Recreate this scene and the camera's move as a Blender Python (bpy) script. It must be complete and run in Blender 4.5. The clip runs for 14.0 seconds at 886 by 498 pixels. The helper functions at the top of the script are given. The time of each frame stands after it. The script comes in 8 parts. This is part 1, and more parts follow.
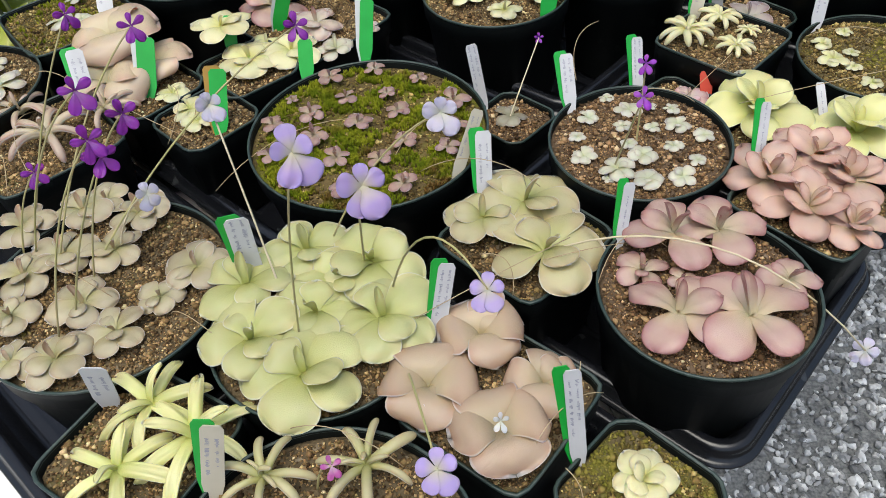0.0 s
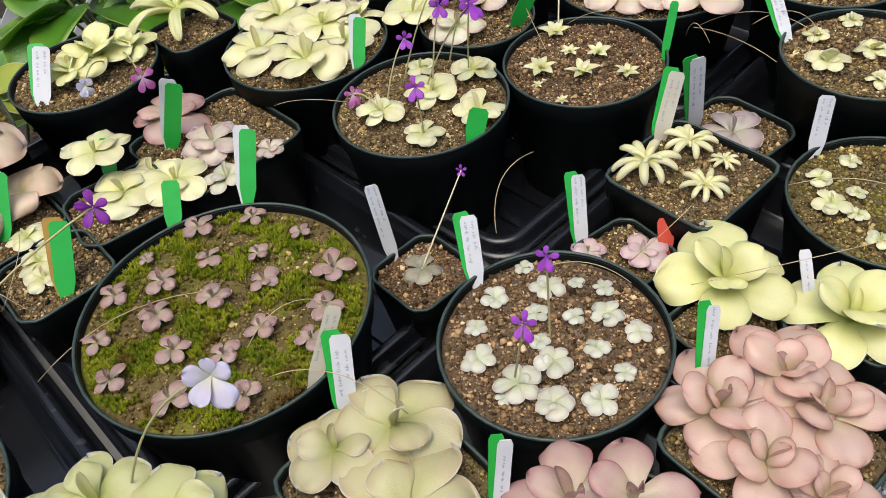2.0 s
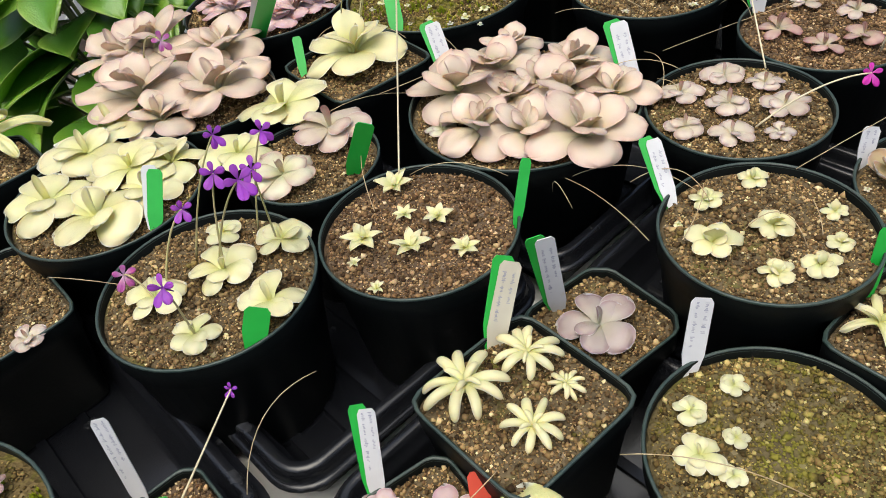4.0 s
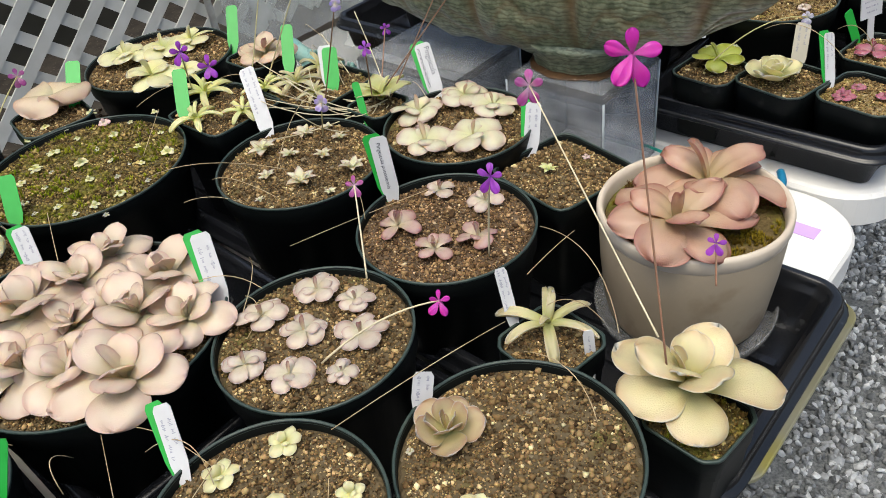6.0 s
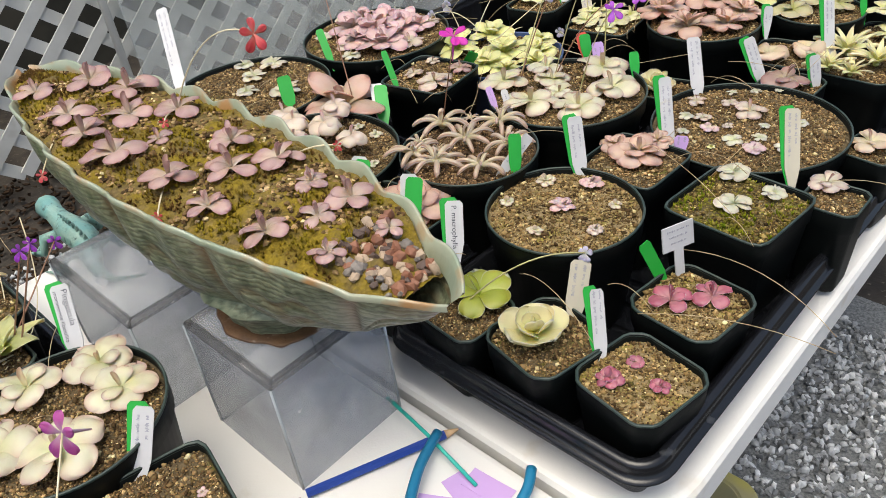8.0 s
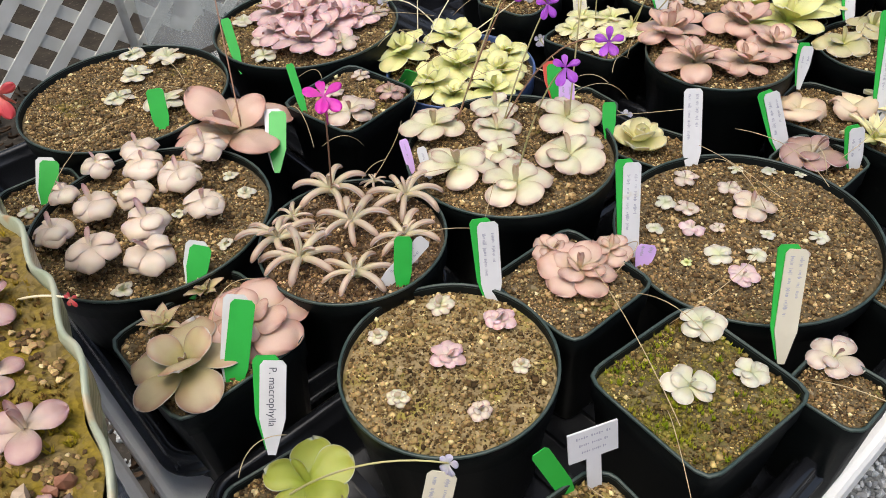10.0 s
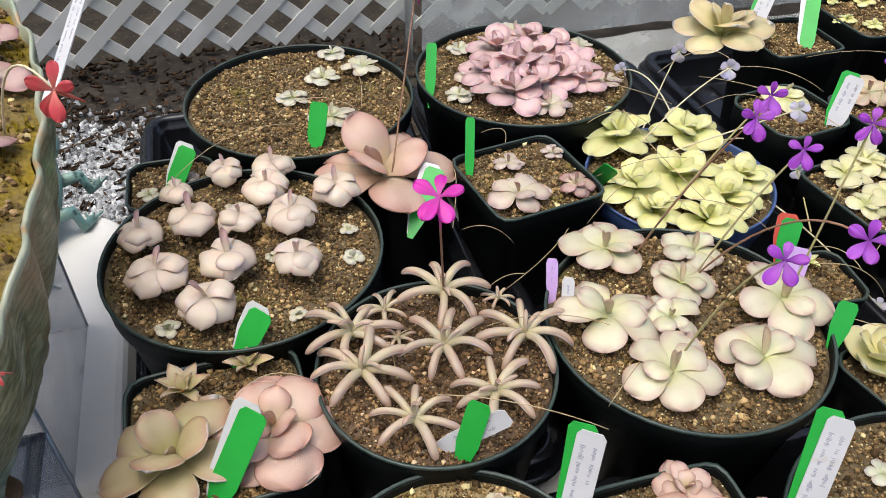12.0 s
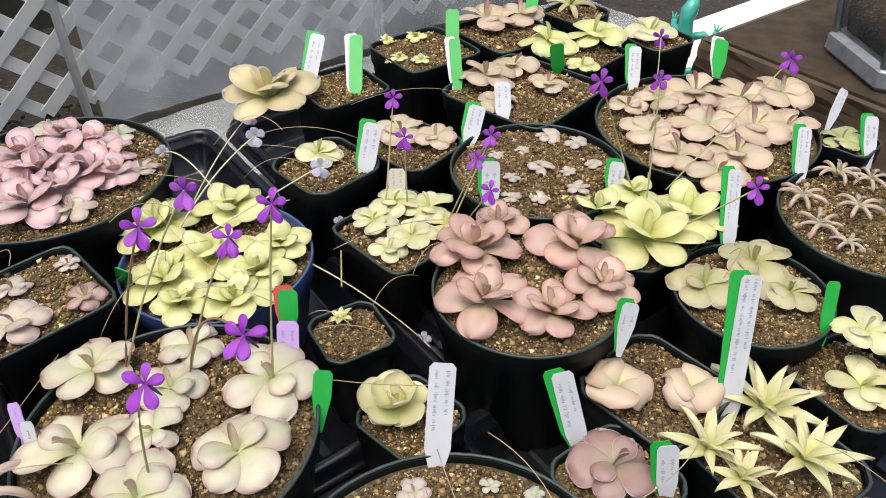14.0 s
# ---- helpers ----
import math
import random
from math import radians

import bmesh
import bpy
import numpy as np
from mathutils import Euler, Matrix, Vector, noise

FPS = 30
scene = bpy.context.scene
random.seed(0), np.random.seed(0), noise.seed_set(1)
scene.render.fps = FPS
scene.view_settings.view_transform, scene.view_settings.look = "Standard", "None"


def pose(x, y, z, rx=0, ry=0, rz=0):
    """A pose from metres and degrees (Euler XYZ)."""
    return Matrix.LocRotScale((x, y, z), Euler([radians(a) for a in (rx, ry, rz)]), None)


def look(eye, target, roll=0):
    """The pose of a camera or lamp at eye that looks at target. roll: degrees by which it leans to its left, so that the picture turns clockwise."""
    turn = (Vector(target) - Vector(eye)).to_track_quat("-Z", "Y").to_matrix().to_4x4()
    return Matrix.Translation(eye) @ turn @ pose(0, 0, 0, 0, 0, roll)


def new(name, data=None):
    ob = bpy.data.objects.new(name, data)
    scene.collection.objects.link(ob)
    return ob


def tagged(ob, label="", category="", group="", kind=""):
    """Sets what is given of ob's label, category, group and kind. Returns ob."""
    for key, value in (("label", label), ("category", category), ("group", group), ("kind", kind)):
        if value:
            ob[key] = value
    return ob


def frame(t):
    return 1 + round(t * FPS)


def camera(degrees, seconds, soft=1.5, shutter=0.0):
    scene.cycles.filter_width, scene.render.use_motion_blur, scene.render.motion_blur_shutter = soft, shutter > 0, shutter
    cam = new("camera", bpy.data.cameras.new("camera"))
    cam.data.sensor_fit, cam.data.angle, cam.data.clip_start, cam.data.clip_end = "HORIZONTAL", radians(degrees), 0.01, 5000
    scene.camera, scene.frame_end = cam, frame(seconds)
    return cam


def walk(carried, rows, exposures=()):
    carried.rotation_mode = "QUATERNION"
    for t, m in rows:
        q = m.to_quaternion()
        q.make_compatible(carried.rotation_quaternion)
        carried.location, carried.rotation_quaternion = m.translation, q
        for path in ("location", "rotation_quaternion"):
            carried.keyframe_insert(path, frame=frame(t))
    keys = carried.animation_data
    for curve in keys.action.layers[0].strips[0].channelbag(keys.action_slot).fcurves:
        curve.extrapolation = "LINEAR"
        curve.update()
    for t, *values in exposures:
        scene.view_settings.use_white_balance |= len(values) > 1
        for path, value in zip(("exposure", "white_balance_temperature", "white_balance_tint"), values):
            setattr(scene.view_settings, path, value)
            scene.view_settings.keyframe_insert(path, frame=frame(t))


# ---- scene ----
cam = camera(60.3, 14.0, 0.9)
PATH = [
    (0, (0.103, 0.099, 1.294), (-0.036, 1.464, -0.161), -5.8),
    (0.5, (0.151, 0.126, 1.293), (-0.116, 1.517, -0.118), -8.9),
    (1, (0.177, 0.151, 1.288), (-0.172, 1.539, -0.109), -11.3),
    (1.5, (0.198, 0.213, 1.283), (-0.195, 1.566, -0.137), -12.6),
    (2, (0.226, 0.304, 1.277), (-0.06, 1.678, -0.147), -9.6),
    (2.5, (0.25, 0.381, 1.277), (-0.038, 1.716, -0.184), -10.2),
    (2.7, (0.259, 0.401, 1.273), (-0.021, 1.763, -0.164), -9.9),
    (4.8, (0.483, 0.549, 1.242), (0.099, 2.057, -0.014), -11.2),
    (5, (0.515, 0.555, 1.244), (0.127, 2.096, 0.029), -11.1),
    (5.5, (0.584, 0.594, 1.255), (0.289, 2.169, 0.058), -10.6),
    (6, (0.648, 0.673, 1.258), (0.486, 2.233, 0.017), -8.5),
    (6.5, (0.709, 0.804, 1.263), (0.601, 2.374, 0.029), -7.7),
    (7, (0.758, 0.878, 1.277), (0.689, 2.452, 0.045), -8.3),
    (7.5, (0.844, 0.938, 1.277), (0.742, 2.502, 0.035), -7.9),
    (8, (0.952, 0.982, 1.283), (0.755, 2.585, 0.103), -7.2),
    (8.2, (0.987, 0.99, 1.282), (0.749, 2.59, 0.106), -7.6),
    (10.3, (1.068, 1.309, 1.276), (0.742, 2.746, -0.076), -2.4),
    (10.5, (1.073, 1.329, 1.275), (0.694, 2.772, -0.057), 0.3),
    (11, (1.114, 1.379, 1.266), (0.511, 2.737, -0.073), 2.3),
    (11.5, (1.117, 1.404, 1.257), (0.387, 2.687, -0.092), 1.8),
    (12, (1.078, 1.446, 1.246), (0.248, 2.715, -0.058), 0.9),
    (12.5, (1.058, 1.486, 1.239), (0.308, 2.803, -0.065), 1.9),
    (13, (1.063, 1.527, 1.249), (0.542, 2.962, -0.044), 4.1),
    (13.5, (1.108, 1.558, 1.257), (0.748, 3.063, -0.01), 1.9),
    (14, (1.263, 1.576, 1.272), (0.884, 3.095, 0.027), -0.3),
]
# the clip's camera opens and warms its picture a little on the way: seconds, stops, kelvin, tint
EXPOSURES = ((0.0, 0.68, 6450, 4), (1.0, 0.61, 6500, 5), (1.5, 0.63, 6500, 5), (2.0, 0.76, 6550, 6), (2.7, 0.88, 6600, 6), (5.0, 0.75, 6800, 3), (5.5, 0.71, 6800, 3), (6.5, 0.85, 6750, 4), (8.0, 0.83, 6850, 5), (10.5, 0.90, 6850, 7), (13.0, 0.84, 6550, 7), (14.0, 0.85, 6550, 7))
walk(cam, [(t, look(eye, target, roll)) for t, eye, target, roll in PATH], EXPOSURES)

# ---- light ----
world = bpy.data.worlds.new("sky")
scene.world = world
world.use_nodes = True
wn = world.node_tree.nodes
sky = wn.new("ShaderNodeTexSky")
sky.sky_type = "NISHITA"
sky.sun_disc = False
sky.sun_elevation = radians(76)
sky.sun_rotation = radians(205)
sky.dust_density = 4.0
sky.air_density = 0.7
world.node_tree.links.new(sky.outputs[0], wn["Background"].inputs[0])
wn["Background"].inputs[1].default_value = 0.14
sun = new("sun", bpy.data.lights.new("sun", "SUN"))
sun.data.energy = 1.2
sun.data.angle = radians(50)
sun.data.color = (1.0, 0.97, 0.93)
sun.matrix_world = look((0.05, 0.2, 6), (0.65, 1.5, 0.0))
scene.view_settings.exposure = 0.76

# ---- table axes: u runs along the bench, v across it ----
CU, SU = math.cos(radians(50)), math.sin(radians(50))


def uv(u, v, z=0.0):
    return Vector((u * CU - v * SU, u * SU + v * CU, z))


ALONG = Matrix.Rotation(radians(50), 4, "Z")


# ---- materials ----
def material(name, base, rough=0.5, second=None, scale=40.0, amount=0.5, bump=0.0, bump_scale=None, metallic=0.0, spots=None, spot_scale=9.0, spot_at=0.6, vary=0.0, transmission=0.0, coat=0.0, spec=0.5):
    m = bpy.data.materials.new(name)
    m.use_nodes = True
    n, l = m.node_tree.nodes, m.node_tree.links
    b = n["Principled BSDF"]
    b.inputs["Roughness"].default_value = rough
    b.inputs["Metallic"].default_value = metallic
    b.inputs["Transmission Weight"].default_value = transmission
    b.inputs["Coat Weight"].default_value = coat
    b.inputs["Specular IOR Level"].default_value = spec
    tc = n.new("ShaderNodeTexCoord")
    geo = n.new("ShaderNodeNewGeometry")
    src = geo.outputs["Position"]
    col = n.new("ShaderNodeMix")
    col.data_type = "RGBA"
    noi = n.new("ShaderNodeTexNoise")
    noi.inputs["Scale"].default_value = scale
    noi.inputs["Detail"].default_value = 5
    l.new(src, noi.inputs["Vector"])
    ramp = n.new("ShaderNodeMapRange")
    ramp.inputs["From Min"].default_value = 0.35
    ramp.inputs["From Max"].default_value = 0.65
    ramp.inputs["To Max"].default_value = amount
    l.new(noi.outputs["Fac"], ramp.inputs["Value"])
    l.new(ramp.outputs[0], col.inputs["Factor"])
    col.inputs["A"].default_value = (*base, 1)
    col.inputs["B"].default_value = (*(second or [c * 0.75 for c in base]), 1)
    out = col.outputs["Result"]
    if spots:
        n2 = n.new("ShaderNodeTexNoise")
        n2.inputs["Scale"].default_value = spot_scale
        n2.inputs["Detail"].default_value = 4
        l.new(src, n2.inputs["Vector"])
        r2 = n.new("ShaderNodeMapRange")
        r2.inputs["From Min"].default_value = spot_at - 0.06
        r2.inputs["From Max"].default_value = spot_at + 0.06
        l.new(n2.outputs["Fac"], r2.inputs["Value"])
        mx = n.new("ShaderNodeMix")
        mx.data_type = "RGBA"
        l.new(r2.outputs[0], mx.inputs["Factor"])
        l.new(out, mx.inputs["A"])
        mx.inputs["B"].default_value = (*spots, 1)
        out = mx.outputs["Result"]
    if vary:
        oi = n.new("ShaderNodeObjectInfo")
        hs = n.new("ShaderNodeHueSaturation")
        mr = n.new("ShaderNodeMapRange")
        mr.inputs["To Min"].default_value = 1 - vary
        mr.inputs["To Max"].default_value = 1 + vary
        l.new(oi.outputs["Random"], mr.inputs["Value"])
        l.new(mr.outputs[0], hs.inputs["Value"])
        l.new(out, hs.inputs["Color"])
        out = hs.outputs[0]
    l.new(out, b.inputs["Base Color"])
    if bump:
        bn = n.new("ShaderNodeTexNoise")
        bn.inputs["Scale"].default_value = bump_scale or scale * 4
        bn.inputs["Detail"].default_value = 4
        l.new(src, bn.inputs["Vector"])
        bp = n.new("ShaderNodeBump")
        bp.inputs["Strength"].default_value = bump
        bp.inputs["Distance"].default_value = 0.002
        l.new(bn.outputs["Fac"], bp.inputs["Height"])
        l.new(bp.outputs[0], b.inputs["Normal"])
    return m


def leaf_material(name, base, edge, heart=None, rough=0.26, lip=None):
    """Butterwort leaf: flesh colour, tinted margin, paler base, fine dewy relief. The margin is read from the mesh."""
    m = bpy.data.materials.new(name)
    m.use_nodes = True
    n, l = m.node_tree.nodes, m.node_tree.links
    b = n["Principled BSDF"]
    b.inputs["Roughness"].default_value = rough
    b.inputs["Subsurface Weight"].default_value = 0.35
    b.inputs["Subsurface Radius"].default_value = (1.0, 0.7, 0.35)
    b.inputs["Subsurface Scale"].default_value = 0.0012
    b.inputs["Specular IOR Level"].default_value = 0.7
    b.inputs["Coat Weight"].default_value = 0.35
    b.inputs["Coat Roughness"].default_value = 0.18
    at = n.new("ShaderNodeAttribute")
    at.attribute_name = "margin"
    at2 = n.new("ShaderNodeAttribute")
    at2.attribute_name = "along"
    tc = n.new("ShaderNodeTexCoord")
    noi = n.new("ShaderNodeTexNoise")
    noi.inputs["Scale"].default_value = 3.0
    noi.inputs["Detail"].default_value = 5
    l.new(tc.outputs["Object"], noi.inputs["Vector"])
    mx = n.new("ShaderNodeMix")
    mx.data_type = "RGBA"
    mx.inputs["A"].default_value = (*base, 1)
    mx.inputs["B"].default_value = (*edge, 1)
    add = n.new("ShaderNodeMath")
    add.operation = "MULTIPLY_ADD"
    l.new(noi.outputs["Fac"], add.inputs[0])
    add.inputs[1].default_value = 0.85
    l.new(at.outputs["Fac"], add.inputs[2])
    mr = n.new("ShaderNodeMapRange")
    mr.inputs["From Min"].default_value = 0.52
    mr.inputs["From Max"].default_value = 1.35
    mr.inputs["To Max"].default_value = 0.85
    l.new(add.outputs[0], mr.inputs["Value"])
    l.new(mr.outputs[0], mx.inputs["Factor"])
    m2 = n.new("ShaderNodeMix")
    m2.data_type = "RGBA"
    at3 = n.new("ShaderNodeAttribute")
    at3.attribute_name = "lip"
    rim = n.new("ShaderNodeMapRange")
    rim.inputs["From Min"].default_value = 0.15
    rim.inputs["From Max"].default_value = 0.85
    rim.inputs["To Max"].default_value = 1.0
    l.new(at3.outputs["Fac"], rim.inputs["Value"])
    m1 = n.new("ShaderNodeMix")
    m1.data_type = "RGBA"
    l.new(rim.outputs[0], m1.inputs["Factor"])
    l.new(mx.outputs["Result"], m1.inputs["A"])
    # Default pale lip paints in the light that shows through the thin edge.
    m1.inputs["B"].default_value = (*(lip or [min(0.95, c * 0.4 + 0.56) for c in base]), 1)
    l.new(m1.outputs["Result"], m2.inputs["A"])
    m2.inputs["B"].default_value = (*(heart or [c * 0.9 for c in base]), 1)
    r2 = n.new("ShaderNodeMapRange")
    r2.inputs["From Min"].default_value = 0.62
    r2.inputs["From Max"].default_value = 0.05
    r2.inputs["To Max"].default_value = 0.9
    l.new(at2.outputs["Fac"], r2.inputs["Value"])
    l.new(r2.outputs[0], m2.inputs["Factor"])
    oi = n.new("ShaderNodeObjectInfo")
    hs = n.new("ShaderNodeHueSaturation")
    mv = n.new("ShaderNodeMapRange")
    mv.inputs["To Min"].default_value = 0.82
    mv.inputs["To Max"].default_value = 0.96
    l.new(oi.outputs["Random"], mv.inputs["Value"])
    l.new(mv.outputs[0], hs.inputs["Value"])
    l.new(m2.outputs["Result"], hs.inputs["Color"])
    l.new(hs.outputs[0], b.inputs["Base Color"])
    fine = n.new("ShaderNodeTexNoise")
    fine.inputs["Scale"].default_value = 60
    fine.inputs["Detail"].default_value = 2
    l.new(tc.outputs["Object"], fine.inputs["Vector"])
    bp = n.new("ShaderNodeBump")
    bp.inputs["Strength"].default_value = 0.22
    bp.inputs["Distance"].default_value = 0.02
    l.new(fine.outputs["Fac"], bp.inputs["Height"])
    l.new(bp.outputs[0], b.inputs["Normal"])
    tr = n.new("ShaderNodeBsdfTranslucent")
    l.new(hs.outputs[0], tr.inputs["Color"])
    ms = n.new("ShaderNodeMixShader")
    ms.inputs[0].default_value = 0.36
    l.new(b.outputs[0], ms.inputs[1])
    l.new(tr.outputs[0], ms.inputs[2])
    l.new(ms.outputs[0], n["Material Output"].inputs["Surface"])
    return m


def soil_material(name, dark, mid, light, moss=None, moss_at=0.62, moss_scale=14.0):
    m = bpy.data.materials.new(name)
    m.use_nodes = True
    n, l = m.node_tree.nodes, m.node_tree.links
    b = n["Principled BSDF"]
    b.inputs["Roughness"].default_value = 0.85
    b.inputs["Specular IOR Level"].default_value = 0.12
    geo = n.new("ShaderNodeNewGeometry")
    vor = n.new("ShaderNodeTexVoronoi")
    vor.inputs["Scale"].default_value = 260
    l.new(geo.outputs["Position"], vor.inputs["Vector"])
    sep = n.new("ShaderNodeSeparateColor")
    l.new(vor.outputs["Color"], sep.inputs[0])
    rp = n.new("ShaderNodeValToRGB")
    e = rp.color_ramp.elements
    e[0].position, e[0].color = 0.0, (*dark, 1)
    e[1].position, e[1].color = 1.0, (*light, 1)
    k = e.new(0.5)
    k.color = (*mid, 1)
    k = e.new(0.85)
    k.color = (*[c * 1.25 for c in mid], 1)
    isl = n.new("ShaderNodeMath")
    isl.operation = "MULTIPLY_ADD"
    l.new(geo.outputs["Random Per Island"], isl.inputs[0])
    isl.inputs[1].default_value = 0.62
    sc = n.new("ShaderNodeMath")
    sc.operation = "MULTIPLY"
    sc.inputs[1].default_value = 0.52
    l.new(sep.outputs[0], sc.inputs[0])
    l.new(sc.outputs[0], isl.inputs[2])
    l.new(isl.outputs[0], rp.inputs[0])
    out = rp.outputs[0]
    bp = n.new("ShaderNodeBump")
    bp.inputs["Strength"].default_value = 0.7
    bp.inputs["Distance"].default_value = 0.003
    l.new(vor.outputs["Distance"], bp.inputs["Height"])
    l.new(bp.outputs[0], b.inputs["Normal"])
    if moss:
        noi = n.new("ShaderNodeTexNoise")
        noi.inputs["Scale"].default_value = moss_scale
        noi.inputs["Detail"].default_value = 7
        noi.inputs["Roughness"].default_value = 0.7
        l.new(geo.outputs["Position"], noi.inputs["Vector"])
        mr = n.new("ShaderNodeMapRange")
        mr.inputs["From Min"].default_value = moss_at - 0.09
        mr.inputs["From Max"].default_value = moss_at + 0.09
        mr.inputs["To Max"].default_value = 0.9
        l.new(noi.outputs["Fac"], mr.inputs["Value"])
        mc = n.new("ShaderNodeTexNoise")
        mc.inputs["Scale"].default_value = 420
        l.new(geo.outputs["Position"], mc.inputs["Vector"])
        mm = n.new("ShaderNodeMix")
        mm.data_type = "RGBA"
        mm.inputs["A"].default_value = (*[c * 0.45 for c in moss], 1)
        mm.inputs["B"].default_value = (*[min(1, c * 1.5) for c in moss], 1)
        l.new(mc.outputs["Fac"], mm.inputs["Factor"])
        mx = n.new("ShaderNodeMix")
        mx.data_type = "RGBA"
        l.new(mr.outputs[0], mx.inputs["Factor"])
        l.new(out, mx.inputs["A"])
        l.new(mm.outputs["Result"], mx.inputs["B"])
        out = mx.outputs["Result"]
    l.new(out, b.inputs["Base Color"])
    return m


BLACK = material("black_plastic", (0.0045, 0.006, 0.0056), 0.5, (0.0075, 0.009, 0.0085), 30, 0.6, 0.08, 300, spots=(0.03, 0.032, 0.03), spot_scale=55, spot_at=0.74, spec=0.14)
TRAY = material("tray_plastic", (0.006, 0.0065, 0.0085), 0.24, (0.011, 0.012, 0.014), 18, 0.6, 0.05, 120, spots=(0.05, 0.052, 0.055), spot_scale=38, spot_at=0.72, spec=0.5)
RIM = material("pot_rim_plastic", (0.022, 0.04, 0.034), 0.4, (0.05, 0.065, 0.055), 60, 0.7, 0.1, 250, spec=0.4)
BLUEPOT = material("blue_plastic", (0.05, 0.09, 0.22), 0.4)
WHITE_TABLE = material("white_table_plastic", (0.80, 0.79, 0.76), 0.38, (0.72, 0.70, 0.66), 9, 0.5, 0.12, 500, spots=(0.62, 0.56, 0.46), spot_scale=14, spot_at=0.70)
LATTICE = material("white_lattice_vinyl", (0.66, 0.65, 0.60), 0.5, (0.5, 0.49, 0.44), 6, 0.7, spots=(0.3, 0.28, 0.22), spot_scale=4, spot_at=0.66)
GREEN_TAG = material("green_plastic_tag", (0.012, 0.32, 0.035), 0.42, (0.02, 0.38, 0.05), 60, 0.5)
WHITE_TAG = material("white_plastic_tag", (0.56, 0.56, 0.57), 0.45, (0.47, 0.47, 0.47), 40, 0.6, spots=(0.5, 0.45, 0.36), spot_scale=60, spot_at=0.73)
CREAM_TAG = material("yellowed_plastic_tag", (0.52, 0.48, 0.38), 0.5, (0.44, 0.40, 0.31), 40, 0.6)
RED_TAG = material("red_plastic_tag", (0.6, 0.08, 0.05), 0.45)
ORANGE_TAG = material("brown_plastic_tag", (0.35, 0.2, 0.03), 0.45)
LILAC = material("lilac_paper", (0.55, 0.36, 0.68), 0.7, (0.5, 0.32, 0.62), 50, 0.5)
DARK_INK = material("dark_pencil_writing", (0.07, 0.07, 0.09), 0.7)
INK = material("pencil_writing", (0.30, 0.30, 0.36), 0.7)
SOIL = soil_material("gritty_peat_soil", (0.045, 0.033, 0.019), (0.10, 0.075, 0.042), (0.55, 0.48, 0.36), (0.16, 0.16, 0.02), 0.66)
SOIL_RED = soil_material("reddish_grit_soil", (0.045, 0.030, 0.019), (0.10, 0.068, 0.042), (0.52, 0.44, 0.35))
SOIL_MOSSY = soil_material("mossy_soil", (0.04, 0.031, 0.015), (0.095, 0.075, 0.036), (0.5, 0.43, 0.28), (0.17, 0.17, 0.02), 0.58, 22)
MOSS = soil_material("living_moss", (0.03, 0.022, 0.008), (0.10, 0.072, 0.03), (0.30, 0.22, 0.11), (0.15, 0.17, 0.010), 0.56, 22)
SAND = soil_material("sandy_yellow_soil", (0.05, 0.036, 0.018), (0.22, 0.165, 0.085), (0.66, 0.58, 0.42), (0.26, 0.22, 0.03), 0.60, 30)
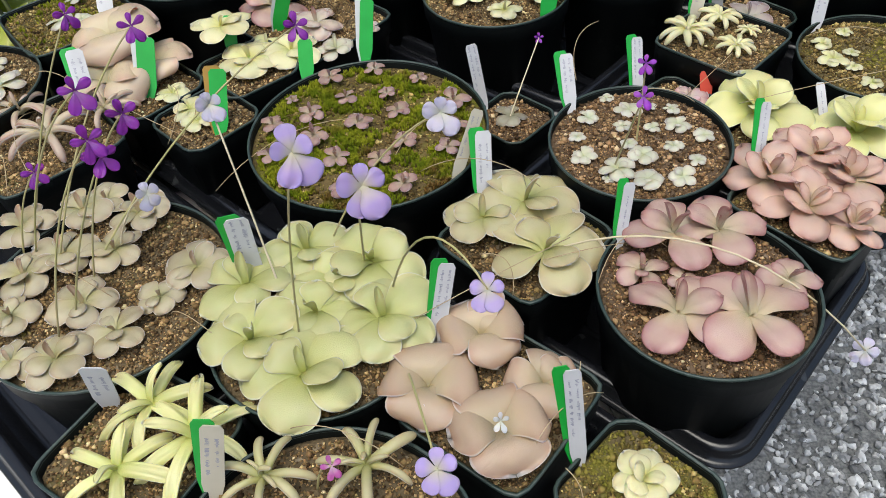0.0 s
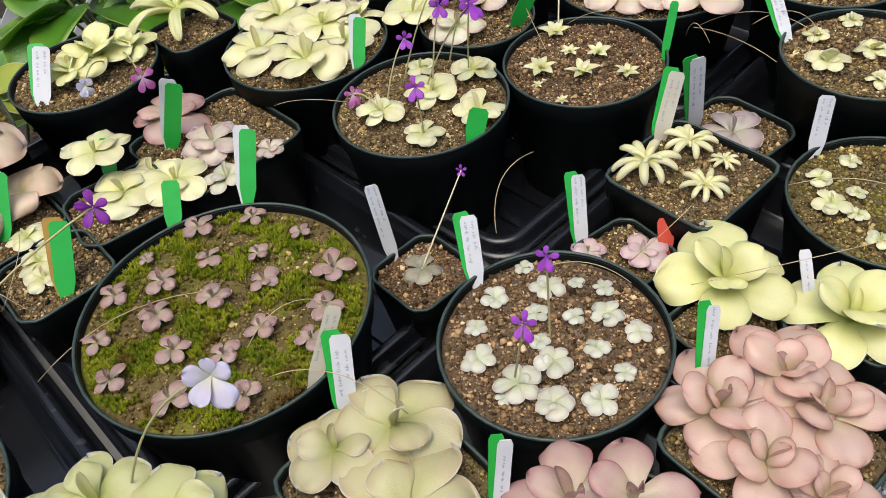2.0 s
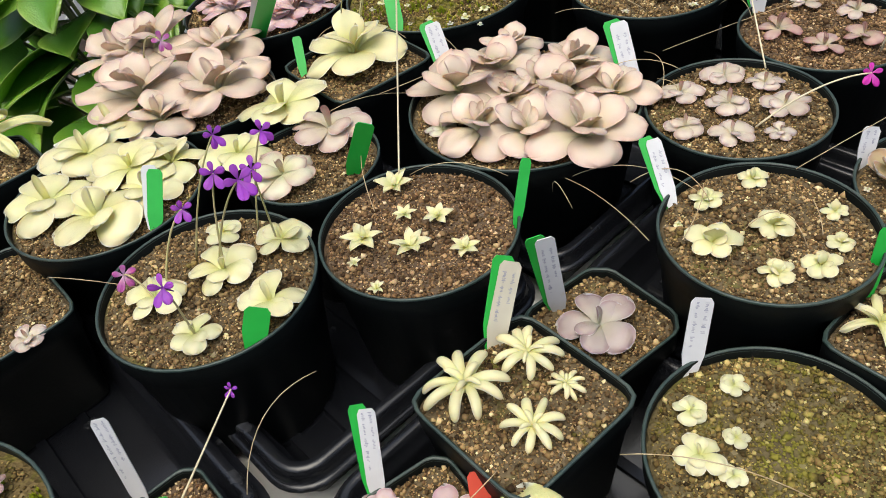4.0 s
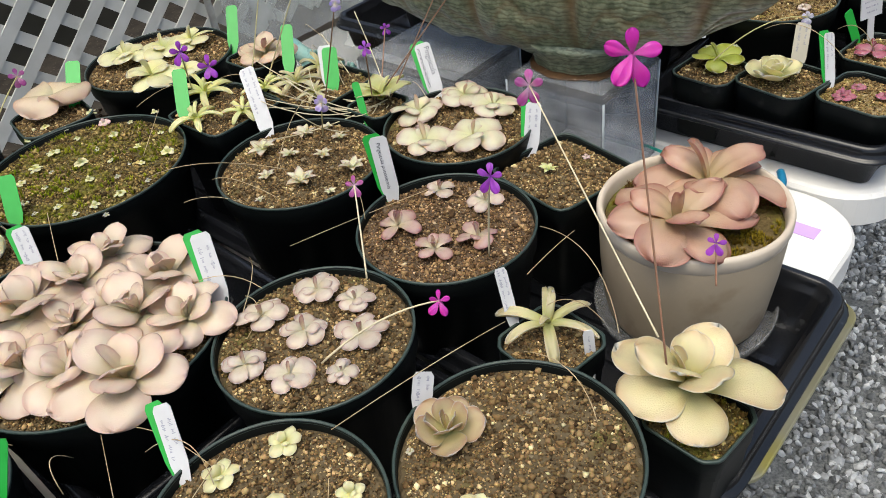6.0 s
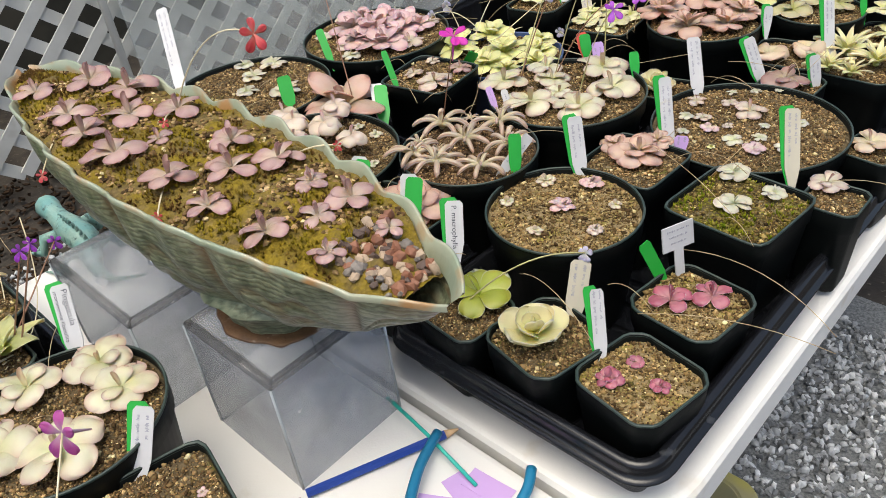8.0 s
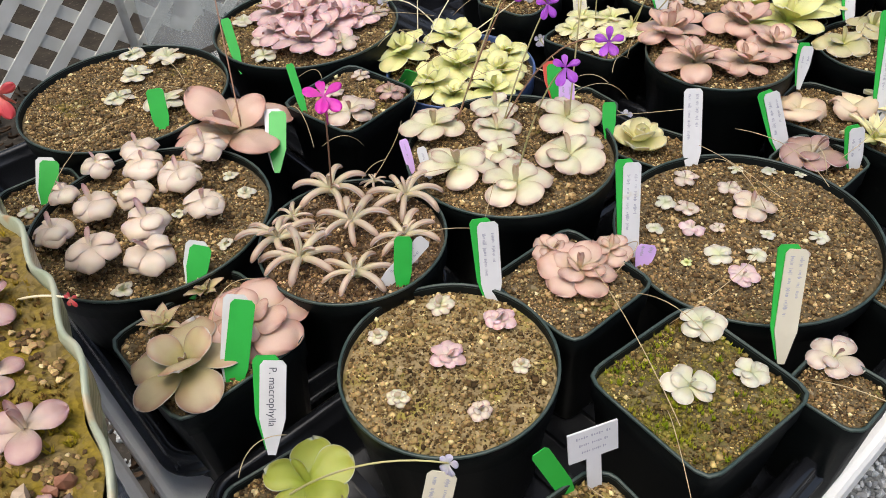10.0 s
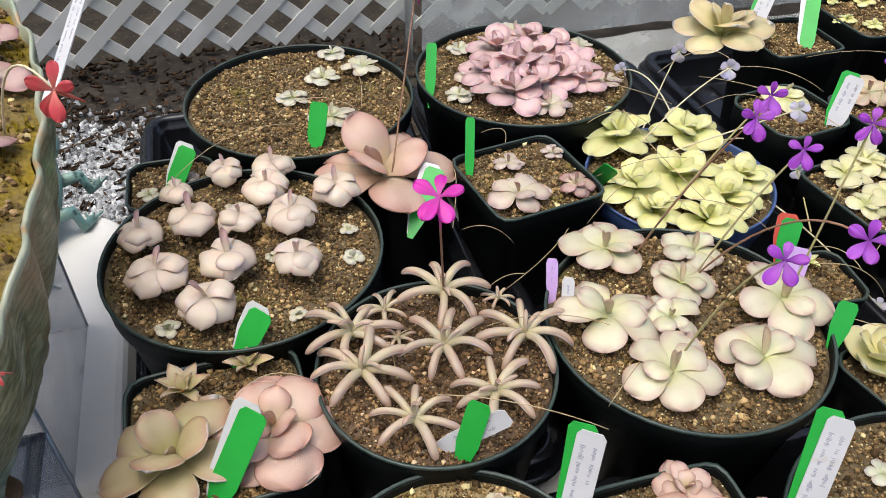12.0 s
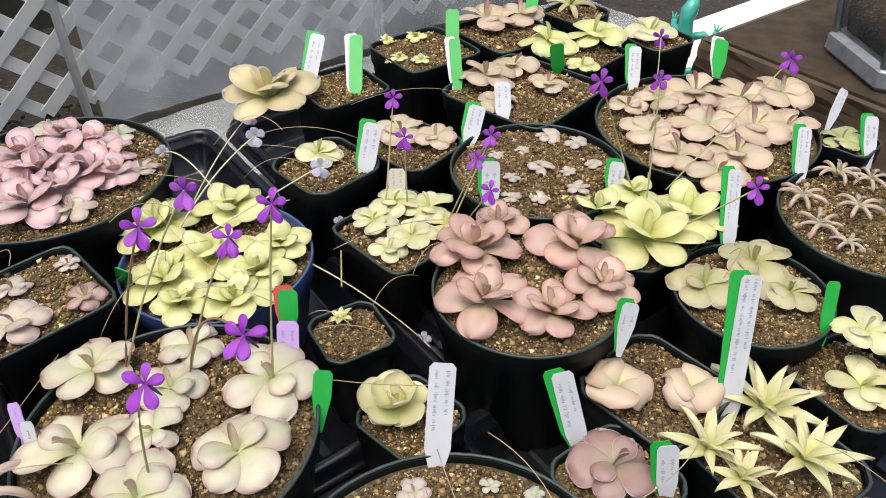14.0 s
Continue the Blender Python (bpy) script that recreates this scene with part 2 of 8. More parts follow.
def grit_material(name, tint=(1, 1, 1), moss_at=0.60):
    """Loose crumbs: each one takes its own colour between dark peat, brown bark, tan and pale pumice."""
    m = bpy.data.materials.new(name)
    m.use_nodes = True
    n, l = m.node_tree.nodes, m.node_tree.links
    b = n["Principled BSDF"]
    b.inputs["Roughness"].default_value = 0.8
    b.inputs["Specular IOR Level"].default_value = 0.15
    geo = n.new("ShaderNodeNewGeometry")
    rp = n.new("ShaderNodeValToRGB")
    e = rp.color_ramp.elements
    stops = ((0.0, (0.026, 0.017, 0.010)), (0.28, (0.085, 0.056, 0.032)), (0.58, (0.165, 0.115, 0.066)), (0.84, (0.27, 0.198, 0.12)), (0.96, (0.41, 0.32, 0.21)), (1.0, (0.64, 0.55, 0.42)))
    e[0].position, e[0].color = 0.0, (*[c * t for c, t in zip(stops[0][1], tint)], 1)
    e[1].position, e[1].color = 1.0, (*[min(1, c * t) for c, t in zip(stops[-1][1], tint)], 1)
    for p, c in stops[1:-1]:
        e.new(p).color = (*[k * t for k, t in zip(c, tint)], 1)
    l.new(geo.outputs["Random Per Island"], rp.inputs[0])
    noi = n.new("ShaderNodeTexNoise")
    noi.inputs["Scale"].default_value = 900
    l.new(geo.outputs["Position"], noi.inputs["Vector"])
    mx = n.new("ShaderNodeMix")
    mx.data_type = "RGBA"
    mx.blend_type = "MULTIPLY"
    mx.inputs["Factor"].default_value = 0.5
    l.new(rp.outputs[0], mx.inputs["A"])
    l.new(noi.outputs["Color"], mx.inputs["B"])
    patch = n.new("ShaderNodeTexNoise")
    patch.inputs["Scale"].default_value = 34
    patch.inputs["Detail"].default_value = 3
    l.new(geo.outputs["Position"], patch.inputs["Vector"])
    pr = n.new("ShaderNodeMapRange")
    pr.inputs["From Min"].default_value = 0.35
    pr.inputs["From Max"].default_value = 0.65
    pr.inputs["To Min"].default_value = 0.72
    pr.inputs["To Max"].default_value = 1.22
    l.new(patch.outputs["Fac"], pr.inputs["Value"])
    hs = n.new("ShaderNodeHueSaturation")
    l.new(pr.outputs[0], hs.inputs["Value"])
    l.new(mx.outputs["Result"], hs.inputs["Color"])
    moss = n.new("ShaderNodeTexNoise")
    moss.inputs["Scale"].default_value = 20
    moss.inputs["Detail"].default_value = 6
    moss.inputs["Roughness"].default_value = 0.7
    l.new(geo.outputs["Position"], moss.inputs["Vector"])
    mo = n.new("ShaderNodeMapRange")
    mo.inputs["From Min"].default_value = moss_at
    mo.inputs["From Max"].default_value = moss_at + 0.12
    mo.inputs["To Max"].default_value = 0.75
    l.new(moss.outputs["Fac"], mo.inputs["Value"])
    mm = n.new("ShaderNodeMix")
    mm.data_type = "RGBA"
    l.new(mo.outputs[0], mm.inputs["Factor"])
    l.new(hs.outputs[0], mm.inputs["A"])
    mm.inputs["B"].default_value = (0.19, 0.18, 0.025, 1)
    l.new(mm.outputs["Result"], b.inputs["Base Color"])
    return m


GRIT = grit_material("loose_grit", (1.75, 1.60, 1.18))
GRIT_RED = grit_material("reddish_grit", (1.66, 1.42, 1.12), 0.70)
GRIT_SAND = grit_material("sandy_grit", (1.75, 1.62, 1.1))
GRIT_MOSSY = grit_material("mossy_grit", (1.45, 1.40, 0.80), 0.50)
GRIT_OF = {"reddish_grit_soil": GRIT_RED, "sandy_yellow_soil": GRIT_SAND, "mossy_soil": GRIT_MOSSY, "living_moss": GRIT_MOSSY}
GRAVEL = material("grey_gravel", (0.36, 0.37, 0.375), 0.8, (0.17, 0.18, 0.19), 130, 0.9, 0.5, 200, spots=(0.5, 0.5, 0.48), spot_scale=160, spot_at=0.66)
STEM = material("pale_green_stalk", (0.38, 0.36, 0.14), 0.5, (0.42, 0.32, 0.2), 30, 0.6)
PALE_STEM = material("straw_stalk", (0.66, 0.58, 0.40), 0.55, (0.5, 0.42, 0.25), 40, 0.6)
BROWN_STEM = material("reddish_stalk", (0.26, 0.13, 0.08), 0.5, (0.35, 0.2, 0.12), 40, 0.6)

LEAF = {
    "cream": leaf_material("cream_leaf", (0.84, 0.80, 0.60), (0.66, 0.44, 0.37), (0.78, 0.78, 0.42), lip=(0.66, 0.46, 0.38)),
    "paleyellow": leaf_material("pale_yellow_leaf", (0.92, 0.88, 0.54), (0.86, 0.76, 0.46), (0.80, 0.80, 0.28)),
    "yellow": leaf_material("yellow_leaf", (0.92, 0.90, 0.47), (0.84, 0.80, 0.36), (0.74, 0.78, 0.22)),
    "ygreen": leaf_material("yellow_green_leaf", (0.68, 0.69, 0.33), (0.7, 0.64, 0.32), (0.5, 0.53, 0.12)),
    "tan": leaf_material("tan_leaf", (0.62, 0.55, 0.36), (0.54, 0.40, 0.27), (0.54, 0.51, 0.22)),
    "olive": leaf_material("olive_tan_leaf", (0.68, 0.63, 0.36), (0.64, 0.5, 0.3), (0.52, 0.53, 0.16)),
    "orange": leaf_material("orange_tan_leaf", (0.68, 0.52, 0.37), (0.58, 0.36, 0.25), (0.66, 0.57, 0.33)),
    "terracotta": leaf_material("terracotta_leaf", (0.72, 0.48, 0.34), (0.47, 0.19, 0.15), (0.64, 0.52, 0.27), lip=(0.50, 0.22, 0.17)),
    "peach": leaf_material("peach_leaf", (0.84, 0.69, 0.50), (0.70, 0.45, 0.34), (0.80, 0.74, 0.44), lip=(0.80, 0.62, 0.50)),
    "shell": leaf_material("shell_pink_leaf", (0.88, 0.75, 0.60), (0.76, 0.52, 0.44), (0.80, 0.76, 0.48), lip=(0.78, 0.56, 0.48)),
    "duskrose": leaf_material("dusky_rose_leaf", (0.66, 0.45, 0.41), (0.48, 0.23, 0.24), (0.72, 0.60, 0.44), lip=(0.55, 0.33, 0.31)),
    "pink": leaf_material("pink_leaf", (0.66, 0.46, 0.39), (0.46, 0.19, 0.20), (0.74, 0.66, 0.42), lip=(0.42, 0.20, 0.18)),
    "rose": leaf_material("rose_pink_leaf", (0.88, 0.66, 0.64), (0.70, 0.36, 0.40), (0.86, 0.78, 0.62)),
    "blush": leaf_material("blush_cream_leaf", (0.93, 0.81, 0.68), (0.86, 0.64, 0.55), (0.80, 0.64, 0.52), lip=(0.86, 0.72, 0.62)),
    "amber": leaf_material("amber_tan_leaf", (0.86, 0.78, 0.46), (0.78, 0.58, 0.36), (0.78, 0.76, 0.34)),
    "olivepink": leaf_material("olive_pink_leaf", (0.68, 0.57, 0.34), (0.56, 0.31, 0.23), (0.66, 0.64, 0.25)),
    "salmon": leaf_material("salmon_pink_leaf", (0.81, 0.59, 0.48), (0.64, 0.34, 0.27), (0.80, 0.70, 0.44), lip=(0.50, 0.27, 0.22)),
    "dusty": leaf_material("dusty_pink_leaf", (0.52, 0.34, 0.29), (0.38, 0.17, 0.17), (0.58, 0.49, 0.32)),
    "greypink": leaf_material("grey_pink_leaf", (0.81, 0.69, 0.57), (0.56, 0.32, 0.28), (0.78, 0.72, 0.5)),
    "white": leaf_material("white_green_leaf", (0.82, 0.79, 0.62), (0.7, 0.56, 0.45), (0.68, 0.7, 0.4)),
    "magenta": leaf_material("magenta_leaf", (0.6, 0.2, 0.27), (0.46, 0.09, 0.17), (0.62, 0.34, 0.34)),
    "lime": leaf_material("lime_leaf", (0.54, 0.6, 0.1), (0.5, 0.5, 0.08), (0.42, 0.5, 0.06)),
    "mauve": leaf_material("mauve_leaf", (0.6, 0.5, 0.46), (0.42, 0.27, 0.3), (0.6, 0.58, 0.42)),
    "grey": leaf_material("grey_green_leaf", (0.46, 0.43, 0.31), (0.34, 0.26, 0.19), (0.34, 0.32, 0.19)),
    "finger": leaf_material("pinkish_finger_leaf", (0.70, 0.56, 0.43), (0.58, 0.36, 0.28), (0.78, 0.74, 0.46)),
    "big_green": leaf_material("glossy_green_leaf", (0.13, 0.34, 0.03), (0.30, 0.48, 0.06), (0.07, 0.20, 0.02), 0.2, (0.34, 0.50, 0.10)),
}


def petal_material(name, base, throat):
    return leaf_material(name, base, base, throat, 0.6, base)


PETAL = {
    "purple": petal_material("deep_purple_petal", (0.30, 0.010, 0.44), (0.16, 0.01, 0.24)),
    "violet": petal_material("violet_petal", (0.46, 0.05, 0.66), (0.22, 0.015, 0.36)),
    "lilac": petal_material("pale_lilac_petal", (0.56, 0.42, 0.78), (0.7, 0.66, 0.4)),
    "pale": petal_material("white_lilac_petal", (0.74, 0.68, 0.82), (0.7, 0.7, 0.55)),
    "magenta": petal_material("magenta_petal", (0.80, 0.010, 0.52), (0.70, 0.10, 0.48)),
    "pinkp": petal_material("pink_petal", (0.58, 0.10, 0.42), (0.7, 0.5, 0.6)),
    "red": petal_material("red_petal", (0.75, 0.06, 0.08), (0.7, 0.2, 0.15)),
    "white": petal_material("white_petal", (0.8, 0.8, 0.78), (0.7, 0.7, 0.5)),
}


# ---- mesh helpers ----
def mesh_from(name, verts, faces, mat, smooth=True, attrs=None):
    me = bpy.data.meshes.new(name)
    me.from_pydata([tuple(v) for v in verts], [], faces)
    if mat:
        me.materials.append(mat)
    if smooth:
        me.polygons.foreach_set("use_smooth", [True] * len(me.polygons))
    for key, vals in (attrs or {}).items():
        a = me.attributes.new(key, "FLOAT", "POINT")
        a.data.foreach_set("value", vals)
    me.update()
    return me


def thing(name, me=None, m=None, label="", category="", group="", kind=""):
    ob = new(name, me)
    if m is not None:
        ob.matrix_world = m
    return tagged(ob, label, category, group, kind)


def child(name, me, parent, m=None, label="", kind=""):
    ob = new(name, me)
    ob.parent = parent
    if m is not None:
        ob.matrix_basis = m
    if label or kind:
        tagged(ob, label, "", "", kind)
    return ob


def bm_mesh(name, bm, mat, smooth=False):
    me = bpy.data.meshes.new(name)
    bmesh.ops.recalc_face_normals(bm, faces=bm.faces)
    bm.to_mesh(me)
    bm.free()
    me.materials.append(mat)
    if smooth:
        me.polygons.foreach_set("use_smooth", [True] * len(me.polygons))
    return me


def box_bm(bm, size, at, m=None, bevel=0.0):
    g = bmesh.ops.create_cube(bm, size=1.0)["verts"]
    bmesh.ops.scale(bm, vec=size, verts=g)
    if bevel:
        es = list({e for v in g for e in v.link_edges})
        r = bmesh.ops.bevel(bm, geom=es, offset=bevel, segments=3, affect="EDGES", profile=0.6)
        g = list({v for f in r["faces"] for v in f.verts} | {v for v in g if v.is_valid})
    bmesh.ops.translate(bm, vec=at, verts=g)
    if m is not None:
        bmesh.ops.transform(bm, matrix=m, verts=g)
    return g


def rings(profile, outline, n=48, close=True):
    """Surface of stacked rings: profile of (scale, z), outline(angle) -> radius factor."""
    verts, faces = [], []
    for s, z in profile:
        for i in range(n):
            a = 2 * math.pi * i / n
            r = s * outline(a)
            verts.append((r * math.cos(a), r * math.sin(a), z))
    for k in range(len(profile) - 1):
        for i in range(n):
            j = (i + 1) % n
            faces.append((k * n + i, k * n + j, (k + 1) * n + j, (k + 1) * n + i))
    if close:
        faces.append(tuple(reversed(range(n))))
        faces.append(tuple(range((len(profile) - 1) * n, len(profile) * n)))
    return verts, faces


def round_outline(a):
    return 1.0


def square_outline(a):
    p = 9.0
    return (abs(math.cos(a)) ** p + abs(math.sin(a)) ** p) ** (-1 / p)


def octo_outline(a):
    c, s = abs(math.cos(a)), abs(math.sin(a))
    return min(1 / max(c, s), 1.72 / (c + s))


OUTLINE = {"round": round_outline, "square": square_outline, "oct": octo_outline}


def tube(points, radius, segs=6, taper=1.0):
    pts = [Vector(p) for p in points]
    verts, faces = [], []
    up = Vector((0, 0, 1))
    for i, p in enumerate(pts):
        d = (pts[min(i + 1, len(pts) - 1)] - pts[max(i - 1, 0)]).normalized()
        a = d.orthogonal() if abs(d.z) > 0.95 else d.cross(up)
        a.normalize()
        b = d.cross(a)
        r = radius * (1 + (taper - 1) * i / max(1, len(pts) - 1))
        for k in range(segs):
            t = 2 * math.pi * k / segs
            verts.append(p + a * (r * math.cos(t)) + b * (r * math.sin(t)))
    for i in range(len(pts) - 1):
        for k in range(segs):
            j = (k + 1) % segs
            faces.append((i * segs + k, i * segs + j, (i + 1) * segs + j, (i + 1) * segs + k))
    faces.append(tuple(reversed(range(segs))))
    faces.append(tuple(range((len(pts) - 1) * segs, len(pts) * segs)))
    return verts, faces


def bow(a, b, sag, side=0.0, n=12):
    """Points of an arc from a to b that bulges by sag upwards and side sideways."""
    a, b = Vector(a), Vector(b)
    d = b - a
    s = Vector((-d.y, d.x, 0))
    s = s.normalized() if s.length > 1e-6 else Vector((1, 0, 0))
    out = []
    for i in range(n + 1):
        t = i / n
        k = 4 * t * (1 - t)
        out.append(a + d * t + Vector((0, 0, sag * k)) + s * (side * k))
    return out


# ---- setting: ground, tables, trays, fence ----
def ground_height(x, y):
    return 0.006 * noise.noise((x * 9, y * 9, 0))


def build_ground():
    verts, faces = [], []
    xs = [-40, -12, -6] + [-4 + 0.1 * i for i in range(90)] + [8, 14, 42]
    ys = [-40, -12, -5] + [-2 + 0.1 * i for i in range(90)] + [10, 16, 45]
    for x in xs:
        for y in ys:
            verts.append((x, y, ground_height(x, y)))
    n = len(ys)
    for i in range(len(xs) - 1):
        for j in range(n - 1):
            faces.append((i * n + j, (i + 1) * n + j, (i + 1) * n + j + 1, i * n + j + 1))
    g = thing("ground", mesh_from("ground", verts, faces, GROUND), None, "dark damp soil and grey gravel ground under the bench", "ground", "", "structure")
    return g


GROUND = material("dark_soil_ground", (0.020, 0.016, 0.012), 0.9, (0.05, 0.04, 0.03), 14, 0.8, 0.8, 60, spots=(0.12, 0.10, 0.08), spot_scale=60, spot_at=0.66)


def stone_mesh(name, seed, mat):
    rnd = random.Random(seed)
    bm = bmesh.new()
    bmesh.ops.create_icosphere(bm, subdivisions=1, radius=1.0)
    for v in bm.verts:
        v.co *= rnd.uniform(0.65, 1.15)
        v.co.z *= 0.7
    return bm_mesh(name, bm, mat)


def scatter_stones(name, spots, mats, label):
    """Many loose stones joined into one stuff object."""
    rnd = random.Random(5)
    base = []
    for s in range(6):
        bm = bmesh.new()
        bmesh.ops.create_icosphere(bm, subdivisions=1, radius=1.0)
        r2 = random.Random(s)
        vs = [v.co * r2.uniform(0.6, 1.2) for v in bm.verts]
        fs = [[v.index for v in f.verts] for f in bm.faces]
        bm.free()
        base.append((vs, fs))
    verts, faces = [], []
    for x, y, z, r in spots:
        vs, fs = base[rnd.randrange(6)]
        rot = Euler((rnd.uniform(0, 6), rnd.uniform(0, 6), rnd.uniform(0, 6))).to_matrix()
        o = len(verts)
        sq = Vector((1, rnd.uniform(0.6, 1), rnd.uniform(0.45, 0.8)))
        for v in vs:
            p = rot @ (v * sq * r)
            verts.append((x + p.x, y + p.y, z + p.z))
        faces += [tuple(o + i for i in f) for f in fs]
    me = mesh_from(name, verts, faces, mats, smooth=False)
    return thing(name, me, None, label, "gravel", "", "stuff")


GRAVEL_STONE = material("gravel_stone", (0.50, 0.51, 0.51), 0.75, (0.24, 0.25, 0.26), 40, 0.9, 0.3, 300)


def island_vary(m, lo=0.28, hi=1.55):
    n, l = m.node_tree.nodes, m.node_tree.links
    b = n["Principled BSDF"]
    src = b.inputs["Base Color"].links[0].from_socket
    geo = n.new("ShaderNodeNewGeometry")
    mr = n.new("ShaderNodeMapRange")
    mr.inputs["To Min"].default_value = lo
    mr.inputs["To Max"].default_value = hi
    l.new(geo.outputs["Random Per Island"], mr.inputs["Value"])
    hs = n.new("ShaderNodeHueSaturation")
    l.new(mr.outputs[0], hs.inputs["Value"])
    l.new(src, hs.inputs["Color"])
    l.new(hs.outputs[0], b.inputs["Base Color"])


island_vary(GRAVEL_STONE)


GRAVEL_BED = material("grey_stone_dust", (0.20, 0.21, 0.21), 0.85, (0.08, 0.085, 0.09), 180, 1.0, 0.8, 260)


def gravel():
    rnd = random.Random(11)
    spots = []
    for _ in range(21000):
        u, v = rnd.uniform(0.2, 2.9), rnd.uniform(-0.9, 0.25)
        p = uv(u, v)
        spots.append((p.x, p.y, max(ground_height(p.x, p.y), 0.0) + 0.0075, rnd.uniform(0.006, 0.012)))
    scatter_stones("gravel", spots, GRAVEL_STONE, "loose grey crushed stone gravel path beside the bench")
    bm = bmesh.new()
    bmesh.ops.create_grid(bm, x_segments=60, y_segments=40, size=0.5)
    for q in bm.verts:
        p = uv(1.55 + q.co.x * 2.9, -0.33 + q.co.y * 1.35)
        q.co = Vector((p.x, p.y, max(ground_height(p.x, p.y), 0.0) + 0.0035 + 0.0015 * noise.noise((p.x * 30, p.y * 30, 1))))
    thing("gravel_bed", bm_mesh("gravel_bed", bm, GRAVEL_BED), None, "packed grey stone dust under the loose gravel path", "gravel", "", "structure")
    spots = []
    for _ in range(2200):
        u, v = rnd.uniform(0.9, 2.4), rnd.uniform(0.9, 2.2)
        if noise.noise((u * 2, v * 2, 3)) < 0.02:
            continue
        p = uv(u, v)
        spots.append((p.x, p.y, 0.004, rnd.uniform(0.006, 0.015)))
    for _ in range(5200):
        u, v = rnd.gauss(1.33, 0.13), rnd.gauss(2.0, 0.15)
        p = uv(u, v)
        spots.append((p.x, p.y, 0.006, rnd.uniform(0.006, 0.013)))
    scatter_stones("gravel", spots, GRAVEL_STONE, "patches of pale gravel scattered over the dark soil")


TABLE_Z = 0.75
LITTER = material("dead_leaf_litter", (0.055, 0.034, 0.020), 0.9, (0.02, 0.013, 0.009), 40, 1.0, 0.5, 160, spec=0.1)
island_vary(LITTER, 0.4, 2.2)
TWIG = material("dry_twig", (0.13, 0.085, 0.05), 0.85, (0.06, 0.04, 0.025), 60, 0.9, 0.4, 200)


def litter():
    """Curled dead leaves and bits of bark lying on the soil behind the bench, joined; a few twigs of their own."""
    rnd = random.Random(21)
    verts, faces = [], []
    for _ in range(3200):
        p = uv(rnd.uniform(0.6, 2.45), rnd.uniform(0.92, 2.75))
        l, w, t = rnd.uniform(0.004, 0.022), rnd.uniform(0.003, 0.009), rnd.uniform(0, 6.28)
        dx, dy = math.cos(t), math.sin(t)
        curl, z = rnd.uniform(0.002, 0.010), 0.006 + rnd.uniform(0, 0.008)
        o = len(verts)
        for a in (-1, -0.4, 0.4, 1):
            k = (1 - a * a * 0.75) * w
            for c in (-1, 0, 1):
                verts.append((p.x + dx * a * l - dy * c * k, p.y + dy * a * l + dx * c * k, z + curl * (abs(c) + 0.5 * a * a) + rnd.uniform(-0.001, 0.001)))
        for i in range(3):
            for j in range(2):
                q = o + i * 3 + j
                faces.append((q, q + 3, q + 4, q + 1))
    thing("leaf_litter", mesh_from("leaf_litter", verts, faces, LITTER), None, "brown curled dead leaves and bark on dark soil", "leaf litter", "", "stuff")
    for _ in range(26):
        a = uv(rnd.uniform(1.2, 2.4), rnd.uniform(1.0, 2.4), 0.014)
        t, l = rnd.uniform(0, 6.28), rnd.uniform(0.08, 0.35)
        b = a + Vector((l * math.cos(t), l * math.sin(t), rnd.uniform(0.0, 0.03)))
        v, f = tube(bow(a, b, rnd.uniform(0.0, 0.03), rnd.uniform(-0.03, 0.03)), rnd.uniform(0.0012, 0.003), 6, 0.5)
        thing("twig", mesh_from("twig", v, f, TWIG), None, "thin dry brown twig lying on soil", "twig", "twigs on the ground")


def table(u0, u1, v0, v1, label):
    root = thing("folding_table", None, ALONG @ Matrix.Translation(((u0 + u1) / 2, (v0 + v1) / 2, 0)), label, "table")
    w, d = u1 - u0, v1 - v0
    bm = bmesh.new()
    r, n = 0.07, 8
    pts = []
    for cx, cy, a0 in ((w / 2 - r, d / 2 - r, 0), (-w / 2 + r, d / 2 - r, 90), (-w / 2 + r, -d / 2 + r, 180), (w / 2 - r, -d / 2 + r, 270)):
        for i in range(n + 1):
            a = radians(a0 + 90 * i / n)
            pts.append((cx + r * math.cos(a), cy + r * math.sin(a)))
    prof = ((0.99, -0.045), (1.0, -0.04), (1.0, -0.006), (0.997, -0.0015), (0.992, 0.0))
    verts, faces = [], []
    for s, z in prof:
        for x, y in pts:
            verts.append((x - (1 - s) * math.copysign(w / 2, x), y - (1 - s) * math.copysign(w / 2, y), TABLE_Z + z))
    m = len(pts)
    for k in range(len(prof) - 1):
        for i in range(m):
            j = (i + 1) % m
            faces.append((k * m + i, k * m + j, (k + 1) * m + j, (k + 1) * m + i))
    faces.append(tuple(reversed(range(m))))
    faces.append(tuple(range((len(prof) - 1) * m, len(prof) * m)))
    bm.free()
    child("tabletop", mesh_from("tabletop", verts, faces, WHITE_TABLE, False), root)
    for sx in (-1, 1):
        for sy in (-1, 1):
            v, f = tube([(sx * (w / 2 - 0.15), sy * (d / 2 - 0.12), TABLE_Z - 0.045), (sx * (w / 2 - 0.15), sy * (d / 2 - 0.12), 0.0)], 0.014, 10)
            child("leg", mesh_from("leg", v, f, STEEL), root)
        v, f = tube([(sx * (w / 2 - 0.15), -(d / 2 - 0.12), 0.3), (sx * (w / 2 - 0.15), d / 2 - 0.12, 0.3)], 0.011, 8)
        child("crossbar", mesh_from("crossbar", v, f, STEEL), root)
    return root


STEEL = material("grey_painted_steel", (0.32, 0.33, 0.34), 0.45, metallic=0.6)


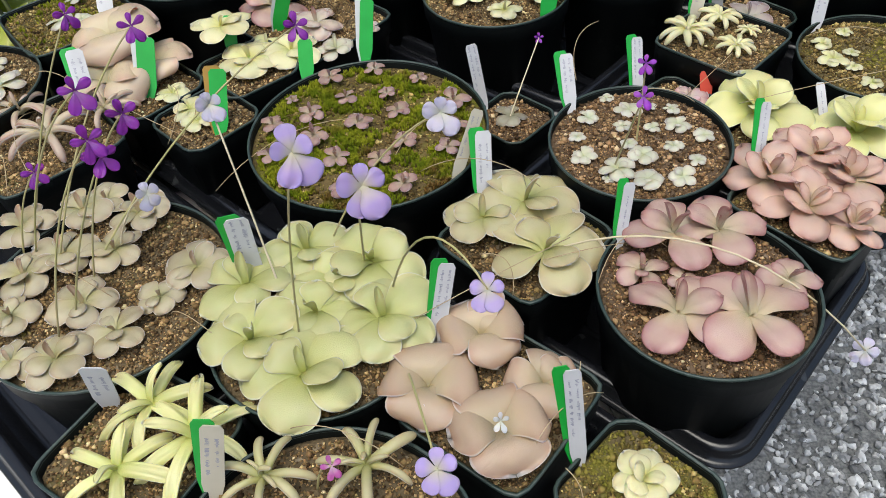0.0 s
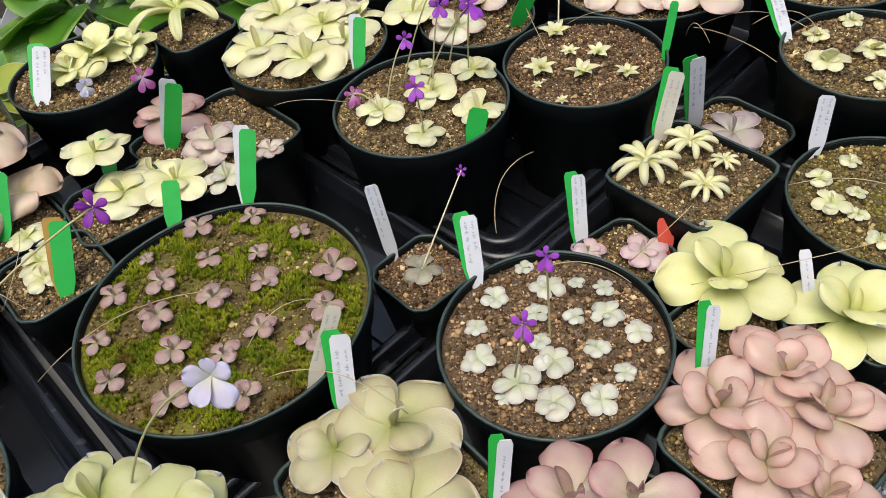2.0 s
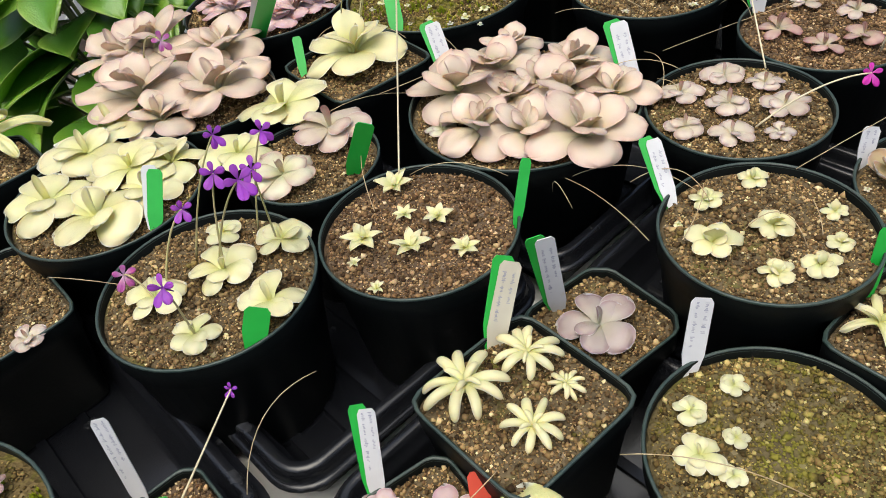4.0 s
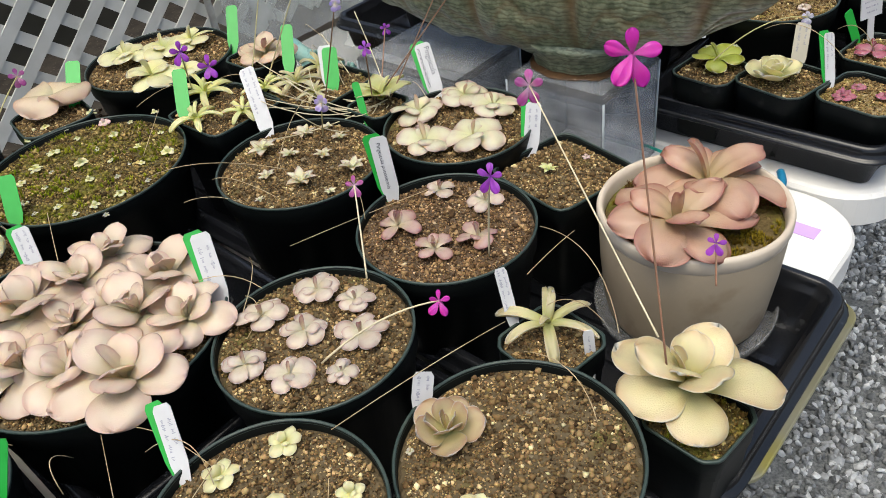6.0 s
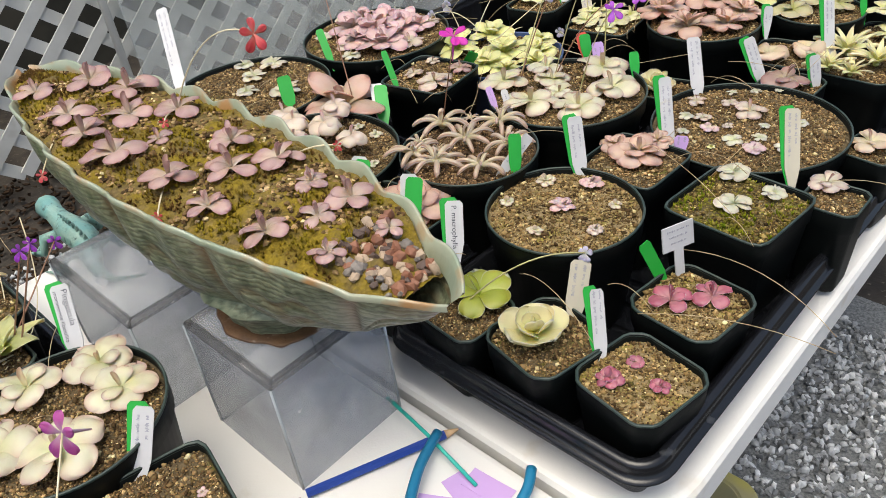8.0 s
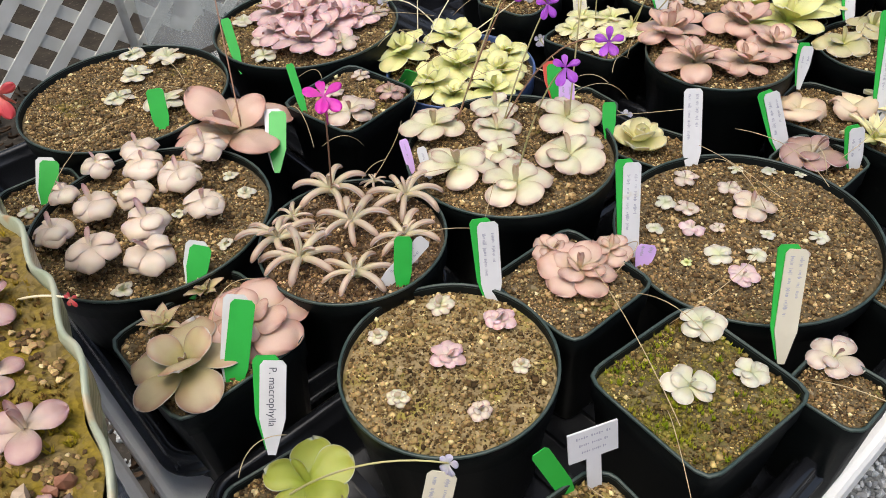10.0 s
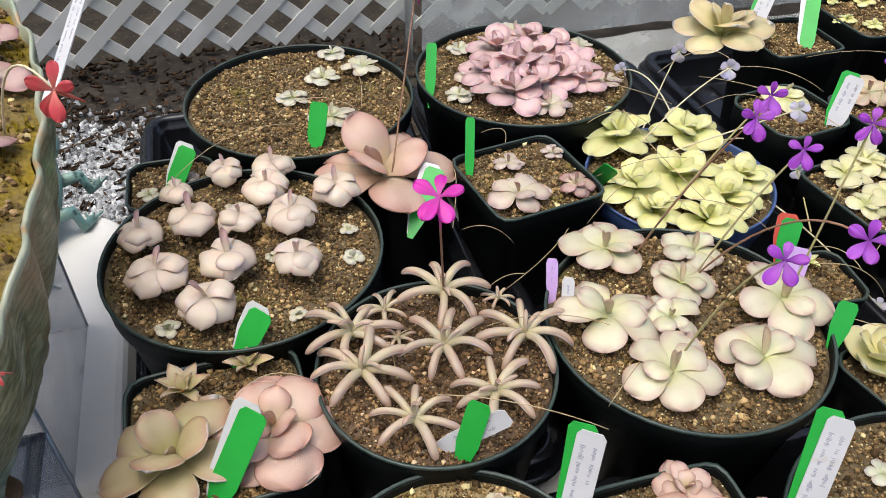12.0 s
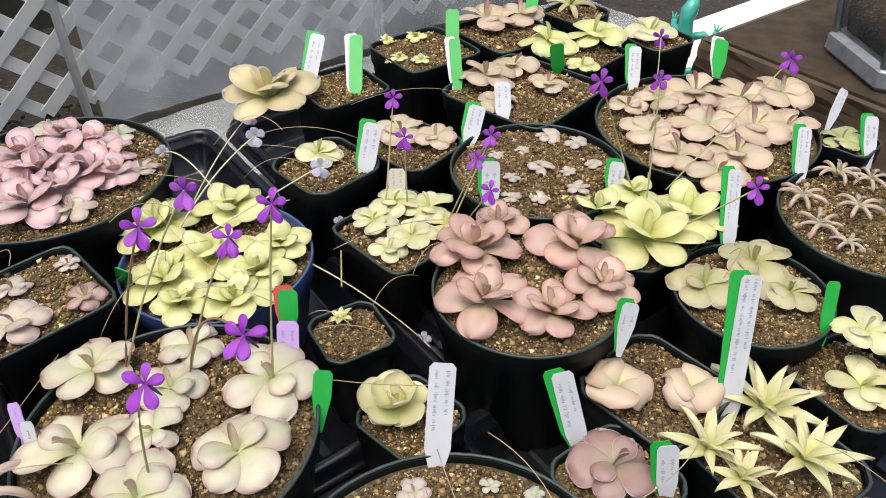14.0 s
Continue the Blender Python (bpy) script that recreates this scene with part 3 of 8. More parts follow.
def tray(u0, u1, v0, v1, rim=0.804):
    """Shallow black propagation tray with rolled rim, ribbed floor and sloping walls."""
    root = thing("plant_tray", None, ALONG @ Matrix.Translation(((u0 + u1) / 2, (v0 + v1) / 2, TABLE_Z + 0.002)), "glossy black plastic propagation tray full of pots", "tray", "black trays on the bench")
    w, d, h = (u1 - u0) / 2, (v1 - v0) / 2, rim - TABLE_Z - 0.002

    def outline(hw, hd, r, n=6):
        pts = []
        for cx, cy, a0 in ((hw - r, hd - r, 0), (-hw + r, hd - r, 90), (-hw + r, -hd + r, 180), (hw - r, -hd + r, 270)):
            for i in range(n + 1):
                a = radians(a0 + 90 * i / n)
                pts.append((cx + r * math.cos(a), cy + r * math.sin(a)))
        return pts

    prof = ((0.022, 0.0), (0.015, h - 0.0175), (0.001, h - 0.017), (0.0, h - 0.0155), (0.0005, h - 0.014), (0.003, h - 0.013), (0.0055, h - 0.0115), (0.006, h - 0.006), (0.0066, h - 0.003), (0.008, h - 0.001), (0.0105, h), (0.0135, h), (0.016, h - 0.0012), (0.0175, h - 0.004), (0.0185, h - 0.009), (0.0215, h - 0.0105), (0.0225, h - 0.014), (0.029, 0.006), (0.034, 0.004))
    verts, faces = [], []
    for inset, z in prof:
        for x, y in outline(w - inset, d - inset, max(0.012, 0.034 - inset)):
            verts.append((x, y, z))
    m = len(outline(w, d, 0.02))
    for k in range(len(prof) - 1):
        for i in range(m):
            j = (i + 1) % m
            faces.append((k * m + i, k * m + j, (k + 1) * m + j, (k + 1) * m + i))
    faces.append(tuple(reversed(range(m))))
    faces.append(tuple(range((len(prof) - 1) * m, len(prof) * m)))
    child("shell", mesh_from("shell", verts, faces, TRAY, True), root)
    bm = bmesh.new()
    k = int((u1 - u0 - 0.06) / 0.035)
    for i in range(k):
        x = -w + 0.04 + i * 0.035
        box_bm(bm, (0.008, 2 * d - 0.07, 0.004), (x, 0, 0.006))
    child("floor_ribs", bm_mesh("floor_ribs", bm, TRAY), root)
    return root


def lattice(p0, p1, z0, height, label):
    """Crossed diagonal strips in a plane from p0 to p1 (plan), one strip a part."""
    p0, p1 = Vector((p0[0], p0[1], 0)), Vector((p1[0], p1[1], 0))
    d = (p1 - p0)
    length = d.length
    ang = math.atan2(d.y, d.x)
    root = thing("lattice_fence", None, Matrix.Translation((p0.x, p0.y, z0)) @ Matrix.Rotation(ang, 4, "Z"), label, "fence")
    pitch, rise, sw = 0.160, 0.140, 0.042
    slope = math.atan2(rise, pitch)
    span = height * pitch / rise
    k = int((length + span) / pitch) + 2
    for layer, sgn in ((0, 1), (1, -1)):
        for i in range(k):
            x0 = i * pitch - (span if sgn > 0 else 0)
            lo, hi = (max(0, -x0), min(span, length - x0)) if sgn > 0 else (max(0, x0 - length), min(span, x0))
            if hi - lo < 0.04:
                continue
            a3 = Vector((x0 + sgn * lo, 0, lo * rise / pitch))
            b3 = Vector((x0 + sgn * hi, 0, hi * rise / pitch))
            bm = bmesh.new()
            box_bm(bm, ((b3 - a3).length, 0.006, sw), (0, 0, 0))
            mid = (a3 + b3) / 2
            child("strip", bm_mesh("strip", bm, LATTICE), root, Matrix.Translation((mid.x, layer * 0.0062, mid.z)) @ Matrix.Rotation(-sgn * slope, 4, "Y"))
    return root


# ---- pots ----
CACHE = {}


def pot_body(kind, half, height, mat):
    key = ("pot", kind, round(half, 4), round(height, 3), mat.name)
    if key in CACHE:
        return CACHE[key]
    out = OUTLINE[kind]
    lip = 0.0022
    prof = [(half * 0.80, 0.0), (half * 0.81, 0.002), (half * 0.955, height - 0.022), (half * 0.985, height - 0.021), (half * 0.994, height - 0.004),
            (half - 0.0006, height - 0.0008), (half - 0.0018, height), (half - lip, height - 0.001), (half - lip - 0.0005, height - 0.02), (half * 0.9, height - 0.03)]
    v, f = rings(prof, out, 56)
    me = mesh_from("body", v, f, mat)
    rv, rf = rings([(half - 0.0004, height - 0.0022), (half + 0.0003, height - 0.0014), (half + 0.0002, height - 0.0001), (half - 0.0006, height + 0.0005), (half - lip + 0.0003, height - 0.0001), (half - lip - 0.0001, height - 0.002)], out, 56, False)
    rim = mesh_from("rim", rv, rf, RIM if mat is not BLUEPOT else BLUEPOT)
    CACHE[key] = (me, rim)
    return CACHE[key]


def soil_lift(x, y, variant):
    """Uneven surface of the potting mix: clods and small hollows."""
    off = variant * 7.3
    return 0.0012 * noise.noise((x * 150 + off, y * 150, off)) + 0.0024 * noise.noise((x * 42, y * 42 + off, off))


def soil_mesh(kind, half, mat, variant, dome=0.0):
    key = ("soil", kind, round(half, 3), mat.name, variant)
    if key in CACHE:
        return CACHE[key]
    out = OUTLINE[kind]
    n, k = 72, 18
    verts, faces = [(0, 0, dome)], []
    for j in range(1, k + 1):
        s = j / k
        for i in range(n):
            a = 2 * math.pi * i / n
            r = half * s * out(a)
            x, y = r * math.cos(a), r * math.sin(a)
            z = soil_lift(x, y, variant) * (1 - s ** 6) + dome * (1 - s * s)
            if s == 1:
                z -= 0.003
            verts.append((x, y, z))
    for i in range(n):
        faces.append((0, 1 + i, 1 + (i + 1) % n))
    for j in range(k - 1):
        o, p = 1 + j * n, 1 + (j + 1) * n
        for i in range(n):
            m = (i + 1) % n
            faces.append((o + i, p + i, p + m, o + m))
    me = mesh_from("soil", verts, faces, mat)
    CACHE[key] = me
    return me


GRAIN = []
for _s in range(5):
    _r = random.Random(_s + 40)
    _b = bmesh.new()
    bmesh.ops.create_icosphere(_b, subdivisions=1, radius=1.0)
    _v = [v.co * _r.uniform(0.6, 1.2) for v in _b.verts]
    _f = [[v.index for v in f.verts] for f in _b.faces]
    _b.free()
    GRAIN.append((_v, _f))
CRUMB_V = np.array([(1, 0, 0), (0, 1, 0), (-1, 0, 0), (0, -1, 0), (0, 0, 0.9), (0, 0, -0.9)], float)
CRUMB_F = np.array([(0, 1, 4), (1, 2, 4), (2, 3, 4), (3, 0, 4), (1, 0, 5), (2, 1, 5), (3, 2, 5), (0, 3, 5)])


def tri_mesh(name, verts, tris, mat):
    me = bpy.data.meshes.new(name)
    n, m = len(verts), len(tris)
    me.vertices.add(n)
    me.vertices.foreach_set("co", verts.astype(np.float32).ravel())
    me.loops.add(m * 3)
    me.loops.foreach_set("vertex_index", tris.astype(np.int32).ravel())
    me.polygons.add(m)
    me.polygons.foreach_set("loop_start", np.arange(0, m * 3, 3, dtype=np.int32))
    me.materials.append(mat)
    me.update(calc_edges=True)
    me.validate()
    return me


def grains(x, y, z, size, rng):
    """Angular crumbs at the given places: vertices and triangles."""
    n = len(x)
    v = CRUMB_V[None] * rng.uniform(0.55, 1.3, (n, 6, 1))
    q = rng.normal(size=(n, 3, 3))
    r, _ = np.linalg.qr(q)
    v = np.einsum("nij,nkj->nki", r, v) * size[:, None, None]
    v[:, :, 2] *= 0.75
    v += np.stack([x, y, z], 1)[:, None, :]
    f = CRUMB_F[None] + (np.arange(n) * 6)[:, None, None]
    return v.reshape(-1, 3), f.reshape(-1, 3)


def grit_mesh(kind, half, mat, variant, count):
    key = ("grit", kind, round(half, 3), mat.name, variant, count)
    if key in CACHE:
        return CACHE[key]
    rng = np.random.default_rng(variant * 31 + count)
    a = rng.uniform(0, 2 * np.pi, count)
    s = np.sqrt(rng.random(count)) * 0.97
    out = OUTLINE[kind]
    r = half * s * np.array([out(t) for t in a])
    g = rng.choice([0.0007, 0.0009, 0.0012, 0.0016, 0.0023, 0.0034], count, p=[0.30, 0.30, 0.21, 0.12, 0.055, 0.015])
    x, y = r * np.cos(a), r * np.sin(a)
    lift = np.array([soil_lift(p, q, variant) for p, q in zip(x, y)]) * (1 - s ** 6)
    v, f = grains(x, y, lift + 0.0002 + g * rng.uniform(-0.1, 0.5, count), g, rng)
    me = tri_mesh("grit", v, f, mat)
    CACHE[key] = me
    return me


def tuft_mesh(kind, half, mat, variant, count):
    """Short upright moss shoots, joined."""
    key = ("tuft", kind, round(half, 3), mat.name, variant, count)
    if key in CACHE:
        return CACHE[key]
    rnd = random.Random(variant * 17 + 3)
    out = OUTLINE[kind]
    verts, faces = [], []
    while len(faces) < count * 6:
        a, s = rnd.uniform(0, 2 * math.pi), math.sqrt(rnd.random()) * 0.96
        r = half * s * out(a)
        x, y = r * math.cos(a), r * math.sin(a)
        clump = noise.noise((x * 34, y * 34, variant)) + 0.5 * noise.noise((x * 95, y * 95, variant + 3))
        if clump < -0.08:
            continue
        base = 0.005 * min(0.6, clump + 0.08) * (1 - s ** 6)
        hgt = rnd.uniform(0.0012, 0.0036)
        for q in range(6):
            t = 2 * math.pi * q / 6 + rnd.uniform(-0.4, 0.4)
            w = rnd.uniform(0.0006, 0.0011)
            l = rnd.uniform(0.0010, 0.0026)
            dx, dy = math.cos(t), math.sin(t)
            o = len(verts)
            verts += [(x - dy * w, y + dx * w, base - 0.002), (x + dy * w, y - dx * w, base - 0.002), (x + dx * l, y + dy * l, base + hgt)]
            faces.append((o, o + 1, o + 2))
    me = mesh_from("moss", verts, faces, mat, smooth=False)
    CACHE[key] = me
    return me


TUFT = material("moss_shoots", (0.13, 0.18, 0.008), 0.85, (0.34, 0.35, 0.025), 60, 1.0, spots=(0.17, 0.10, 0.03), spot_scale=24, spot_at=0.60, spec=0.1)
TUFT_OLIVE = material("olive_moss_shoots", (0.20, 0.16, 0.012), 0.9, (0.27, 0.19, 0.02), 60, 0.9, spots=(0.12, 0.065, 0.02), spot_scale=26, spot_at=0.52, spec=0.1)
FLOOR_Z = TABLE_Z + 0.0075
POT_WORDS = {"round": "round black plastic nursery pot of gritty soil", "square": "square black plastic pot of gritty soil", "oct": "small square black pot with clipped corners"}


def pot(kind, x, y, half, rim_z, turn=0.0, soil=SOIL, mat=BLACK, grit=6400, moss=0, label="", drop=0.0055, base=None, dome=0.0):
    base = FLOOR_Z if base is None else base
    height = rim_z - base
    ob = thing("plant_pot", None, Matrix.Translation((x, y, base)) @ Matrix.Rotation(radians(turn), 4, "Z"), label or POT_WORDS[kind], "plant pot", "potted butterworts on the bench")
    body, rim = pot_body(kind, half, height, mat)
    child("body", body, ob)
    child("rim", rim, ob, None, "thin greenish rim")
    var = int(abs(x * 1000 + y * 777)) % 4
    inner = half - 0.0024
    sm = soil_mesh(kind, inner, soil, var, dome=dome)
    s = child("soil", sm, ob, Matrix.Translation((0, 0, height - drop)), "brown gritty potting mix")
    k = int(grit * (inner / 0.075) ** 2 * (1.27 if kind != "round" else 1))
    child("grit", grit_mesh(kind, inner * 0.985, GRIT_OF.get(soil.name, GRIT), var, k), ob, Matrix.Translation((0, 0, height - drop)), "", "stuff")
    if moss:
        child("moss", tuft_mesh(kind, inner, TUFT, var, int(moss * (inner / 0.1) ** 2)), ob, Matrix.Translation((0, 0, height - drop + 0.001)), "bright yellow-green moss", "stuff")
    return ob


# ---- leaves ----
# shape: slope at the base and at the tip in degrees, half width, half width at the base, widest at, fall of the sides, thickness, groove along the middle
ARCH = {
    "broad": (27, -34, 0.44, 0.14, 0.63, 0.22, 0.010, 0.026),
    "tongue": (30, -38, 0.40, 0.14, 0.61, 0.26, 0.012, 0.034),
    "oblong": (32, -36, 0.34, 0.17, 0.58, 0.24, 0.018, 0.035),
    "drape": (26, -84, 0.50, 0.22, 0.62, 0.42, 0.012, 0.0),
    "fold": (72, -78, 0.52, 0.18, 0.66, 0.10, 0.012, 0.0),
    "cup": (4, 46, 0.50, 0.20, 0.58, -0.30, 0.018, 0.0),
    "spathe": (6, -14, 0.20, 0.12, 0.55, -0.9, 0.020, 0.0),
    "strap": (40, -52, 0.112, 0.092, 0.66, 0.10, 0.046, 0.012),
    "stub": (50, -62, 0.120, 0.100, 0.66, 0.10, 0.080, 0.0),
    "finger": (48, -58, 0.080, 0.074, 0.70, 0.10, 0.066, 0.0),
    "lance": (26, -26, 0.12, 0.085, 0.40, -0.15, 0.030, 0.0),
    "pointed": (30, -6, 0.27, 0.13, 0.42, -0.35, 0.022, 0.0),
    "chub": (36, -40, 0.44, 0.22, 0.56, 0.30, 0.030, 0.020),
}


def leaf_width(shape, s, half, foot, at):
    if shape in ("pointed", "lance"):
        return foot + (half - foot) * math.sin(math.pi / 2 * s / at) if s < at else half * (1 - ((s - at) / (1 - at)) ** 1.7)
    if s < at:
        return foot + (half - foot) * (0.5 - 0.5 * math.cos(math.pi * s / at))
    q = (s - at) / (1 - at)
    return half * (1 - q ** 2.3) ** 0.5


def leaf_mesh(shape, mat, variant):
    """A unit leaf: grows from the origin along +x, upper side +z, reach 1. Two skins with a rounded margin."""
    key = ("leaf", shape, mat.name, variant)
    if key in CACHE:
        return CACHE[key]
    rnd = random.Random(variant * 97 + sum(map(ord, shape)))
    ns, nw = (14, 14) if shape not in ("petal",) else (10, 8)
    top, low, mar, alo, rim = [], [], [], [], []
    ph = rnd.uniform(0, 6.28)
    if shape == "petal":
        t0, t1, half, foot, at, fall, thick, groove = 18, -14, 0.26, 0.05, 0.68, 0.1, 0.006, 0.0
    else:
        t0, t1, half, foot, at, fall, thick, groove = ARCH[shape]
    t0, t1 = t0 + rnd.uniform(-5, 5), t1 + rnd.uniform(-7, 7)
    half *= rnd.uniform(0.92, 1.08)
    rows = [1 - (1 - i / ns) ** 1.5 for i in range(ns + 1)]
    spine, px, pz, last = [], 0.0, 0.0, 0.0
    for s in rows:
        for k in range(6):
            m = last + (s - last) * (k + 0.5) / 6
            a = radians(t0 + (t1 - t0) * m ** 1.15)
            px += math.cos(a) * (s - last) / 6
            pz += math.sin(a) * (s - last) / 6
        last = s
        spine.append((px, pz, radians(t0 + (t1 - t0) * s ** 1.15)))
    reach = max(p[0] for p in spine)
    for s, (px, pz, a) in zip(rows, spine):
        w = leaf_width(shape, s, half, foot, at) * (1 + 0.05 * math.sin(5.5 * s + ph) * s)
        if s == 1:
            w = 0.004
        for j in range(nw + 1):
            c = math.sin(math.pi / 2 * (2 * j / nw - 1))
            lift = -fall * w * c * c * (0.25 + 0.75 * s) - groove * math.exp(-22 * c * c) * (1 - 0.7 * s)
            if shape in ("wavy", "fold"):
                lift += (0.07 if shape == "wavy" else 0.075) * math.sin(7 * s + 2.4 * c + ph) * abs(c) * s
            elif shape == "petal":
                lift += 0.03 * math.sin(6 * c + ph) * s
            elif thick < 0.05:
                lift += 0.030 * math.sin(5 * s + 3.1 * c + ph) * s + 0.022 * math.sin(8 * c - 3 * s + 2 * ph) * s * abs(c) + 0.016 * abs(c) ** 10 * s
            e = math.sqrt(max(0.0, 1 - c * c)) * math.sqrt(max(0.0, 1 - s ** 8))
            y = w * c * (1 - 0.18 * abs(fall) * c * c)
            for out, d in ((top, lift + thick * e), (low, lift - thick * e)):
                out.append(((px - math.sin(a) * d) / reach, y / reach, (pz + math.cos(a) * d) / reach))
            mar.append(max(abs(c) ** 2.6 * min(1.0, s * 1.9), max(0, (s - 0.66) / 0.34) ** 1.9))
            alo.append(s)
            rim.append(1.0 if (j in (0, nw) and s > 0.2) or s == 1 else 0.55 if (j in (1, nw - 1) and s > 0.3) or s > 0.96 else 0.0)
    verts = top + low
    m = nw + 1
    o = len(top)
    faces = []
    for i in range(ns):
        for j in range(nw):
            a = i * m + j
            faces.append((a, a + m, a + m + 1, a + 1))
            faces.append((o + a, o + a + 1, o + a + m + 1, o + a + m))
    me = mesh_from("leaf", verts, faces, mat, True, {"margin": mar * 2, "along": alo * 2, "lip": rim * 2})
    bm = bmesh.new()
    bm.from_mesh(me)
    bmesh.ops.remove_doubles(bm, verts=bm.verts, dist=0.0015)
    bm.to_mesh(me)
    bm.free()
    me.polygons.foreach_set("use_smooth", [True] * len(me.polygons))
    CACHE[key] = me
    return me


def heart_mesh(mat):
    key = ("heart", mat.name)
    if key not in CACHE:
        bm = bmesh.new()
        bmesh.ops.create_uvsphere(bm, u_segments=10, v_segments=6, radius=0.10)
        bmesh.ops.scale(bm, vec=(1, 1, 0.7), verts=bm.verts)
        me = bm_mesh("crown", bm, mat, True)
        n = len(me.vertices)
        for k in ("margin", "along", "lip"):
            a = me.attributes.new(k, "FLOAT", "POINT")
            a.data.foreach_set("value", [0.1] * n)
        CACHE[key] = me
    return CACHE[key]


# habit: leaf shape, layers of (count, length, rise in degrees), young upright leaves
HABIT = {
    "flat": ("broad", ((5, 1.04, 0), (2, 0.74, 16)), 1),
    "flatfew": ("broad", ((5, 1.0, 4),), 1),
    "oval": ("tongue", ((4, 1.08, 2), (1, 0.76, 22)), 2),
    "six": ("broad", ((5, 1.06, -2), (1, 0.64, 18)), 0),
    "tight": ("chub", ((6, 1.0, 2), (3, 0.74, 26)), 1),
    "ball": ("chub", ((6, 1.0, -2), (5, 0.84, 18), (3, 0.60, 40)), 1),
    "cup": ("cup", ((5, 1.06, -6), (4, 0.86, 20), (2, 0.62, 46)), 1),
    "giant": ("tongue", ((5, 1.10, 4), (3, 0.86, 44)), 1),
    "oblong": ("oblong", ((6, 1.10, 4), (3, 0.86, 26)), 1),
    "dome": ("broad", ((6, 1.02, -2), (4, 0.82, 18), (3, 0.58, 44)), 1),
    "tuft": ("tongue", ((5, 1.06, 6), (3, 0.86, 40), (2, 0.62, 62)), 1),
    "wavy": ("fold", ((4, 1.0, 2), (1, 0.8, 8)), 0),
    "strap": ("strap", ((6, 1.04, -2), (2, 0.72, 40)), 0),
    "stubby": ("stub", ((9, 1.0, 2), (4, 0.62, 36)), 0),
    "finger": ("finger", ((7, 1.06, 0), (2, 0.58, 30)), 1),
    "lance": ("lance", ((8, 1.08, 16), (5, 0.85, 44)), 0),
    "spiky": ("pointed", ((6, 1.0, 10), (4, 0.72, 36)), 0),
    "star": ("pointed", ((6, 1.0, 2), (2, 0.6, 30)), 0),
    "mini": ("chub", ((5, 1.0, 2), (2, 0.60, 34)), 1),
    "drum": ("drape", ((5, 0.82, -2), (2, 0.70, 14)), 1),
}
COLOUR_WORDS = {"shell": "shell pink", "duskrose": "dusky rose-pink", "cream": "cream", "paleyellow": "pale yellow", "yellow": "bright yellow", "ygreen": "yellow-green", "tan": "tan", "terracotta": "terracotta pink", "olive": "olive-tan", "orange": "orange-tan", "amber": "amber-tan", "peach": "peach", "pink": "pink-edged",
                "rose": "rose-pink", "blush": "blush cream", "olivepink": "olive-pink", "salmon": "salmon pink", "dusty": "dusty pink", "greypink": "greyish pink", "white": "whitish green", "magenta": "deep pink", "lime": "lime green", "mauve": "mauve", "grey": "grey-green", "finger": "pinkish"}
HABIT_WORDS = {"dome": "dense domed butterwort rosette", "stubby": "butterwort with many stubby finger leaves", "strap": "star-shaped butterwort with narrow finger leaves", "finger": "butterwort with long curved finger leaves", "spiky": "spiky butterwort with pointed upright leaves", "lance": "spiky butterwort with narrow upright leaves", "oblong": "large butterwort with broad drooping leaves", "tuft": "dense butterwort rosette with erect inner leaves", "bigflat": "large butterwort with broad drooping leaves", "star": "butterwort with pointed star leaves",
               "tight": "compact butterwort rosette", "ball": "tight rounded butterwort rosette", "mini": "tiny young butterwort rosette", "pile": "dense layered butterwort rosette", "giant": "large single butterwort with broad leaves", "wavy": "butterwort with wavy folded leaves"}
PLANT_RND = random.Random(77)


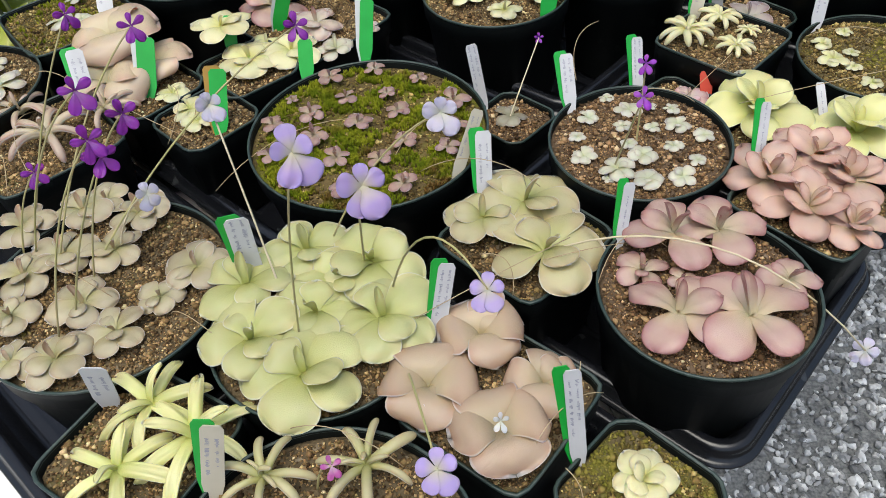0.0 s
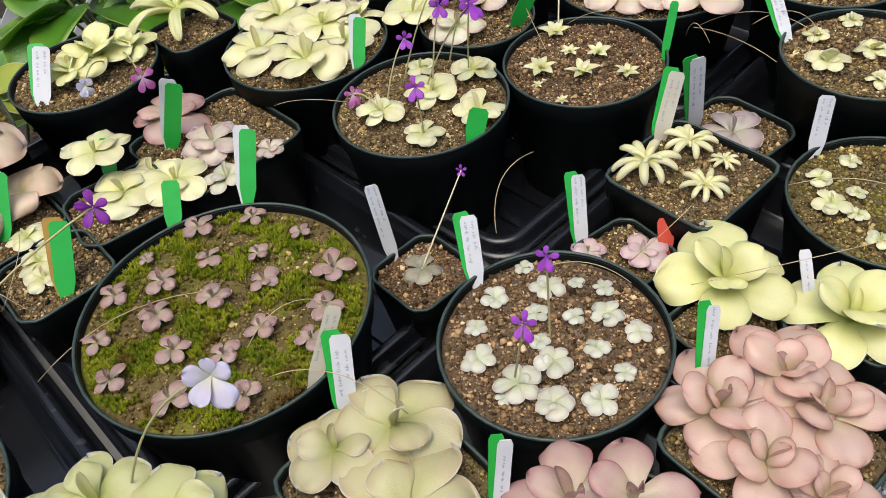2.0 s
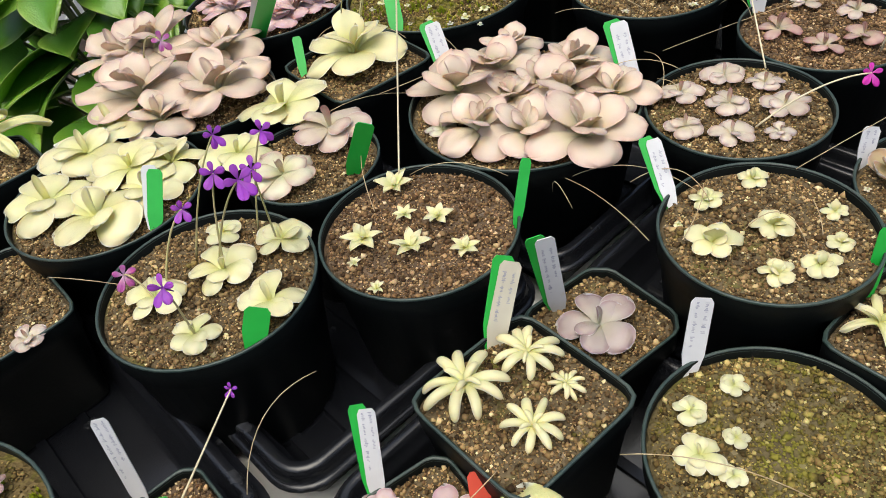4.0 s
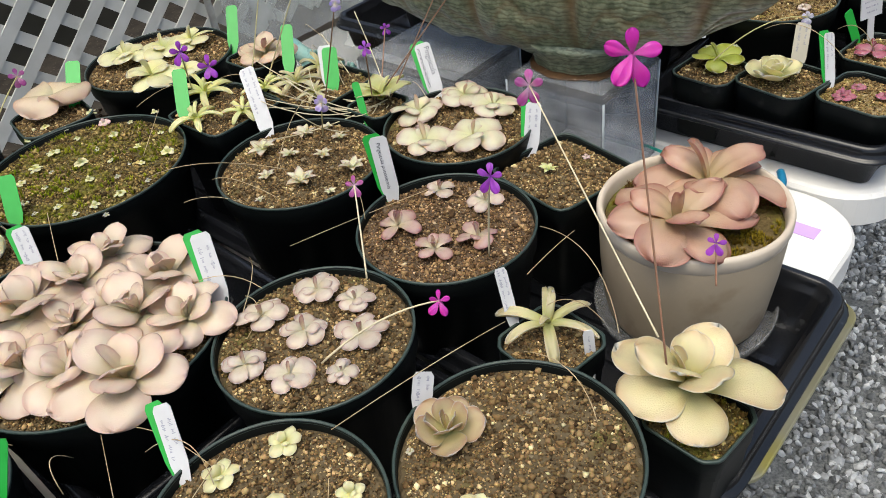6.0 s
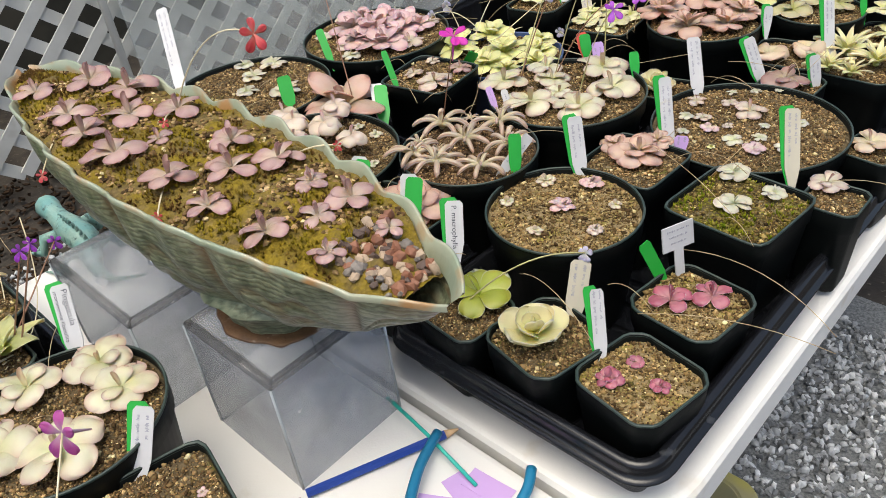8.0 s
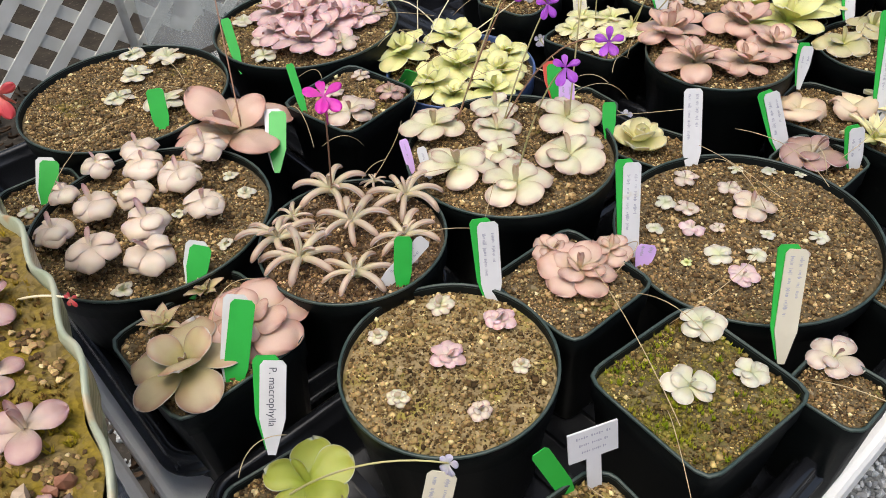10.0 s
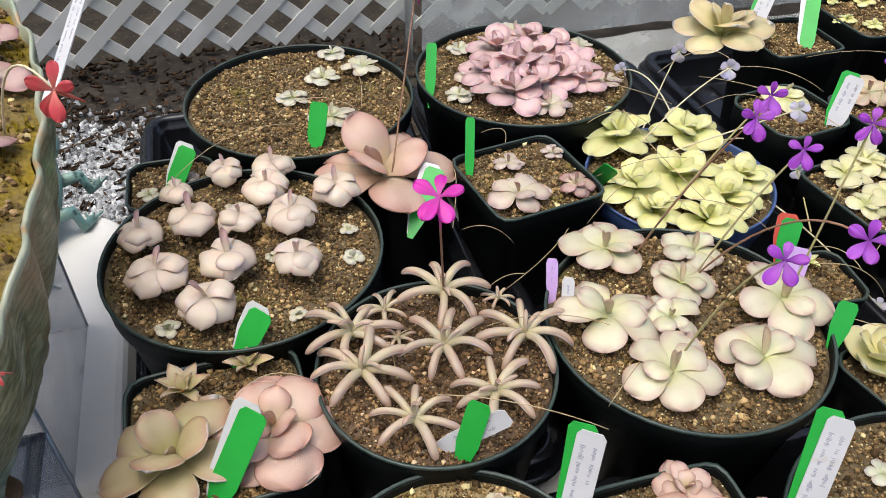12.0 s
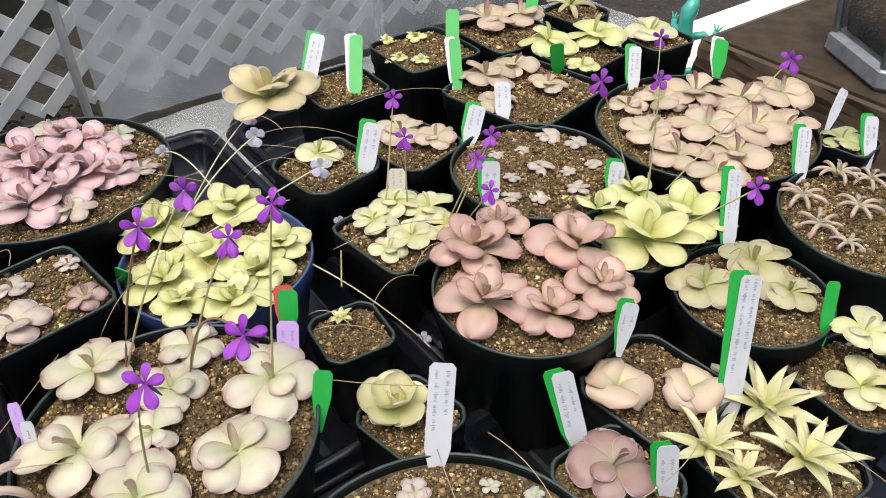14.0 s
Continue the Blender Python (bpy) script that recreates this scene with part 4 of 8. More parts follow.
def plant(x, y, z, size, habit, colour, turn=None, tilt=(0, 0)):
    """One butterwort rosette: crown and leaves, each leaf a part. size: diameter over the leaves."""
    rnd = PLANT_RND
    shape, layers, upright = HABIT[habit]
    z += 0.0045 * min(1.0, size / 0.06)
    mat = LEAF[colour]
    half = size / 2
    turn = rnd.uniform(0, 360) if turn is None else turn
    words = COLOUR_WORDS.get(colour, colour) + " " + HABIT_WORDS.get(habit, "butterwort rosette with broad flat leaves") + " growing in soil"
    name = "butterwort_seedling" if size < 0.0215 else "finger_leaf_butterwort" if shape in ("strap", "finger", "pointed", "lance") else "butterwort"
    ob = thing(name, heart_mesh(mat), Matrix.Translation((x, y, z)) @ Matrix.Rotation(radians(turn), 4, "Z") @ Euler((radians(tilt[0]), radians(tilt[1]), 0)).to_matrix().to_4x4() @ Matrix.Scale(half, 4), words, "butterwort", "butterwort plants")
    lift = {"drum": 0.80, "wavy": 0.02, "flat": 0.12, "flatfew": 0.10, "oval": 0.10, "six": 0.08}.get(habit, 0.06)
    spin = rnd.uniform(0, 360)
    for n, length, rise in layers:
        if size < 0.016 and rise > 30:
            continue
        for i in range(n):
            a = spin + 360 * i / n + rnd.uniform(-11, 11)
            l = length * rnd.uniform(0.90, 1.08)
            r = rise + rnd.uniform(-6, 8)
            m = Matrix.Translation((0, 0, lift)) @ Euler((radians(rnd.uniform(-16, 16) * (0.3 if habit == "drum" else 1)), radians(-r), radians(a))).to_matrix().to_4x4() @ Matrix.Diagonal((l, l * rnd.uniform(0.88, 1.12), l, 1))
            child("leaf", leaf_mesh(shape, mat, rnd.randrange(5)), ob, m)
        spin += 180 / n + 7
        lift += 0.03
    for i in range(upright):
        a = rnd.choice((-60, 120)) + rnd.uniform(-45, 45) - turn
        m = Matrix.Translation((0, 0, lift)) @ Euler((0, radians(-rnd.uniform(60, 80)), radians(a))).to_matrix().to_4x4() @ Matrix.Scale(rnd.uniform(0.50, 0.72) if habit not in ("oval", "tight", "mini", "ball") else rnd.uniform(0.62, 0.88), 4)
        child("leaf", leaf_mesh("spathe" if shape not in ("strap", "finger", "pointed", "lance", "chub") else shape, LEAF[{"greypink": "pink", "peach": "pink", "cream": "peach", "blush": "rose", "tan": "orange"}.get(colour, colour)], rnd.randrange(4)), ob, m)
    return ob


def plants(z, habit, colour, spots):
    for s in spots:
        plant(s[0], s[1], z, s[2], habit, colour, s[3] if len(s) > 3 else None)


# ---- flowers ----
def flower(base, head, colour, size=0.022, facing=None, sag=0.01, side=0.0, stem=STEM, thick=0.0008, petals=5):
    base, head = Vector(base), Vector(head)
    rnd = PLANT_RND
    word = {"purple": "deep purple", "violet": "violet", "lilac": "pale lilac", "pale": "whitish lilac", "magenta": "magenta", "pinkp": "pink", "red": "red", "white": "white"}[colour]
    ob = thing("butterwort_flower", None, Matrix.Translation(base), word + " butterwort flower on a thin arching stalk", "flower", "butterwort flowers")
    v, f = tube([p - base for p in bow(base, head, sag, side)], thick, 6, 0.8)
    child("stalk", mesh_from("stalk", v, f, stem), ob)
    f3 = Vector(facing or (0.3, -0.8, 0.5)).normalized()
    q = f3.to_track_quat("Z", "Y").to_matrix().to_4x4()
    top = Matrix.Translation(head - base) @ q
    for i in range(petals):
        a = (90, 18, 162, 245, 295)[i % 5] + rnd.uniform(-6, 6)
        l = size / 2 * 0.86 * (1.25 if i in (3, 4) else 0.92) * rnd.uniform(0.88, 1.1)
        m = top @ Euler((radians(rnd.uniform(-14, 14)), radians(-rnd.uniform(-14, 26)), radians(a))).to_matrix().to_4x4() @ Matrix.Diagonal((l, l * rnd.uniform(1.0, 1.2) * (1.4 if colour in ("lilac", "pale") else 0.9), l * rnd.uniform(0.8, 2.0), 1))
        child("petal", leaf_mesh("petal", PETAL[colour], i % 3), ob, m)
    v, f = tube([p - Vector(base) for p in bow(head, head - f3 * size * 0.55 - Vector((0, 0, size * 0.3)), 0.0)], size * 0.05, 6, 0.3)
    child("spur", mesh_from("spur", v, f, PETAL[colour]), ob)
    return ob


# ---- labels ----
def blade(length, width, mat, tip=True, slit=0.0):
    """A plastic plant label: thin strip, pointed foot, rounded top; stands along +z from 0."""
    key = ("blade", round(length, 3), round(width, 4), mat.name)
    if key in CACHE:
        return CACHE[key]
    w = width / 2
    pts = [(-w * 0.3, -0.012), (w * 0.3, -0.012), (w, 0.012), (w, length - 0.003), (w * 0.7, length), (-w * 0.7, length), (-w, length - 0.003), (-w, 0.012)]
    verts = [(x, -0.0004, z) for x, z in pts] + [(x, 0.0004, z) for x, z in pts]
    n = len(pts)
    faces = [tuple(range(n)), tuple(reversed(range(n, 2 * n)))] + [(i, n + i, n + (i + 1) % n, (i + 1) % n) for i in range(n)]
    CACHE[key] = mesh_from("blade", verts, faces, mat, False)
    return CACHE[key]


def writing(length, width, seed):
    """Rows of short pencil strokes that stand for handwriting which cannot be read."""
    rnd = random.Random(seed)
    bm = bmesh.new()
    rows = 2 if width > 0.009 else 1
    for r in range(rows):
        x = (r - (rows - 1) / 2) * width * 0.42
        z = length - 0.006
        word = rnd.randrange(5, 11)
        while z > length * (0.32 if r == 0 else 0.5):
            tall = width * rnd.choice((0.09, 0.10, 0.12, 0.19))
            box_bm(bm, (tall, 0.0001, rnd.uniform(0.0003, 0.0006)), (x + rnd.uniform(-0.0003, 0.0003), -0.00048, z))
            z -= rnd.uniform(0.0006, 0.0011)
            word -= 1
            if word == 0:
                z -= 0.0022
                word = rnd.randrange(4, 11)
    return bm_mesh("handwriting", bm, INK)


def lettering(text, size, parent, at, mat=INK):
    cu = bpy.data.curves.new("lettering", "FONT")
    cu.body = text
    cu.size = size
    cu.align_x = "LEFT"
    cu.materials.append(mat)
    ob = new("lettering", cu)
    ob.parent = parent
    ob.matrix_basis = Matrix.Translation(at) @ Euler((radians(90), radians(90), 0)).to_matrix().to_4x4()
    return ob


def label_tag(foot, top, kind="gw", width=0.0125, face=None, text=()):
    """A plant label from foot to top. kind letters: w white, g green, c yellowed, r red, o brown, l lilac; the first one stands in front."""
    foot, top = Vector(foot), Vector(top)
    axis = (top - foot)
    length = axis.length
    z = axis.normalized()
    f = Vector(face or (0.25, -0.95, 0.2)).normalized()
    f = (f - z * f.dot(z)).normalized()
    y = -f
    x = y.cross(z)
    m = Matrix(((x.x, y.x, z.x, foot.x), (x.y, y.y, z.y, foot.y), (x.z, y.z, z.z, foot.z), (0, 0, 0, 1)))
    mats = {"w": WHITE_TAG, "g": GREEN_TAG, "c": CREAM_TAG, "r": RED_TAG, "o": ORANGE_TAG, "l": LILAC}
    names = {"w": "white", "g": "green", "c": "yellowed", "r": "red", "o": "brown", "l": "lilac"}
    words = " and ".join(names[k] for k in kind) + " plastic plant label stuck in the soil"
    ob = thing("plant_label", None, m, words, "plant label", "plant labels")
    for i, k in enumerate(kind):
        off = Matrix.Translation((-0.0022 * i, 0.0012 * i, 0.0030 * i)) @ Matrix.Rotation(radians(-3 * i), 4, "Y")
        b = child("blade", blade(round(length, 2), width, mats[k]), ob, off, names[k] + " blade")
        if i == 0 and k in "wcl":
            if text:
                for j, row in enumerate(text):
                    lettering(row, min(width * (0.62 if len(text) == 1 else 0.46), length * 1.85 / len(row)), b, (-width * 0.14 if len(text) == 1 else width * 0.08 - j * width * 0.44, -0.0006, length - 0.004), DARK_INK)
            else:
                child("handwriting", writing(length, width, int(foot.x * 9999)), b, None, "unreadable pencil writing")
    return ob


# ---- build the setting ----
build_ground()
gravel()
litter()
table(-0.25, 1.668, 0.055, 0.82, "white moulded plastic folding table under the trays")
table(1.676, 3.5, 0.046, 0.84, "second white plastic folding table beside the first")
for u0, u1 in ((0.10, 0.365), (0.37, 0.685), (0.69, 0.952), (0.957, 1.22), (1.225, 1.49)):
    tray(u0, u1, 0.338, 0.885)
for u0, u1 in ((0.15, 0.425), (0.43, 0.69), (0.695, 0.952), (0.957, 1.22), (1.225, 1.485)):
    tray(u0, u1, 0.018, 0.332)
for u0, u1 in ((1.686, 1.98), (1.985, 2.285), (2.29, 2.56), (2.565, 2.84)):
    tray(u0, u1, 0.36, 0.906)
for u0, u1 in ((1.684, 2.225), (2.23, 2.77)):
    tray(u0, u1, 0.056, 0.352)
_a, _b = uv(-0.6, 2.55), uv(4.6, 2.55)
lattice(_a, _b, 0.10, 1.4, "white vinyl lattice fence panel behind the bench")


def backdrop_slab(name, p0, p1, height, thick, mat, label):
    d = p1 - p0
    bm = bmesh.new()
    box_bm(bm, (d.length, thick, height), (0, 0, height / 2))
    mid = (p0 + p1) / 2
    m = Matrix.Translation((mid.x, mid.y, 0)) @ Matrix.Rotation(math.atan2(d.y, d.x), 4, "Z")
    return thing(name, bm_mesh(name, bm, mat), m, label, "wall", "", "structure")


# Added backdrop: its dark colour stands for the dim interior and greenery there.
DARK_BACKDROP = material("dim_interior_backdrop", (0.030, 0.030, 0.024), 0.8, (0.07, 0.065, 0.05), 3.5, 0.8, 0.3, 40, spots=(0.16, 0.16, 0.14), spot_scale=2.2, spot_at=0.63)
backdrop_slab("wall_back", uv(-2.5, 3.6), uv(6.5, 3.6), 2.4, 0.1, DARK_BACKDROP, "dark backdrop added behind the lattice for the dim space there")


def film_panel(root, u0, u1, v, z0, z1, seed):
    """One hanging width of clear plastic film with soft folds."""
    nx, nz = 60, 16
    verts, faces = [], []
    for i in range(nx + 1):
        for j in range(nz + 1):
            u, z = u0 + (u1 - u0) * i / nx, z0 + (z1 - z0) * j / nz
            w = 0.018 * noise.noise((u * 5, z * 1.2, seed)) + 0.01 * noise.noise((u * 14, z * 3, 7 + seed))
            p = uv(u, v + w)
            verts.append((p.x, p.y, z))
    m = nz + 1
    for i in range(nx):
        for j in range(nz):
            a = i * m + j
            faces.append((a, a + m, a + m + 1, a + 1))
    o = len(verts)
    q = uv(0, 0.0006)
    verts += [(x + q.x, y + q.y, z) for x, y, z in verts]
    faces += [tuple(o + k for k in reversed(f)) for f in faces]
    child("panel", mesh_from("panel", verts, faces, FILM), root)


def film_sheet():
    root = thing("plastic_film", None, None, "hanging hazy clear plastic film in front of the lattice", "plastic sheet")
    film_panel(root, 2.425, 3.5, 2.46, 0.05, 1.45, 2)
    film_panel(root, 3.47, 4.6, 2.49, 0.05, 1.45, 3)
    nx, nz = 44, 30
    verts, faces = [], []
    for i in range(nx + 1):
        for j in range(nz + 1):
            u, v = 2.43 + 2.1 * i / nx, 1.0 + 1.46 * j / nz
            p = uv(u, v)
            z = 0.020 + 0.012 * noise.noise((u * 4, v * 5, 11)) + 0.006 * noise.noise((u * 13, v * 9, 4))
            verts.append((p.x, p.y, z))
    m = nz + 1
    faces = [(i * m + j, (i + 1) * m + j, (i + 1) * m + j + 1, i * m + j + 1) for i in range(nx) for j in range(nz)]
    o = len(verts)
    verts += [(x, y, z - 0.0008) for x, y, z in verts]
    faces += [tuple(o + k for k in reversed(f)) for f in faces]
    child("ground_flap", mesh_from("ground_flap", verts, faces, FILM), root, None, "hazy plastic lying in folds on the ground")
    a, b = uv(2.36, 2.47, 1.46), uv(4.65, 2.47, 1.46)
    v, f = tube([a, b], 0.016, 10)
    child("batten", mesh_from("batten", v, f, LATTICE), root, None, "white batten along the top")
    for u in (2.385, 3.48, 4.6):
        v, f = tube([uv(u, 2.475, 0.0), uv(u, 2.475, 1.46)], 0.014, 8)
        child("post", mesh_from("post", v, f, LATTICE), root)


def film_material():
    m = bpy.data.materials.new("hazy_plastic_film")
    m.use_nodes = True
    n, l = m.node_tree.nodes, m.node_tree.links
    b = n["Principled BSDF"]
    b.inputs["Base Color"].default_value = (0.84, 0.85, 0.83, 1)
    b.inputs["Roughness"].default_value = 0.3
    t = n.new("ShaderNodeBsdfTransparent")
    t.inputs[0].default_value = (0.92, 0.93, 0.92, 1)
    mx = n.new("ShaderNodeMixShader")
    geo = n.new("ShaderNodeNewGeometry")
    noi = n.new("ShaderNodeTexNoise")
    noi.inputs["Scale"].default_value = 3.5
    noi.inputs["Detail"].default_value = 5
    l.new(geo.outputs["Position"], noi.inputs["Vector"])
    mr = n.new("ShaderNodeMapRange")
    mr.inputs["From Min"].default_value = 0.3
    mr.inputs["From Max"].default_value = 0.7
    mr.inputs["To Min"].default_value = 0.10
    mr.inputs["To Max"].default_value = 0.32
    l.new(noi.outputs["Fac"], mr.inputs["Value"])
    l.new(mr.outputs[0], mx.inputs[0])
    l.new(t.outputs[0], mx.inputs[1])
    l.new(b.outputs[0], mx.inputs[2])
    l.new(mx.outputs[0], n["Material Output"].inputs["Surface"])
    return m


FILM = film_material()
film_sheet()


# ---- the pots, front of the bench to back ----
pot("round", -0.007, 0.635, 0.1066, 0.882, soil=MOSS, moss=4200, grit=2600)
pot("round", 0.225, 0.606, 0.0757, 0.882, soil=SOIL_RED)
pot("round", 0.247, 0.442, 0.0752, 0.882, soil=SOIL_RED)
pot("round", -0.186, 0.457, 0.0928, 0.882)
pot("round", -0.020, 0.418, 0.0768, 0.882)
pot("square", 0.102, 0.362, 0.0509, 0.8735, 53)
pot("square", -0.125, 0.331, 0.0501, 0.8735, 61)
pot("round", 0.005, 0.248, 0.0901, 0.882)
pot("oct", 0.184, 0.305, 0.0414, 0.8575, 47, soil=SOIL_MOSSY)
pot("square", 0.125, 0.511, 0.0519, 0.8675, 46)
pot("square", 0.349, 0.537, 0.0506, 0.8735, 45)
pot("oct", 0.342, 0.642, 0.0323, 0.8455, 42)
pot("oct", 0.281, 0.723, 0.0331, 0.8335, 39)
pot("oct", 0.430, 0.643, 0.0294, 0.8475, 50)
pot("oct", 0.122, 0.712, 0.0342, 0.8295, 48, soil=SOIL_RED)
pot("square", 0.337, 0.787, 0.0519, 0.8615, 47)
pot("oct", 0.388, 0.878, 0.0440, 0.8285, 43)
pot("square", 0.585, 0.836, 0.0494, 0.8585, 47)
pot("round", 0.482, 0.760, 0.0756, 0.8505, soil=SOIL_MOSSY)
pot("square", -0.091, 0.860, 0.0643, 0.8595, 50)
pot("oct", -0.148, 0.768, 0.0438, 0.8635, 41)
pot("oct", -0.172, 0.685, 0.0413, 0.8635, 48)
pot("oct", -0.245, 0.741, 0.0448, 0.8635, 49)
pot("square", -0.366, 0.858, 0.0630, 0.882, 42, soil=SOIL_MOSSY, moss=500)
pot("square", -0.321, 0.654, 0.0614, 0.8675, 44)
pot("round", -0.428, 0.723, 0.0794, 0.882)
pot("round", -0.258, 0.959, 0.0781, 0.882)
pot("oct", -0.161, 1.030, 0.0406, 0.882, 50)
pot("round", -0.022, 0.984, 0.0853, 0.882)
pot("round", 0.110, 0.872, 0.0805, 0.882)
pot("round", 0.258, 0.926, 0.0754, 0.882, soil=SOIL_RED)
pot("round", 0.153, 1.016, 0.0597, 0.882)
pot("round", 0.020, 1.132, 0.0670, 0.882)
pot("round", 0.500, 0.913, 0.0723, 0.882)
pot("round", 0.645, 0.954, 0.0762, 0.8735)
pot("round", 0.506, 1.062, 0.0740, 0.882)
pot("round", 0.331, 1.089, 0.1021, 0.882)
pot("round", 0.226, 1.334, 0.1040, 0.882, soil=SOIL_MOSSY, moss=450)
pot("round", 0.457, 1.303, 0.0818, 0.882)
pot("round", 0.601, 1.179, 0.0756, 0.882, soil=SOIL_RED)
pot("round", 0.612, 1.346, 0.0760, 0.882)
pot("square", 0.707, 1.267, 0.0495, 0.8675, 37)
pot("oct", 0.675, 1.056, 0.0311, 0.862, 41)
pot("oct", 0.762, 0.990, 0.0295, 0.852, 44, soil=SOIL_MOSSY, moss=900)
pot("round", 0.022, 1.338, 0.0991, 0.882)
pot("square", 0.162, 1.178, 0.0572, 0.882, 45)
pot("round", 0.225, 1.592, 0.0943, 0.882)
pot("square", 0.351, 1.430, 0.0484, 0.882, 50)
pot("square", 0.451, 1.467, 0.0500, 0.882, 50)
pot("oct", 0.526, 1.404, 0.0269, 0.882, 50)
pot("oct", 0.364, 1.565, 0.0347, 0.882, 50)
pot("oct", 0.139, 1.453, 0.0405, 0.882, 41)
pot("oct", 1.042, 1.409, 0.0414, 0.8345, 40, soil=SAND)
pot("oct", 1.099, 1.494, 0.0425, 0.8365, 43, soil=SAND)
pot("oct", 0.971, 1.458, 0.0412, 0.8365, 38)
pot("oct", 0.903, 1.499, 0.0352, 0.8345, 44)
pot("square", 1.162, 1.600, 0.0530, 0.8645, 45, soil=SOIL_MOSSY, moss=1000)
pot("oct", 1.256, 1.615, 0.0276, 0.8535, 50)
pot("round", 0.997, 1.595, 0.0756, 0.8735, soil=SAND)
pot("round", 1.218, 1.775, 0.1074, 0.8525)
pot("square", 1.077, 1.687, 0.0455, 0.8675, 49)
pot("round", 1.019, 1.834, 0.0945, 0.882)
pot("round", 0.904, 1.707, 0.0756, 0.882, soil=SOIL_RED)
pot("round", 0.726, 1.719, 0.1013, 0.882)
pot("square", 0.820, 1.602, 0.0540, 0.8705, 52)
pot("round", 0.609, 1.910, 0.1077, 0.882)
pot("oct", 0.746, 1.879, 0.0306, 0.862, 62)
pot("round", 0.758, 2.078, 0.1087, 0.882)
pot("square", 0.848, 1.924, 0.0501, 0.8775, 59)
pot("round", 0.947, 2.029, 0.0833, 0.8535, mat=BLUEPOT)
pot("oct", 1.084, 1.986, 0.0297, 0.8375, 44)
pot("oct", 1.154, 1.915, 0.0323, 0.8365, 62)
pot("square", 1.098, 2.091, 0.0479, 0.8665, 57)
pot("oct", 1.004, 2.153, 0.0418, 0.882, 58)
pot("oct", 1.075, 2.208, 0.0401, 0.882, 65)
pot("square", 1.027, 2.432, 0.0528, 0.882, 50)
pot("square", 0.960, 2.314, 0.0436, 0.882, 50)
pot("square", 1.163, 2.354, 0.0701, 0.882, 63)
pot("square", 1.116, 2.509, 0.0537, 0.882, 50)
pot("square", 1.214, 2.467, 0.0446, 0.882, 58)
pot("round", 1.358, 2.318, 0.1126, 0.882)
pot("round", 1.202, 2.195, 0.0838, 0.882)
pot("round", 1.220, 2.022, 0.0752, 0.882)
pot("oct", 1.302, 2.131, 0.0409, 0.8655, 51)
pot("round", 1.393, 2.079, 0.0626, 0.8635)
pot("round", 1.499, 2.181, 0.0827, 0.882)
pot("oct", 1.469, 2.022, 0.0404, 0.8415, 46)
pot("oct", 1.408, 1.936, 0.0471, 0.8375, 48)
pot("oct", 1.323, 1.976, 0.0445, 0.8455, 56)
pot("oct", 1.302, 1.895, 0.0364, 0.8395, 50)
pot("oct", 1.498, 2.314, 0.0243, 0.882, 58, soil=SOIL_MOSSY)
pot("oct", 1.196, 2.595, 0.0362, 0.882, 58)
pot("oct", 1.305, 2.533, 0.0358, 0.882, 47)
pot("oct", 0.593, 1.761, 0.0363, 0.862, 50)
pot("oct", 1.336, 1.721, 0.0291, 0.8415, 42)

# ---- the plants ----
plants(0.8805, "oval", "dusty", [(-0.009, 0.725, 0.0202), (-0.051, 0.714, 0.0246), (0.034, 0.707, 0.0174), (0.006, 0.685, 0.0171), (-0.032, 0.681, 0.0214), (0.068, 0.667, 0.0308), (-0.061, 0.657, 0.0252), (-0.094, 0.644, 0.0229), (0.018, 0.657, 0.0226), (-0.016, 0.641, 0.0244), (-0.054, 0.625, 0.0262), (0.069, 0.631, 0.0255), (-0.089, 0.601, 0.0197), (0.027, 0.613, 0.0233), (-0.03, 0.594, 0.025), (0.065, 0.604, 0.0227), (-0.066, 0.57, 0.0225), (0.007, 0.591, 0.0227), (-0.018, 0.555, 0.0254), (0.03, 0.558, 0.0251), (-0.083, 0.681, 0.013)])
plants(0.8775, "six", "white", [(0.186, 0.64, 0.0193), (0.222, 0.649, 0.0232), (0.259, 0.649, 0.0145), (0.26, 0.626, 0.0215), (0.239, 0.624, 0.0142), (0.174, 0.615, 0.015), (0.214, 0.627, 0.0169), (0.279, 0.611, 0.0181), (0.252, 0.599, 0.0161), (0.205, 0.668, 0.0139), (0.241, 0.654, 0.0116), (0.177, 0.589, 0.0224), (0.225, 0.587, 0.0256), (0.216, 0.604, 0.0146), (0.268, 0.58, 0.0146), (0.203, 0.571, 0.0297), (0.225, 0.557, 0.0255), (0.252, 0.56, 0.0237), (0.194, 0.561, 0.0104)])
plants(0.8775, "oval", "pink", [(0.205, 0.459, 0.0386), (0.232, 0.452, 0.0216), (0.223, 0.419, 0.0723), (0.269, 0.415, 0.0757), (0.303, 0.448, 0.0384), (0.233, 0.492, 0.0723), (0.265, 0.494, 0.0717)])
plants(0.8775, "flat", "tan", [(-0.275, 0.521, 0.0503), (-0.232, 0.539, 0.051), (-0.182, 0.533, 0.0505), (-0.229, 0.489, 0.0526), (-0.253, 0.469, 0.0473), (-0.19, 0.493, 0.0483), (-0.12, 0.473, 0.051), (-0.141, 0.446, 0.0351), (-0.196, 0.44, 0.0495), (-0.164, 0.414, 0.0437), (-0.198, 0.391, 0.0504), (-0.248, 0.431, 0.041), (-0.231, 0.391, 0.0351), (-0.217, 0.551, 0.0376)])
